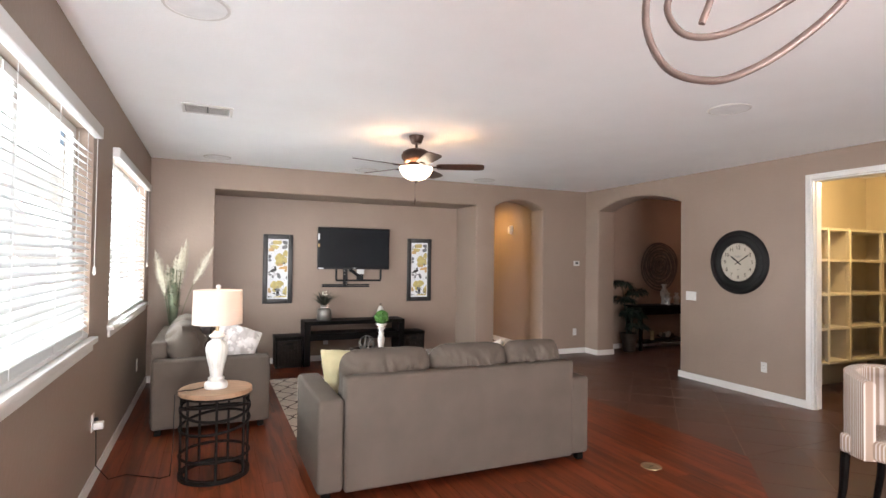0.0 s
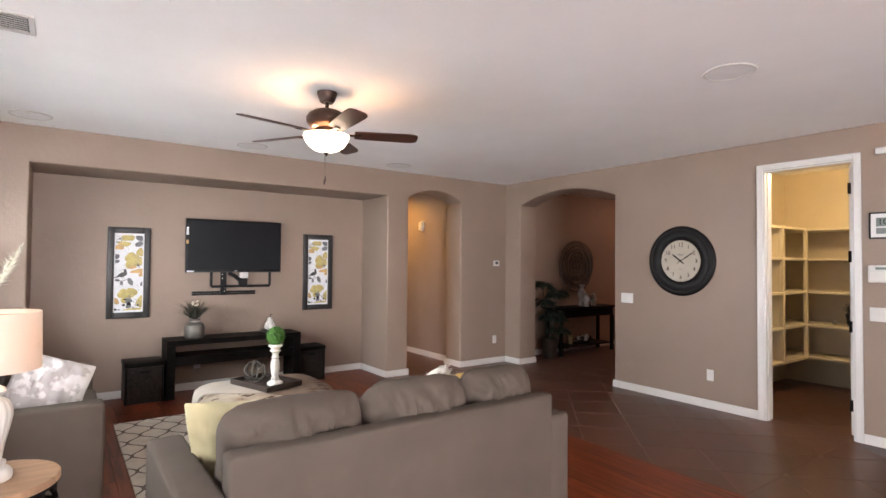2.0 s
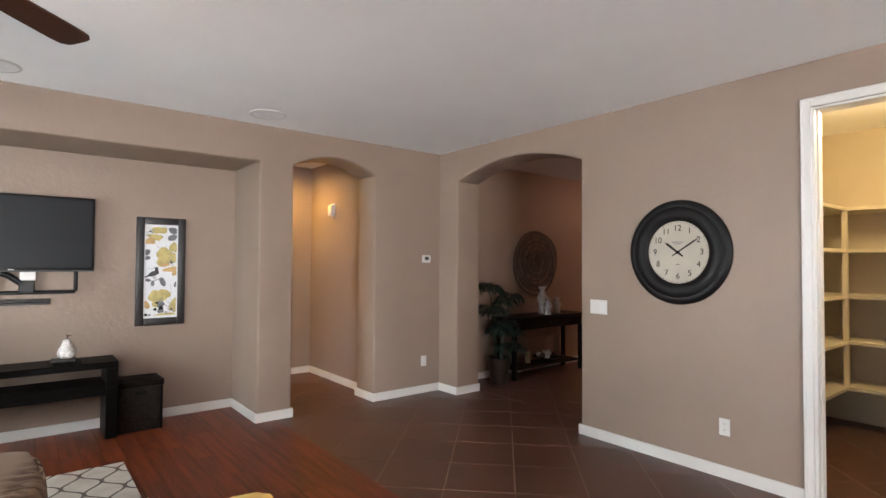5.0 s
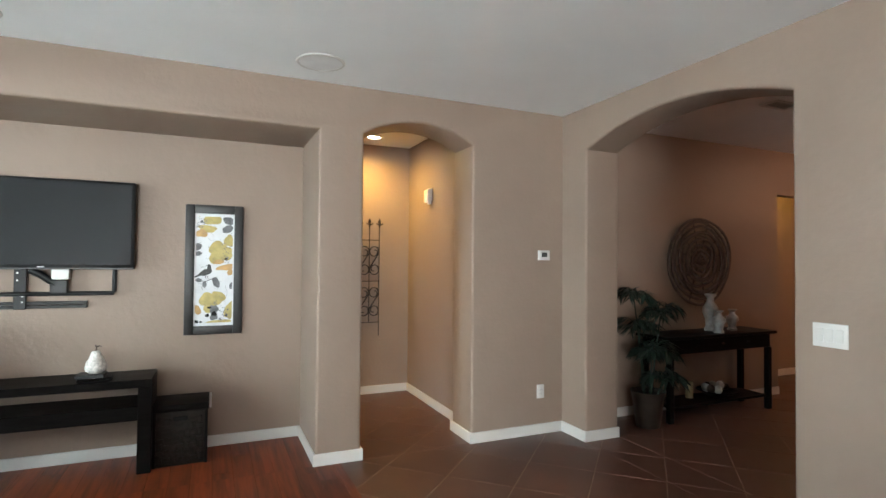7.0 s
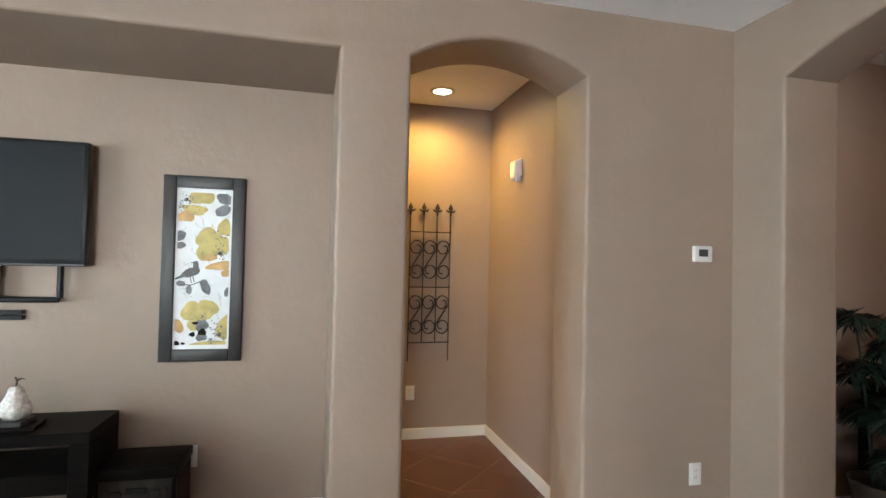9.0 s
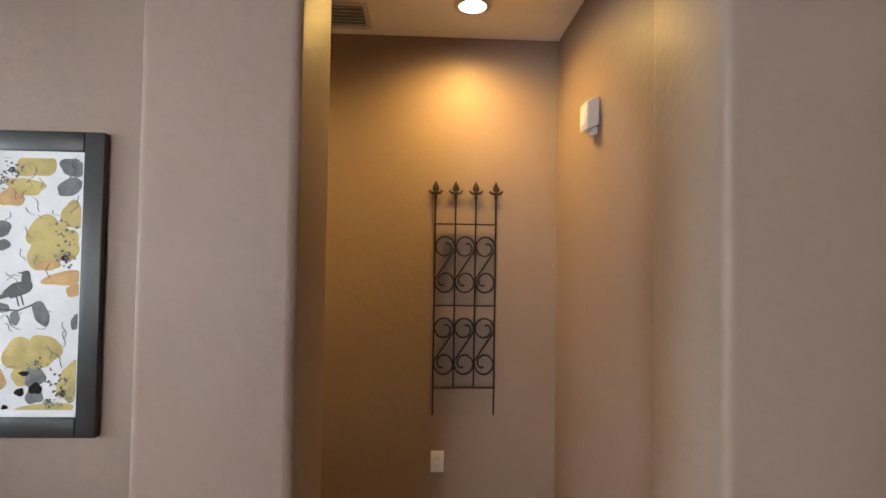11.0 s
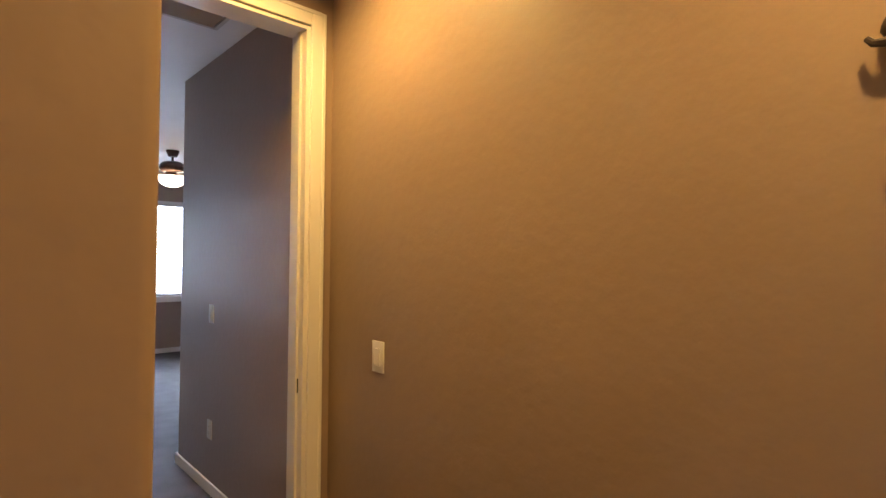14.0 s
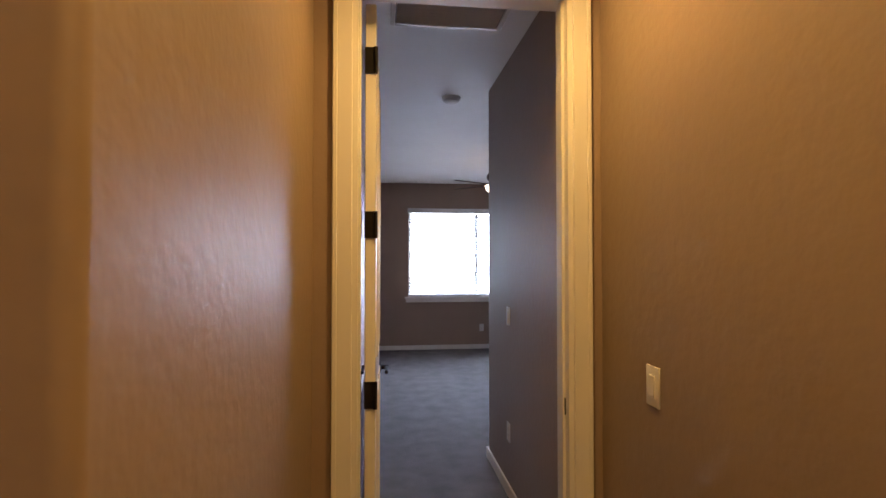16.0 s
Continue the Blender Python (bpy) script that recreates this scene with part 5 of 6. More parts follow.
# ---- ceiling fan ----
def fan(name, at, turn, drop, label):
    """A five-bladed fan hung from the ceiling at (x, y); drop: the blades' distance below it."""
    e = thing(name, (at[0], at[1], ZC), label, "ceiling fan")
    part("canopy", lathe([(0, -0.075), (0.045, -0.075), (0.055, -0.06), (0.072, -0.01), (0.072, 0.0), (0, 0)], 32), M_BRONZE, e)
    part("downrod", cyl((0, 0, -0.14), (0, 0, -0.07), 0.013, 14), M_BRONZE, e)
    part("motor", lathe([(0, -0.265), (0.1, -0.265), (0.12, -0.25), (0.142, -0.22), (0.145, -0.19), (0.13, -0.16), (0.09, -0.135), (0.03, -0.125), (0, -0.125)], 40), M_BRONZE, e)
    part("switch_cup", lathe([(0, -0.33), (0.075, -0.33), (0.085, -0.3), (0.08, -0.266), (0, -0.266)], 32), M_BRONZE, e)
    part("bowl", lathe([(0, -0.437), (0.04, -0.433), (0.085, -0.418), (0.125, -0.39), (0.15, -0.355), (0.16, -0.325), (0.163, -0.312), (0.157, -0.312), (0.15, -0.345), (0.12, -0.385), (0.08, -0.41), (0, -0.425)], 40), M_BOWL, e, "lit frosted glass bowl")
    part("finial", lathe([(0, -0.463), (0.006, -0.458), (0.012, -0.45), (0.01, -0.445), (0.024, -0.441), (0.022, -0.434), (0, -0.433)], 18), M_BRONZE, e)
    for k in range(5):
        a = turn + 72 * k
        arm = part("blade_arm", box(0.1, 0.25, -0.02, 0.02, -0.301, -0.291, 0.004, 1), M_BRONZE, e)
        bm = bmesh.new()
        prof = [(0.2, 0.052), (0.24, 0.06), (0.4, 0.066), (0.58, 0.07), (0.63, 0.066), (0.655, 0.05), (0.662, 0.03)]
        out = [(r, h) for r, h in prof] + [(r, -h) for r, h in reversed(prof)]
        lo = [bm.verts.new((r, h, -0.003)) for r, h in out]
        up = [bm.verts.new((r, h, 0.004)) for r, h in out]
        bm.faces.new(lo)
        bm.faces.new(up)
        for i in range(len(out)):
            j = (i + 1) % len(out)
            bm.faces.new((lo[i], lo[j], up[j], up[i]))
        bl = part("blade", bm, M_BLADE, e, "dark walnut blade", smooth=False)
        med = part("medallion", lathe([(0, -0.008), (0.024, -0.006), (0.03, 0.0), (0, 0.0)], 16), M_BRONZE, e)
        bl.matrix_basis = pose(0, 0, -drop, 0, 0, a) @ pose(0, 0, 0, -12, 0, 0)
        arm.matrix_basis = pose(0, 0, -drop + 0.296 - 0.004, 0, 0, a)
        med.matrix_basis = pose(0, 0, -drop, 0, 0, a) @ pose(0.225, 0, -0.004, -12, 0, 0)
    return e


f1 = fan("ceiling_fan", (2.0, 5.19), -24, 0.3, "five bladed walnut ceiling fan with lit glass bowl")
for dx, ln in ((0.0, 0.62), (0.008, 0.6)):
    bm = tube([(dx, 0.03, -0.44), (dx, 0.03, -ln)], 0.0007, 5)
    lathe([(0, -ln - 0.045), (0.005, -ln - 0.04), (0.006, -ln - 0.02), (0.002, -ln), (0, -ln)], 10, (dx, 0.03, 0), bm)
    part("pull_chain", bm, M_BRONZE, f1)
fan("bedroom_ceiling_fan", (-2.0, 10.21), 10, 0.3, "five bladed ceiling fan with lit bowl in the bedroom")


# ---- wall clock ----
ck = thing("wall_clock", (XC, 4.829, 1.557), "large round black wall clock with cream dial", "clock", rz=-90)
RIM = [(0.232, 0.0), (0.385, 0.0), (0.388, 0.012), (0.375, 0.03), (0.35, 0.04), (0.335, 0.036), (0.325, 0.042), (0.29, 0.05), (0.26, 0.044), (0.245, 0.034), (0.232, 0.022), (0.232, 0.0)]


def facing(bm):
    """Turns a solid built about z so that z points out of a wall, towards local -y."""
    bmesh.ops.transform(bm, matrix=pose(0, 0, 0, 90, 0, 0), verts=bm.verts)
    return bm


part("rim", facing(lathe(RIM, 64)), mat("glossy_black_clock_rim", (0.007, 0.006, 0.006), 0.5, var=0.15, scale=8, fine=60, bump=0.03, spec=0.2), ck)
M_NUMERAL = mat("faded_brown_black_ink", (0.020, 0.017, 0.014), 0.75, var=0.35, scale=40, fine=160, bump=0, spec=0.1)
part("dial", facing(lathe([(0, 0.004), (0.238, 0.004), (0.238, 0.014), (0, 0.014)], 64)), M_CLOCKFACE, ck, "cream printed dial")
for h in range(1, 13):
    a = radians(90 - 30 * h)
    text(str(h), 0.062, pose(0.178 * math.cos(a), -0.0145, 0.178 * math.sin(a), 90, 0, 0), M_NUMERAL, ck, 0.0006, "numeral")
for k in range(60):
    a = radians(6 * k)
    bm = box(-0.0012 if k % 5 else -0.0025, 0.0012 if k % 5 else 0.0025, -0.0150, -0.0142, 0.218, 0.230)
    m = part("minute_mark", bm, M_INK, ck, smooth=False)
    m.matrix_basis = pose(0, 0, 0, 0, math.degrees(a), 0)
for u, z, w in ((0, 0.075, 0.09), (0, 0.062, 0.05), (0, -0.09, 0.03)):
    part("dial_print", box(u - w / 2, u + w / 2, -0.0150, -0.0142, z - 0.003, z + 0.003), M_GREYINK, ck, "small unreadable print", smooth=False)
for ang, ln, w in ((57, 0.19, 0.006), (-52, 0.125, 0.009)):
    bm = flat([(-w * 0.6, -0.05), (w * 0.6, -0.05), (w, ln * 0.75), (0, ln), (-w, ln * 0.75)], 0.018, 0.0205)
    part("pointer", bm, M_INK, ck, "black spade pointer", smooth=False).matrix_basis = pose(0, 0, 0, 0, ang, 0)
part("boss", facing(lathe([(0, 0.014), (0.012, 0.014), (0.012, 0.024), (0, 0.026)], 18)), M_INK, ck)


# ---- plates and devices on the walls ----
def plate(name, at, rz, w, h, label, category, kind="outlet", n=1, group=""):
    """A wall plate; local -y points into the room."""
    e = thing(name, at, label, category, group, rz)
    part("plate", box(-w / 2, w / 2, -0.007, 0.0, -h / 2, h / 2, 0.003, 2), M_PLASTIC, e)
    for i in range(n):
        x = (i - (n - 1) / 2) * 0.046
        if kind == "outlet":
            for z in (-0.02, 0.02):
                part("socket", box(x - 0.015, x + 0.015, -0.0085, -0.006, z - 0.014, z + 0.014, 0.002, 1), M_PLASTIC, e)
                for s in (-0.006, 0.006):
                    part("slot", box(x + s - 0.001, x + s + 0.001, -0.0088, -0.008, z - 0.004, z + 0.006), M_DARKSLOT, e, smooth=False)
        else:
            part("rocker", box(x - 0.0165, x + 0.0165, -0.0105, -0.006, -0.033, 0.033, 0.003, 1), M_PLASTIC, e)
            part("rocker_gap", box(x - 0.0175, x + 0.0175, -0.0074, -0.0065, -0.0345, 0.0345), M_PLASTICGREY, e, smooth=False)
    return e


OUT, SWI = "white duplex power outlet on the wall", "white rocker light switch on the wall"
plate("power_outlet", (XC, 4.51, 0.348), -90, 0.072, 0.116, OUT, "outlet", group="power outlets")
plate("power_outlet", (5.845, YN, 0.356), 0, 0.072, 0.116, OUT, "outlet", group="power outlets")
plate("power_outlet", (3.25, 8.41, 0.36), 0, 0.072, 0.116, OUT, "outlet", group="power outlets")
plate("power_outlet", (4.655, 9.53, 0.372), 0, 0.072, 0.116, OUT, "outlet", group="power outlets")
plate("power_outlet", (XW, 6.80, 0.385), 90, 0.072, 0.116, OUT, "outlet", group="power outlets")
plate("power_outlet", (1.80, 8.41, 0.30), 0, 0.072, 0.116, OUT, "outlet", group="power outlets")
plate("power_outlet", (-4.02, 10.38, 0.36), 90, 0.072, 0.116, OUT, "outlet", group="power outlets")
plate("power_outlet", (1.35, 9.53, 0.40), 0, 0.072, 0.116, OUT, "outlet", group="power outlets")
plate("light_switch", (1.35, 9.53, 1.12), 0, 0.072, 0.116, SWI, "switch", "switch", 1, "light switches")
po = plate("power_outlet", (XW, 4.56, 0.42), 90, 0.072, 0.116, "white power outlet with adapter and lamp plug", "outlet", group="power outlets")
part("adapter", box(-0.02, 0.035, -0.065, -0.009, -0.045, 0.0, 0.005, 2), M_PLASTIC, po, "white power adapter")
part("plug", box(-0.012, 0.012, -0.035, -0.009, 0.01, 0.032, 0.004, 1), M_BLACK, po, "black plug")
plate("light_switch", (XC, 5.522, 1.105), -90, 0.164, 0.118, "white triple rocker light switch on the wall", "switch", "switch", 3, "light switches")
plate("light_switch", (XC, 3.037, 1.108), -90, 0.212, 0.118, "white four gang rocker switch beside the pantry", "switch", "switch", 4, "light switches")
plate("light_switch", (4.15, 8.345, 1.112), 90, 0.072, 0.118, SWI, "switch", "switch", 1, "light switches")
plate("light_switch", (3.125, 9.53, 1.103), 0, 0.072, 0.118, SWI, "switch", "switch", 1, "light switches")

th = thing("thermostat", (5.868, YN, 1.513), "small white wall thermostat with dark display", "thermostat")
part("body", box(-0.055, 0.055, -0.024, 0, -0.042, 0.042, 0.006, 2), M_PLASTIC, th)
part("display", box(-0.03, 0.026, -0.0255, -0.023, -0.014, 0.024), M_DARKSLOT, th, "dark display", smooth=False)
kp = thing("alarm_keypad", (XC, 3.037, 1.452), "white rounded alarm keypad with small display", "keypad", rz=-90)
part("body", box(-0.112, 0.112, -0.032, 0, -0.074, 0.074, 0.014, 3), M_PLASTIC, kp)
part("lower_flap", box(-0.09, 0.09, -0.037, -0.03, -0.066, 0.028, 0.004, 2), M_PLASTIC, kp)
part("display", box(-0.055, 0.035, -0.0365, -0.03, 0.036, 0.056), M_LCD, kp, "grey display", smooth=False)
for i in range(4):
    part("key", box(0.05 + i * 0.012, 0.058 + i * 0.012, -0.036, -0.03, 0.04, 0.05), M_PLASTICGREY, kp, smooth=False)
dc = thing("digital_clock", (XC, 2.999, 1.861), "black framed digital clock with grey display", "clock", rz=-90)
for u0, u1, v0, v1 in ((-0.139, -0.127, -0.112, 0.112), (0.127, 0.139, -0.112, 0.112), (-0.127, 0.127, 0.1, 0.112), (-0.127, 0.127, -0.112, -0.1)):
    part("rim", box(u0, u1, -0.024, 0, v0, v1, 0.003, 1), M_BLACK, dc)
part("mat_board", box(-0.127, 0.127, -0.014, 0, -0.1, 0.1), M_PLASTIC, dc, "white surround", smooth=False)
part("display", box(-0.09, 0.09, -0.0155, -0.0135, -0.008, 0.066), M_LCD, dc, "grey time display", smooth=False)
part("display", box(-0.09, 0.09, -0.0155, -0.0135, -0.07, -0.02), M_LCD, dc, "grey date display", smooth=False)
text("10:02", 0.072, pose(0, -0.0158, 0.029, 90, 0, 0), M_INK, dc, 0.0004, "digit")
for i in range(6):
    part("unreadable_print", box(-0.08 + i * 0.027, -0.062 + i * 0.027, -0.0165, -0.0153, -0.062, -0.03), M_GREYINK, dc, smooth=False)
wc = thing("door_chime_box", (XC, 3.017, 2.493), "small white door chime box high on the wall", "chime box", rz=-90)
part("body", box(-0.07, 0.07, -0.03, 0, -0.028, 0.028, 0.006, 2), M_PLASTIC, wc)
for i in range(3):
    part("groove", box(-0.062, 0.062, -0.0315, -0.0295, -0.016 + i * 0.013, -0.013 + i * 0.013), M_PLASTICGREY, wc, smooth=False)
ms = thing("motion_sensor", (5.31, 8.88, 2.135), "white motion sensor on the hall wall", "sensor", rz=-90)
bm = box(-0.05, 0.05, -0.06, 0, -0.065, 0.065, 0.012, 3)
for v in bm.verts:
    if v.co.y < -0.03:
        v.co.z -= 0.02
part("body", bm, M_PLASTIC, ms)
part("lens", box(-0.035, 0.035, -0.0635, -0.055, -0.062, 0.0, 0.004, 1), M_PLASTICGREY, ms, "pale lens")
part("bracket", box(-0.02, 0.02, -0.03, 0, -0.1, -0.064, 0.004, 1), M_PLASTICGREY, ms)
part("strike_plate", box(2.70, 2.73, DY1 - 0.0175, DY1 - 0.0135, 0.91, 0.97), M_IRON, bpy.data.objects["door_frame_bedroom"], "dark strike plate", smooth=False).matrix_basis = Matrix.Translation((-2.76, -(DY0 + DY1) / 2, 0))


# ---- ceiling fittings ----
M_GRILLE = mat("white_perforated_grille", (0.80, 0.80, 0.80), 0.7, var=0.05, scale=9, fine=300, bump=0.3)


def speaker(x, y):
    e = thing("ceiling_speaker", (x, y, ZC), "round white ceiling speaker with perforated grille", "speaker", "ceiling speakers")
    part("rim", lathe([(0.138, -0.008), (0.152, -0.006), (0.156, 0.0), (0.138, 0.0), (0.138, -0.008)], 40), M_PLASTIC, e)
    part("grille", lathe([(0, -0.0062), (0.139, -0.005), (0.139, 0.0), (0, 0.0)], 40), M_GRILLE, e, "pale perforated grille")


for p in ((0.11, 3.19), (0.237, 7.28), (3.86, 3.25), (2.085, 7.32), (3.89, 7.32)):
    speaker(*p)


M_VENTBACK = mat("grey_vent_shadow", (0.16, 0.16, 0.16), 0.7, var=0.1, bump=0)


def vent(name, at, w, d, rz, n, label, rows=1, tip=35):
    e = thing(name, at, label, "vent", "ceiling vents", rz)
    for u0, u1, v0, v1 in ((-w, -w + 0.025, -d, d), (w - 0.025, w, -d, d), (-w + 0.025, w - 0.025, -d, -d + 0.025), (-w + 0.025, w - 0.025, d - 0.025, d)):
        part("rim", box(u0, u1, v0, v1, -0.012, 0, 0.003, 1), M_PLASTIC, e)
    part("backing", box(-w + 0.025, w - 0.025, -d + 0.025, d - 0.025, -0.003, 0), M_VENTBACK, e, smooth=False)
    for k in range(rows):
        u0 = -w + 0.025 + (2 * w - 0.05) * k / rows
        u1 = -w + 0.025 + (2 * w - 0.05) * (k + 1) / rows
        for i in range(n):
            y = -d + 0.03 + (2 * d - 0.06) * (i + 0.5) / n
            bm = box(u0 + 0.006, u1 - 0.006, -0.007, 0.007, -0.001, 0.001)
            part("slat", bm, M_PLASTIC, e, smooth=False).matrix_basis = pose(0, y, -0.008, tip, 0, 0)
    return e


vent("ceiling_vent", (0.145, 5.105, ZC), 0.19, 0.135, 0, 7, "white louvred ceiling air vent", 2)
vent("return_air_vent", (1.93, 9.08, ZC), 0.30, 0.14, 90, 7, "white louvred return air vent in the bedroom ceiling", tip=-40)
vent("hall_vent", (4.02, 9.30, ZC), 0.24, 0.14, 0, 6, "white louvred vent in the hall ceiling")
vent("foyer_vent", (7.42, 6.66, ZC), 0.15, 0.08, 0, 4, "white ceiling vent in the foyer")
for x, y in ((4.78, 9.15), (3.25, 9.10)):
    e = thing("downlight", (x, y, ZC), "round recessed ceiling downlight switched on", "downlight", "hall downlights")
    part("trim_ring", lathe([(0.068, -0.010), (0.092, -0.007), (0.096, 0.0), (0.068, 0.0), (0.068, -0.010)], 36), M_PLASTIC, e)
    part("lens", lathe([(0, -0.0045), (0.068, -0.0045), (0.068, 0.0), (0, 0.0)], 36), M_DOWNLIGHT, e, "glowing lens")
sd = thing("smoke_detector", (0.56, 9.27, ZC), "round white smoke detector on the bedroom ceiling", "smoke detector")
part("base", lathe([(0, -0.02), (0.072, -0.02), (0.075, 0.0), (0, 0.0)], 32), M_PLASTIC, sd)
part("cover", lathe([(0, -0.042), (0.045, -0.042), (0.058, -0.034), (0.062, -0.02), (0, -0.02)], 32), M_PLASTIC, sd)

# brass floor outlet
fo = thing("floor_outlet", (3.26, 3.43, 0.002), "round brass floor outlet cover set in the planks", "floor outlet")
part("ring", lathe([(0.045, 0.0), (0.075, 0.0), (0.074, 0.005), (0.048, 0.006), (0.045, 0.0)], 36), M_BRASS, fo)
part("cap", lathe([(0, 0.0), (0.045, 0.0), (0.045, 0.0035), (0, 0.0035)], 28), M_BRASS, fo)
part("slot", box(-0.018, 0.018, -0.005, 0.005, 0.0036, 0.0048), M_DARKSLOT, fo, smooth=False)

# ---- hall: iron wall trellis ----
tr = thing("wall_trellis", (4.792, 9.53, 0.63), "dark wrought iron scrolled garden trellis on the wall", "wall decor")
M_TRELLIS = mat("brown_rusted_iron", (0.021, 0.012, 0.008), 0.55, var=0.35, scale=14, fine=120, bump=0.2, spec=0.3)
TW, TY = 0.168, -0.016
SP = 2 * TW / 3
for k in range(4):
    x = -TW + SP * k
    z0 = 0.0 if k in (0, 3) else 0.155
    part("upright", tube([(x, TY, z0), (x, TY, 1.198)], 0.0048, 8), M_TRELLIS, tr)
    bm = lathe([(0, 0.03), (0.010, 0.034), (0.019, 0.05), (0.017, 0.062), (0.008, 0.082), (0, 0.098)], 12, (x, TY, 1.194))
    for v in bm.verts:
        v.co.y = TY + (v.co.y - TY) * 0.55
    for s in (-1, 1):
        tube([(x, TY - 0.006, 1.226), (x + s * 0.012, TY - 0.012, 1.221), (x + s * 0.026, TY - 0.010, 1.224), (x + s * 0.036, TY - 0.004, 1.236)], 0.010, 8, bm, taper=0.55)
    ball((x, TY - 0.008, 1.222), 0.013, bm, 10)
    cyl((x, TY, 1.190), (x, TY, 1.216), 0.0085, 10, bm)
    part("finial", bm, M_TRELLIS, tr, "iron fleur finial")
for z in (0.150, 0.600, 1.050):
    part("crossbar", tube([(-TW - 0.006, TY - 0.008, z), (TW + 0.006, TY - 0.008, z)], 0.0045, 8), M_TRELLIS, tr)
for x in (-TW, TW):
    for z in (0.16, 1.06):
        part("standoff", tube([(x, TY, z), (x, 0.0, z)], 0.004, 6), M_TRELLIS, tr)


def scroll(x0, x1, z0, z1):
    """A strap scroll between two uprights: a curl inside the top, a long diagonal, and a curl inside the bottom."""
    cx, r, k = (x0 + x1) / 2, (x1 - x0) / 2, 1.12
    cz = z1 - r * k
    top = []
    for i in range(29):
        t = i / 28
        ang = radians(-18 + 480 * (1 - t))
        rad = r * (0.28 + 0.72 * min(1.0, t / 0.62) ** 0.8)
        top.append((cx + 0.12 * r * (1 - min(1.0, t / 0.62)) + rad * math.cos(ang), TY, cz + rad * k * math.sin(ang)))
    pts = top + [(2 * cx - q[0], TY, z0 + z1 - q[2]) for q in reversed(top)]
    own = bmesh.new()
    rings = []
    for i, q in enumerate(pts):
        a, b = Vector(pts[max(0, i - 1)]), Vector(pts[min(len(pts) - 1, i + 1)])
        d = (b - a).normalized()
        side = Vector((d.z, 0, -d.x)) * 0.0042
        rings.append([own.verts.new(Vector(q) + side * u + Vector((0, v, 0))) for u, v in ((-1, -0.009), (1, -0.009), (1, 0.009), (-1, 0.009))])
    for a, b in zip(rings, rings[1:]):
        for i in range(4):
            own.faces.new((a[i], a[(i + 1) % 4], b[(i + 1) % 4], b[i]))
    own.faces.new(rings[0])
    own.faces.new(rings[-1])
    part("scroll", own, M_TRELLIS, tr, "flat iron strap scroll")


for zz in ((0.222, 0.530), (0.672, 0.980)):
    for k in range(3):
        scroll(-TW + SP * k + 0.003, -TW + SP * (k + 1) - 0.003, *zz)

# ---- foyer ----
dk = thing("wall_disc", (7.87, 7.83, 1.482), "round woven taupe wall disc with concentric rings", "wall decor")
for i, r in enumerate((0.44, 0.395, 0.35, 0.305, 0.26, 0.215, 0.17, 0.125, 0.08)):
    bm = tube([(r * math.cos(a) + 0.012 * math.sin(3 * a + i), -0.03 - 0.012 * (i % 2), r * math.sin(a) + 0.012 * math.cos(2 * a + i * 2)) for a in (2 * math.pi * k / 60 for k in range(60))], 0.0135, 7, closed=True)
    part("ring", bm, M_TAUPE, dk)
for k in range(6):
    a = math.pi * k / 6 + 0.2
    part("spoke", tube([(0.44 * math.cos(a), -0.014, 0.44 * math.sin(a)), (-0.44 * math.cos(a), -0.014, -0.44 * math.sin(a))], 0.007, 6), M_TAUPE, dk)

ft = thing("foyer_table", (7.76, 7.62, 0.001), "dark wooden entry console table with lower shelf", "console table")
part("tabletop", box(-0.74, 0.74, -0.2, 0.2, 0.755, 0.785, 0.006, 2), M_BLACKWOOD, ft)
part("apron", box(-0.68, 0.68, -0.165, 0.165, 0.62, 0.755, 0.003, 1), M_BLACKWOOD, ft)
for x in (-0.665, 0.665):
    for y in (-0.15, 0.15):
        part("leg", box(x - 0.026, x + 0.026, y - 0.026, y + 0.026, 0, 0.62, 0.004, 1), M_BLACKWOOD, ft)
part("shelf", box(-0.64, 0.64, -0.15, 0.15, 0.12, 0.145, 0.003, 1), M_BLACKWOOD, ft)
for x in (-0.34, 0.0, 0.34):
    part("knob", facing(lathe([(0, 0.166), (0.008, 0.166), (0.013, 0.18), (0.008, 0.188), (0, 0.188)], 12, (x, 0.69, 0))), M_IRON, ft)
CHALK = mat("pale_grey_stoneware", (0.40, 0.385, 0.36), 0.55, var=0.2, scale=20, fine=90, bump=0.2)
for x, y, s in ((7.82, 7.64, 0.98), (7.765, 7.50, 0.58), (8.08, 7.60, 0.56)):
    e = thing("stoneware_vase", (x, y, 0.787), "pale grey carved stoneware vase on the entry table", "vase", "vases on the entry table")
    part("body", lathe([(0, 0), (0.055 * s ** .4, 0), (0.06 * s ** .4, 0.02 * s), (0.045 * s ** .4, 0.05 * s), (0.05 * s ** .4, 0.12 * s), (0.075 * s ** .4, 0.19 * s), (0.07 * s ** .4, 0.24 * s), (0.035 * s ** .4, 0.29 * s),
                       (0.032 * s ** .4, 0.33 * s), (0.055 * s ** .4, 0.365 * s), (0.05 * s ** .4, 0.375 * s), (0, 0.36 * s)], 28, flute=0.02, flutes=9), CHALK, e)
bw = thing("decor_bowl", (7.86, 7.60, 0.147), "dark bowl of pale decorative balls on the shelf", "bowl")
part("dish", lathe([(0, 0), (0.07, 0), (0.13, 0.03), (0.19, 0.06), (0.185, 0.065), (0.12, 0.038), (0, 0.012)], 32), M_BLACKWOOD, bw)
rng = random.Random(21)
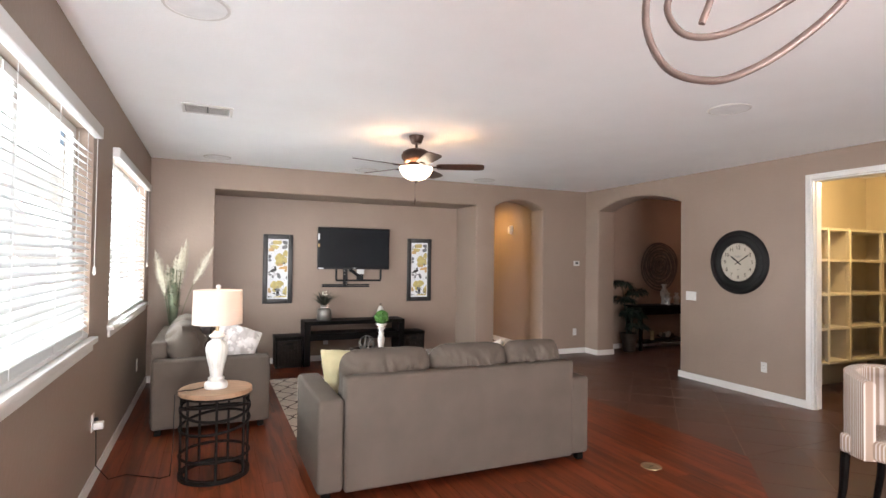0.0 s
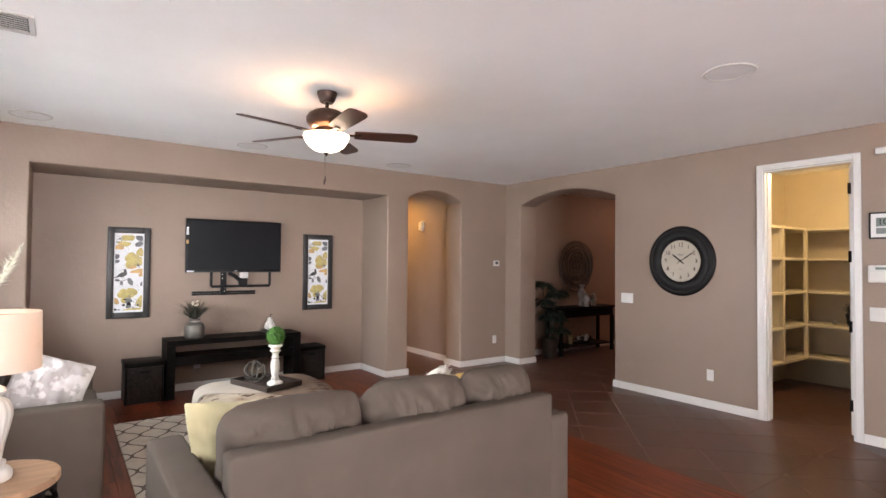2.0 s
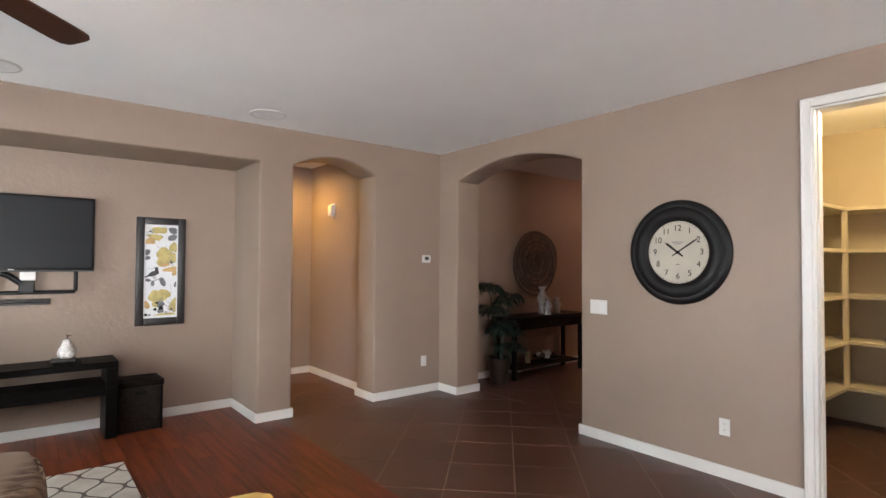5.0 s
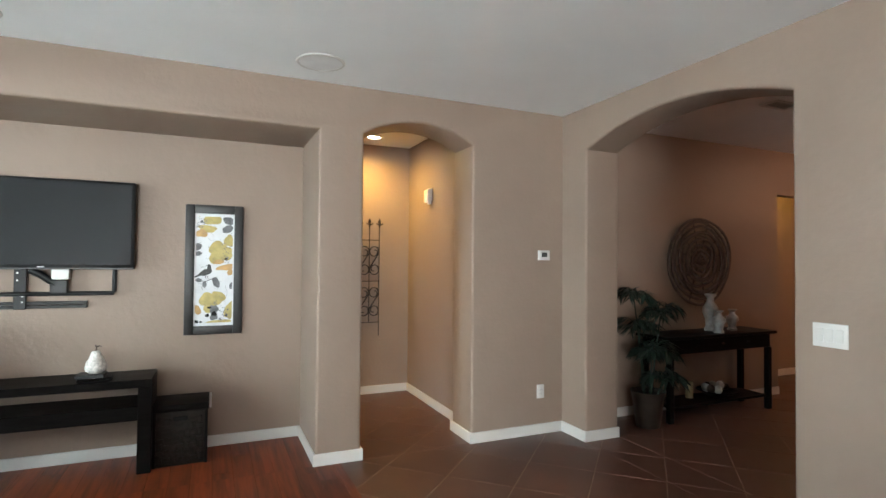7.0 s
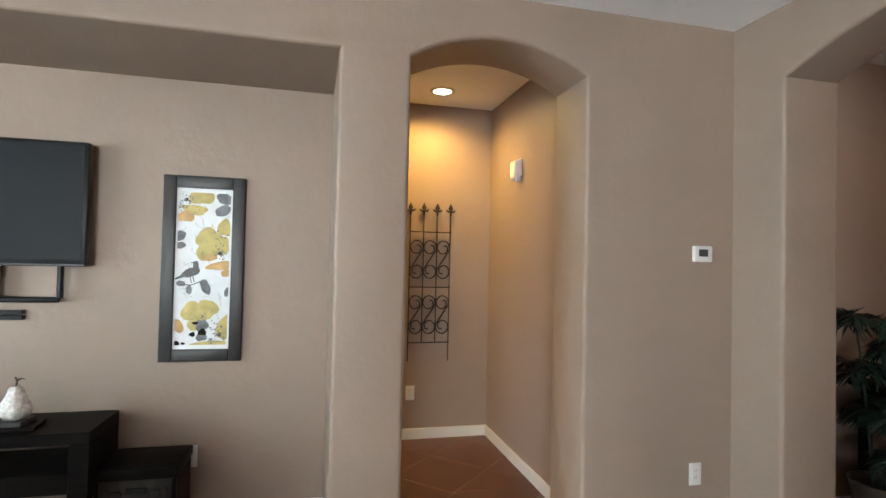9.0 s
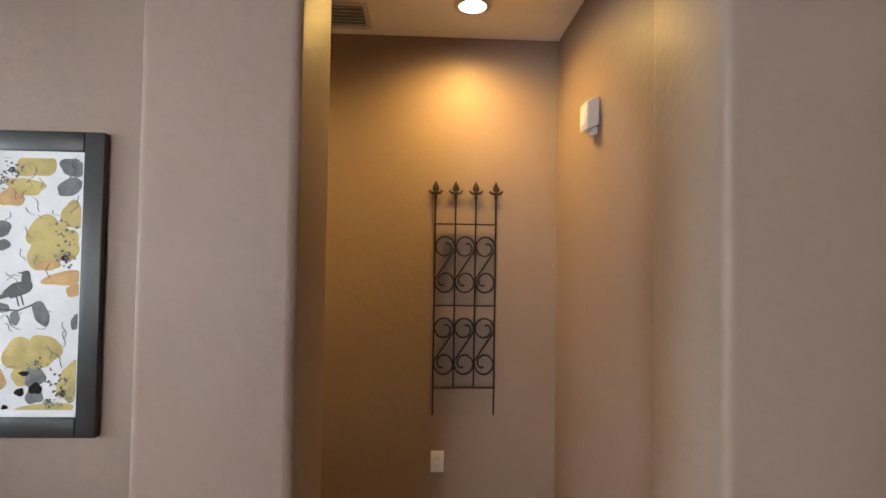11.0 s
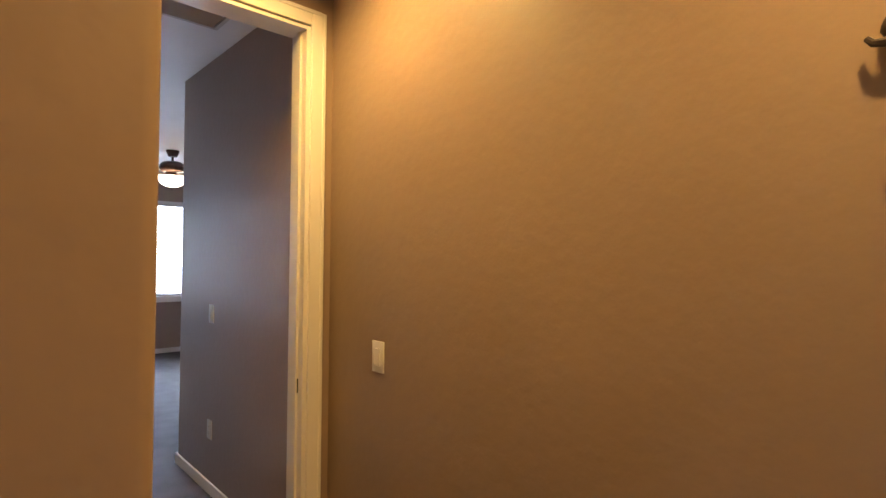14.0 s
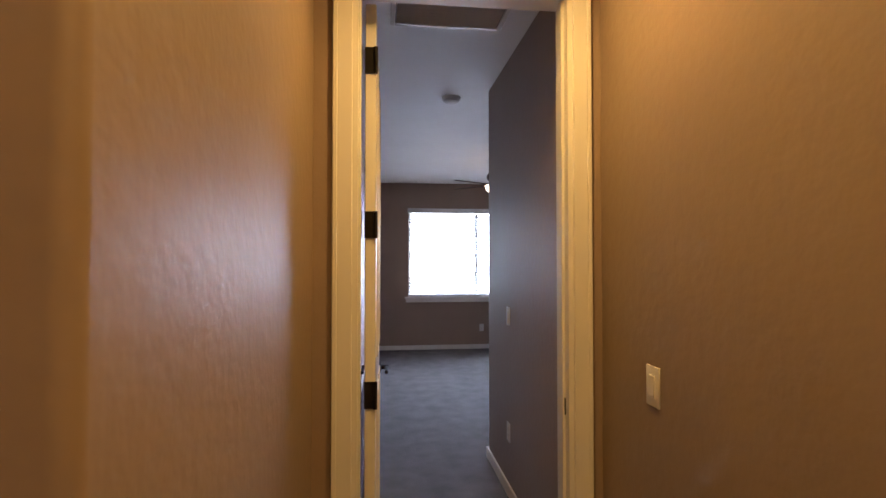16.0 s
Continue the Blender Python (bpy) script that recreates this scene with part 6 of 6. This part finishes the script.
for k in range(11):
    a = 2 * math.pi * k / 11
    part("decor_ball", ball((0.12 * math.cos(a) if k < 8 else 0.04 * math.cos(a), 0.1 * math.sin(a) if k < 8 else 0.04 * math.sin(a), 0.085 if k < 8 else 0.12), rng.uniform(0.032, 0.045), seg=14), CHALK if k % 3 else M_BROWNPOT, bw)
cn = obj("pillar_candle", lathe([(0, 0), (0.035, 0), (0.035, 0.15), (0.03, 0.155), (0, 0.15)], 20), M_CREAM, True)
cn.location = (7.55, 7.66, 0.147)
tagged(cn, "cream pillar candle standing on the lower shelf", "candle")

pp = thing("potted_palm", (6.86, 7.50, 0.0), "dark green artificial palm in a bronze pot", "plant")
part("pot", lathe([(0, 0), (0.10, 0), (0.105, 0.01), (0.135, 0.25), (0.148, 0.30), (0.155, 0.315), (0.143, 0.318), (0.13, 0.28), (0, 0.27)], 28), M_BROWNPOT, pp)
rng = random.Random(31)
trunk, leaf = bmesh.new(), bmesh.new()
for k, (cx, cy, ch) in enumerate(((-0.05, 0.03, 1.12), (0.05, -0.02, 0.98), (0.0, 0.06, 0.84), (-0.02, -0.05, 0.66), (0.08, 0.05, 0.58), (0.03, -0.06, 0.42))):
    top = Vector((cx * 2.2, cy * 1.8, ch))
    tube([(cx * 0.6, cy * 0.6, 0.26), (cx * 1.2, cy, ch * 0.6), top], 0.009, 6, trunk, taper=0.6)
    for f in range(10):
        a = 2 * math.pi * f / 10 + k * 0.7 + rng.uniform(-0.25, 0.25)
        reach, lift = rng.uniform(0.11, 0.21), rng.uniform(0.08, 0.22)
        tip = top + Vector((reach * math.cos(a), reach * math.sin(a), lift * 0.35))
        tip.y = min(0.28, tip.y)
        mid = (top + tip) / 2 + Vector((0, 0, lift * 0.6))
        pts = [top.lerp(mid, t).lerp(mid.lerp(tip, t), t) for t in (i / 14 for i in range(15))]
        tube(pts, 0.0025, 4, trunk)
        for i in range(2, 15):
            d = (pts[i] - pts[i - 1]).normalized()
            flank = d.cross(Vector((0, 0, 1))).normalized()
            for s in (-1, 1):
                ln = rng.uniform(0.10, 0.15) * (1.1 - 0.45 * abs(i / 14 - 0.45))
                w = (d * 0.8 + flank * s * 0.7 + Vector((0, 0, rng.uniform(-0.75, 0.1)))).normalized()
                e0 = w.cross(Vector((0, 0, 1))).normalized() * 0.0105
                p = pts[i]
                end = p + w * ln + Vector((0, 0, -0.03))
                end.y = min(0.31, end.y)
                leaf.faces.new([leaf.verts.new(q) for q in (p, p + w * ln * 0.4 + e0, end, p + w * ln * 0.4 - e0)])
part("stem", trunk, M_LEAF, pp)
part("frond", leaf, M_LEAF, pp, "dark green feathered fronds", smooth=False)

# ---- pantry shelving ----
ps = thing("pantry_shelving", (8.40, 4.68, 0.0), "pale yellow painted built-in corner pantry shelving", "shelving")
SX, SY = 7.95 - 8.40, 4.27 - 4.68
for z in (0.40, 0.80, 1.205, 1.61, 1.98):
    part("shelf", box(SX, 0.0, -1.72, SY + 0.002, z - 0.03, z, 0.002, 1), M_SHELF, ps, smooth=False)
    part("shelf", box(-2.0, 0.0, SY + 0.003, 0.0, z - 0.03, z, 0.002, 1), M_SHELF, ps, smooth=False)
for x in (-2.0, -1.55, -1.13, SX):
    part("upright", box(x - 0.003, x + 0.036, SY - 0.003, SY + 0.036, 0.37, 1.983, 0.002, 1), M_SHELF, ps, smooth=False)
for x in (-1.13, -1.98):
    part("divider", box(x, x + 0.016, SY + 0.04, 0.0, 0.372, 1.979), M_SHELF, ps, smooth=False)
part("upright", box(SX - 0.003, SX + 0.036, -1.715, -1.68, 0.37, 1.983, 0.002, 1), M_SHELF, ps, smooth=False)
part("corner_bracket", prism([(SX - 0.16, -1.715), (SX, -1.715), (SX, -1.44)], 0.79, 0.80), M_SHELF, ps, smooth=False)
sp_ = thing("pantry_plant", (8.13, 3.86, 0.802), "small dark green grass plant in a black pot", "plant")
part("pot", lathe([(0, 0), (0.05, 0), (0.07, 0.13), (0.074, 0.14), (0.066, 0.14), (0, 0.125)], 24), M_BLACK, sp_)
bm = bmesh.new()
for k in range(240):
    a, r, h = rng.uniform(0, 6.28), abs(rng.gauss(0, 0.07)), rng.uniform(0.09, 0.19)
    p0 = Vector((0.035 * math.cos(a) * rng.random(), 0.035 * math.sin(a) * rng.random(), 0.125))
    p2 = p0 + Vector((r * math.cos(a), r * math.sin(a), h * (1 - 1.6 * r)))
    s = Vector((-math.sin(a), math.cos(a), 0)) * 0.004
    bm.faces.new([bm.verts.new(q) for q in (p0 - s, p0 + s, p2)])
part("blade", bm, M_LEAF, sp_, "dark green grass blades", smooth=False)
gl = obj("glass_bauble", ball((0, 0, 0.03), 0.03, seg=18), M_STEEL, True)
gl.location = (8.10, 4.03, 0.801)
tagged(gl, "small shiny silver ball on the pantry shelf", "ornament")

# ---- kitchen glimpse ----
fr = thing("refrigerator", (6.71, 2.475, 0.0), "black refrigerator beside the pantry wall", "refrigerator")
part("body", box(-0.45, 0.45, -0.3, 0.355, 0.02, 1.79, 0.01, 2), M_BLACK, fr)
part("door", box(-0.448, -0.003, -0.365, -0.303, 0.03, 1.78, 0.012, 2), M_BLACK, fr)
part("door", box(0.003, 0.448, -0.365, -0.303, 0.03, 1.78, 0.012, 2), M_BLACK, fr)
for x in (-0.05, 0.05):
    part("handle", tube([(x, -0.366, 0.7), (x, -0.41, 0.72), (x, -0.41, 1.5), (x, -0.366, 1.52)], 0.012, 8), M_STEEL, fr)
for x in (-0.4, 0.4):
    part("foot", lathe([(0, 0), (0.02, 0), (0.02, 0.021), (0, 0.021)], 10, (x, -0.2, 0)), M_BLACK, fr)
    part("foot", lathe([(0, 0), (0.02, 0), (0.02, 0.021), (0, 0.021)], 10, (x, 0.28, 0)), M_BLACK, fr)
kc = thing("wall_cabinet", (6.71, 2.84, 1.83), "reddish brown wooden wall cabinet over the refrigerator", "cabinet")
part("body", box(-0.45, 0.45, -0.6, 0.0, 0.0, 0.70, 0.003, 1), M_RED, kc)
for a, b in ((-0.445, -0.003), (0.003, 0.445)):
    d = part("door", box(a, b, -0.622, -0.602, 0.01, 0.67, 0.004, 1), M_RED, kc)
    part("panel", box(a + 0.06, b - 0.06, -0.628, -0.62, 0.07, 0.61, 0.006, 2), M_RED, d)
part("crown", box(-0.465, 0.465, -0.64, -0.002, 0.66, 0.705, 0.006, 2), M_RED, kc)

# ---- dining corner ----
dt = thing("dining_table", (4.30, 1.74, 0.0), "black wooden pedestal dining table with polished rim", "dining table")
part("tabletop", oval(0.60, 0.60, [(0.985, 0.822), (1.0, 0.828), (1.0, 0.845), (0.985, 0.852)], 2.2), M_BLACKWOOD, dt)
part("pedestal", lathe([(0, 0.06), (0.16, 0.06), (0.1, 0.14), (0.07, 0.3), (0.11, 0.5), (0.09, 0.62), (0.2, 0.79), (0.2, 0.822), (0, 0.822)], 28), M_BLACKWOOD, dt)
for k in range(4):
    a = math.pi / 4 + k * math.pi / 2
    part("foot", tube([(0.08 * math.cos(a), 0.08 * math.sin(a), 0.12), (0.25 * math.cos(a), 0.25 * math.sin(a), 0.07), (0.4 * math.cos(a), 0.4 * math.sin(a), 0.032)], 0.032, 10), M_BLACKWOOD, dt)


def dining_chair(at, rz):
    """An upholstered chair that faces local +y, its back at local y = 0."""
    e = thing("dining_chair", at, "tan and white striped upholstered dining chair with black legs", "chair", "dining chairs", rz)
    part("seat", box(-0.26, 0.26, 0.03, 0.5, 0.40, 0.52, 0.025, 3), M_STRIPE, e)
    bm = bmesh.new()
    n = 14
    ri, ro = [], []
    for i in range(n + 1):
        t = -1 + 2 * i / n
        x, y = 0.275 * math.sin(t * 1.35) / math.sin(1.35), 0.20 * (1 - math.cos(t * 1.35)) / (1 - math.cos(1.35))
        h = 0.90 - 0.04 * abs(t) ** 3
        for lst, off in ((ri, 0.035), (ro, -0.03)):
            d = Vector((-math.sin(t * 1.0), math.cos(t * 1.0), 0)) * off
            lst.append((bm.verts.new((x + d.x, y + d.y, 0.40)), bm.verts.new((x + d.x, y + d.y, h - 0.015)), bm.verts.new((x + d.x * 0.4, y + d.y * 0.4, h))))
    for lst in (ri, ro):
        for a, b in zip(lst, lst[1:]):
            bm.faces.new((a[0], b[0], b[1], a[1]))
            bm.faces.new((a[1], b[1], b[2], a[2]))
    for i in range(n):
        bm.faces.new((ri[i][2], ri[i + 1][2], ro[i + 1][2], ro[i][2]))
        bm.faces.new((ri[i][0], ri[i + 1][0], ro[i + 1][0], ro[i][0]))
    for i in (0, n):
        bm.faces.new((ri[i][0], ri[i][1], ro[i][1], ro[i][0]))
        bm.faces.new((ri[i][1], ri[i][2], ro[i][2], ro[i][1]))
    part("backrest", bm, M_STRIPE, e, "curved striped back")
    for x in (-0.22, 0.22):
        for y, k in ((0.05, -0.04), (0.45, 0.0)):
            part("leg", tube([(x, y, 0.405), (x, y + k * 0.3, 0.18), (x, y + k, 0.0)], 0.026, 8, taper=0.7), M_BLACKWOOD, e, "black tapered leg")
    return e


dining_chair((3.97, 2.44, 0.001), 183)

# wrought iron chandelier beside the path
cd = thing("chandelier", (1.305, 0.727, ZC), "bronze scrolled iron chandelier hung from the ceiling", "chandelier")
part("canopy", lathe([(0, -0.03), (0.05, -0.03), (0.065, -0.01), (0.065, 0.0), (0, 0.0)], 28), M_PALEBRONZE, cd)
part("chain", tube([(0, 0, -0.5), (0, 0, -0.03)], 0.006, 8), M_PALEBRONZE, cd)
part("hub", lathe([(0, -0.80), (0.012, -0.79), (0.022, -0.76), (0.012, -0.73), (0.018, -0.68), (0.03, -0.6), (0.014, -0.54), (0, -0.49)], 20), M_PALEBRONZE, cd)


def smooth_line(ctrl, n=8):
    """A rounded line through control points (Catmull-Rom)."""
    p = [Vector(q) for q in ctrl]
    p = [2 * p[0] - p[1]] + p + [2 * p[-1] - p[-2]]
    out = []
    for i in range(1, len(p) - 2):
        for k in range(n):
            t = k / n
            out.append(0.5 * (2 * p[i] + (p[i + 1] - p[i - 1]) * t + (2 * p[i - 1] - 5 * p[i] + 4 * p[i + 1] - p[i + 2]) * t * t + (3 * p[i] - p[i - 1] - 3 * p[i + 1] + p[i + 2]) * t ** 3))
    return out + [p[-2]]


ZB = -0.898
outer = [(0.46, 0, 0.33), (0.54, 0, 0.24), (0.565, 0, 0.12), (0.53, 0, 0.03), (0.46, 0, 0.0), (0.40, 0, 0.013), (0.34, 0, 0.048), (0.28, 0, 0.10), (0.23, 0, 0.17), (0.14, 0, 0.27), (0.02, 0, 0.33)]
inner = [(0.02, 0, 0.27), (0.20, 0, 0.20), (0.32, 0, 0.135), (0.40, 0, 0.092), (0.46, 0, 0.076), (0.508, 0, 0.09), (0.53, 0, 0.14), (0.50, 0, 0.18), (0.463, 0, 0.15), (0.475, 0, 0.10)]
for k in range(4):
    a = 136 + 90 * k
    for name, line, r in (("scroll_arm", outer, 0.0068), ("inner_scroll", inner, 0.006)):
        arm = part(name, tube([(x, y, z + ZB) for x, y, z in smooth_line(line)], r, 10), M_PALEBRONZE, cd, "bronze scrolled arm")
        arm.matrix_basis = pose(0, 0, 0, 0, 0, a)
    brace = part("brace", tube([(0.015, 0, ZB + 0.19), (0.25, 0, ZB + 0.185), (0.47, 0, ZB + 0.18)], 0.011, 10), M_PALEBRONZE, cd)
    brace.matrix_basis = pose(0, 0, 0, 0, 0, a)
    cup = part("candle_cup", lathe([(0, 0.33), (0.03, 0.335), (0.045, 0.36), (0.05, 0.38), (0.045, 0.38), (0, 0.35)], 20, (0.46, 0, ZB)), M_PALEBRONZE, cd)
    cup.matrix_basis = pose(0, 0, 0, 0, 0, a)
    sl = part("candle_sleeve", lathe([(0, 0.35), (0.014, 0.35), (0.014, 0.46), (0, 0.46)], 14, (0.46, 0, ZB)), M_CREAM, cd, "cream candle sleeve")
    sl.matrix_basis = pose(0, 0, 0, 0, 0, a)

# ---- floor pieces ----
def piece(name, poly, z0, z1, inset, material, parent, ease=0.002, side=None):
    """A floor piece: a prism over a plan polygon whose top edge is eased; side: its edges' own material."""
    cx, cy = sum(p[0] for p in poly) / len(poly), sum(p[1] for p in poly) / len(poly)
    n = len(poly)
    verts, faces = [], []
    for k, z in ((1.0, z0), (1.0, z1 - 0.0015), (0.0, z1)):
        for x, y in poly:
            d = math.hypot(x - cx, y - cy)
            s = 1 - (inset + (0.0 if k else ease)) / d
            verts.append(((x - cx) * s, (y - cy) * s, z))
    for r in (0, 1):
        for i in range(n):
            j = (i + 1) % n
            faces.append((r * n + i, r * n + j, (r + 1) * n + j, (r + 1) * n + i))
    faces.append(tuple(range(2 * n, 3 * n)))
    me = bpy.data.meshes.new(name)
    me.from_pydata(verts, [], faces)
    me.materials.append(material)
    if side:
        me.materials.append(side)
        for f in me.polygons:
            f.material_index = 0 if len(f.vertices) != 4 or f.normal.z > 0.9 else 1
    ob = new(name, me)
    ob.location = (cx, cy, 0)
    ob.parent = parent
    return ob


XB = 4.13
TILED = [[(XB, 3.3), (XC, 3.3), (XC, YN), (XB, YN)], [(2.9, 2.07), (XC, 2.07), (XC, 3.3), (XB, 3.3)], [(4.285, YN), (5.19, YN), (5.19, 8.06), (4.285, 8.06)],
         [(4.15, 8.06), (5.31, 8.06), (5.31, 8.505), (4.15, 8.505)], [(2.70, 8.505), (5.31, 8.505), (5.31, 9.53), (2.70, 9.53)],
         [(XC, 5.705), (XC + 0.34, 5.705), (XC + 0.34, 7.378), (XC, 7.378)], [(XC + 0.34, 5.0), (10.2, 5.0), (10.2, 7.83), (XC + 0.34, 7.83)],
         [(9.12, 7.83), (10.6, 7.83), (10.6, 8.46), (9.12, 8.46)], [(XC, 3.25), (XC + 0.13, 3.25), (XC + 0.13, 3.975), (XC, 3.975)],
         [(XC + 0.13, 2.96), (8.40, 2.96), (8.40, 4.68), (XC + 0.13, 4.68)]]
STEP = 0.653
bm = bmesh.new()
for region in TILED:
    prism(region, -0.0062, -0.0016, bm)
structure("grout", bm, M_GROUT, "tan grout joints between the brown tiles", "grout")
for ia in range(-14, 22):
    for ib in range(6, 40):
        c0, s0 = 0.175 + STEP * ia, 8.675 - 13 * STEP + STEP * (ib - 6)
        quad = [((s + c) / 2, (s - c) / 2) for s, c in ((s0, c0), (s0, c0 + STEP), (s0 + STEP, c0 + STEP), (s0 + STEP, c0))]
        if area(quad) < 0:
            quad.reverse()
        for region in TILED:
            cut = clip(quad, region)
            if len(cut) > 2 and area(cut) > 0.0015:
                piece("tile", cut, -0.006, random.uniform(-0.0005, 0.0005), 0.0042, M_TILE, floor_tile)
structure("floor_kitchen", prism([(2.9, YS), (9.0, YS), (9.0, 2.07), (2.9, 2.07)], -0.006, 0.0), M_TILE, "brown ceramic tiled kitchen floor", "floor")
structure("floor_kitchen_side", prism([(XC, 2.07), (9.0, 2.07), (9.0, 2.84), (XC, 2.84)], -0.006, 0.0), M_TILE, "brown ceramic tiled kitchen floor", "floor")

floor_wood = structure("floor_wood", box(XW, 2.9, YS, 0.5, -0.006, 0.001), M_WOOD, "glossy red brown hardwood plank floor", "floor")
WOODEN = [[(XW, 0.5), (2.9, 0.5), (2.9, YN), (XW, YN)], [(2.9, 2.07), (XB, 3.3), (XB, YN), (2.9, YN)], [(0.225, YN), (3.957, YN), (3.957, 8.41), (0.225, 8.41)]]
PW = 3.4 / 26
bm = bmesh.new()
for region in WOODEN:
    prism(region, -0.0061, -0.0022, bm)
structure("floor_wood_bed", bm, M_GAP, "dark gaps between the hardwood planks", "floor")
x = XW
while x < XB:
    y = 0.5 - random.uniform(0, 1.2)
    while y < 8.41:
        ln = random.uniform(0.7, 1.9)
        for region in WOODEN:
            cut = clip([(x + 0.0005, y + 0.0005), (x + PW - 0.0005, y + 0.0005), (x + PW - 0.0005, y + ln - 0.0005), (x + 0.0005, y + ln - 0.0005)], region)
            if len(cut) > 2 and area(cut) > 0.001:
                piece("plank", cut, -0.006, 0.002, 0.0, M_WOOD, floor_wood, 0.0, M_GAP)
        y += ln
    x += PW
edge_trim = structure("trim", prism([(XB - 0.005, 3.3), (XB + 0.005, 3.3), (XB + 0.005, YN), (XB - 0.005, YN)], -0.006, 0.0025), M_WOOD, "dark wood edge strip between planks and tiles", "trim")
structure("trim_corner", prism([(2.895, 2.073), (2.905, 2.066), (XB + 0.005, 3.295), (XB - 0.005, 3.3)], -0.006, 0.0024), M_WOOD, "dark wood edge strip between planks and tiles", "trim")
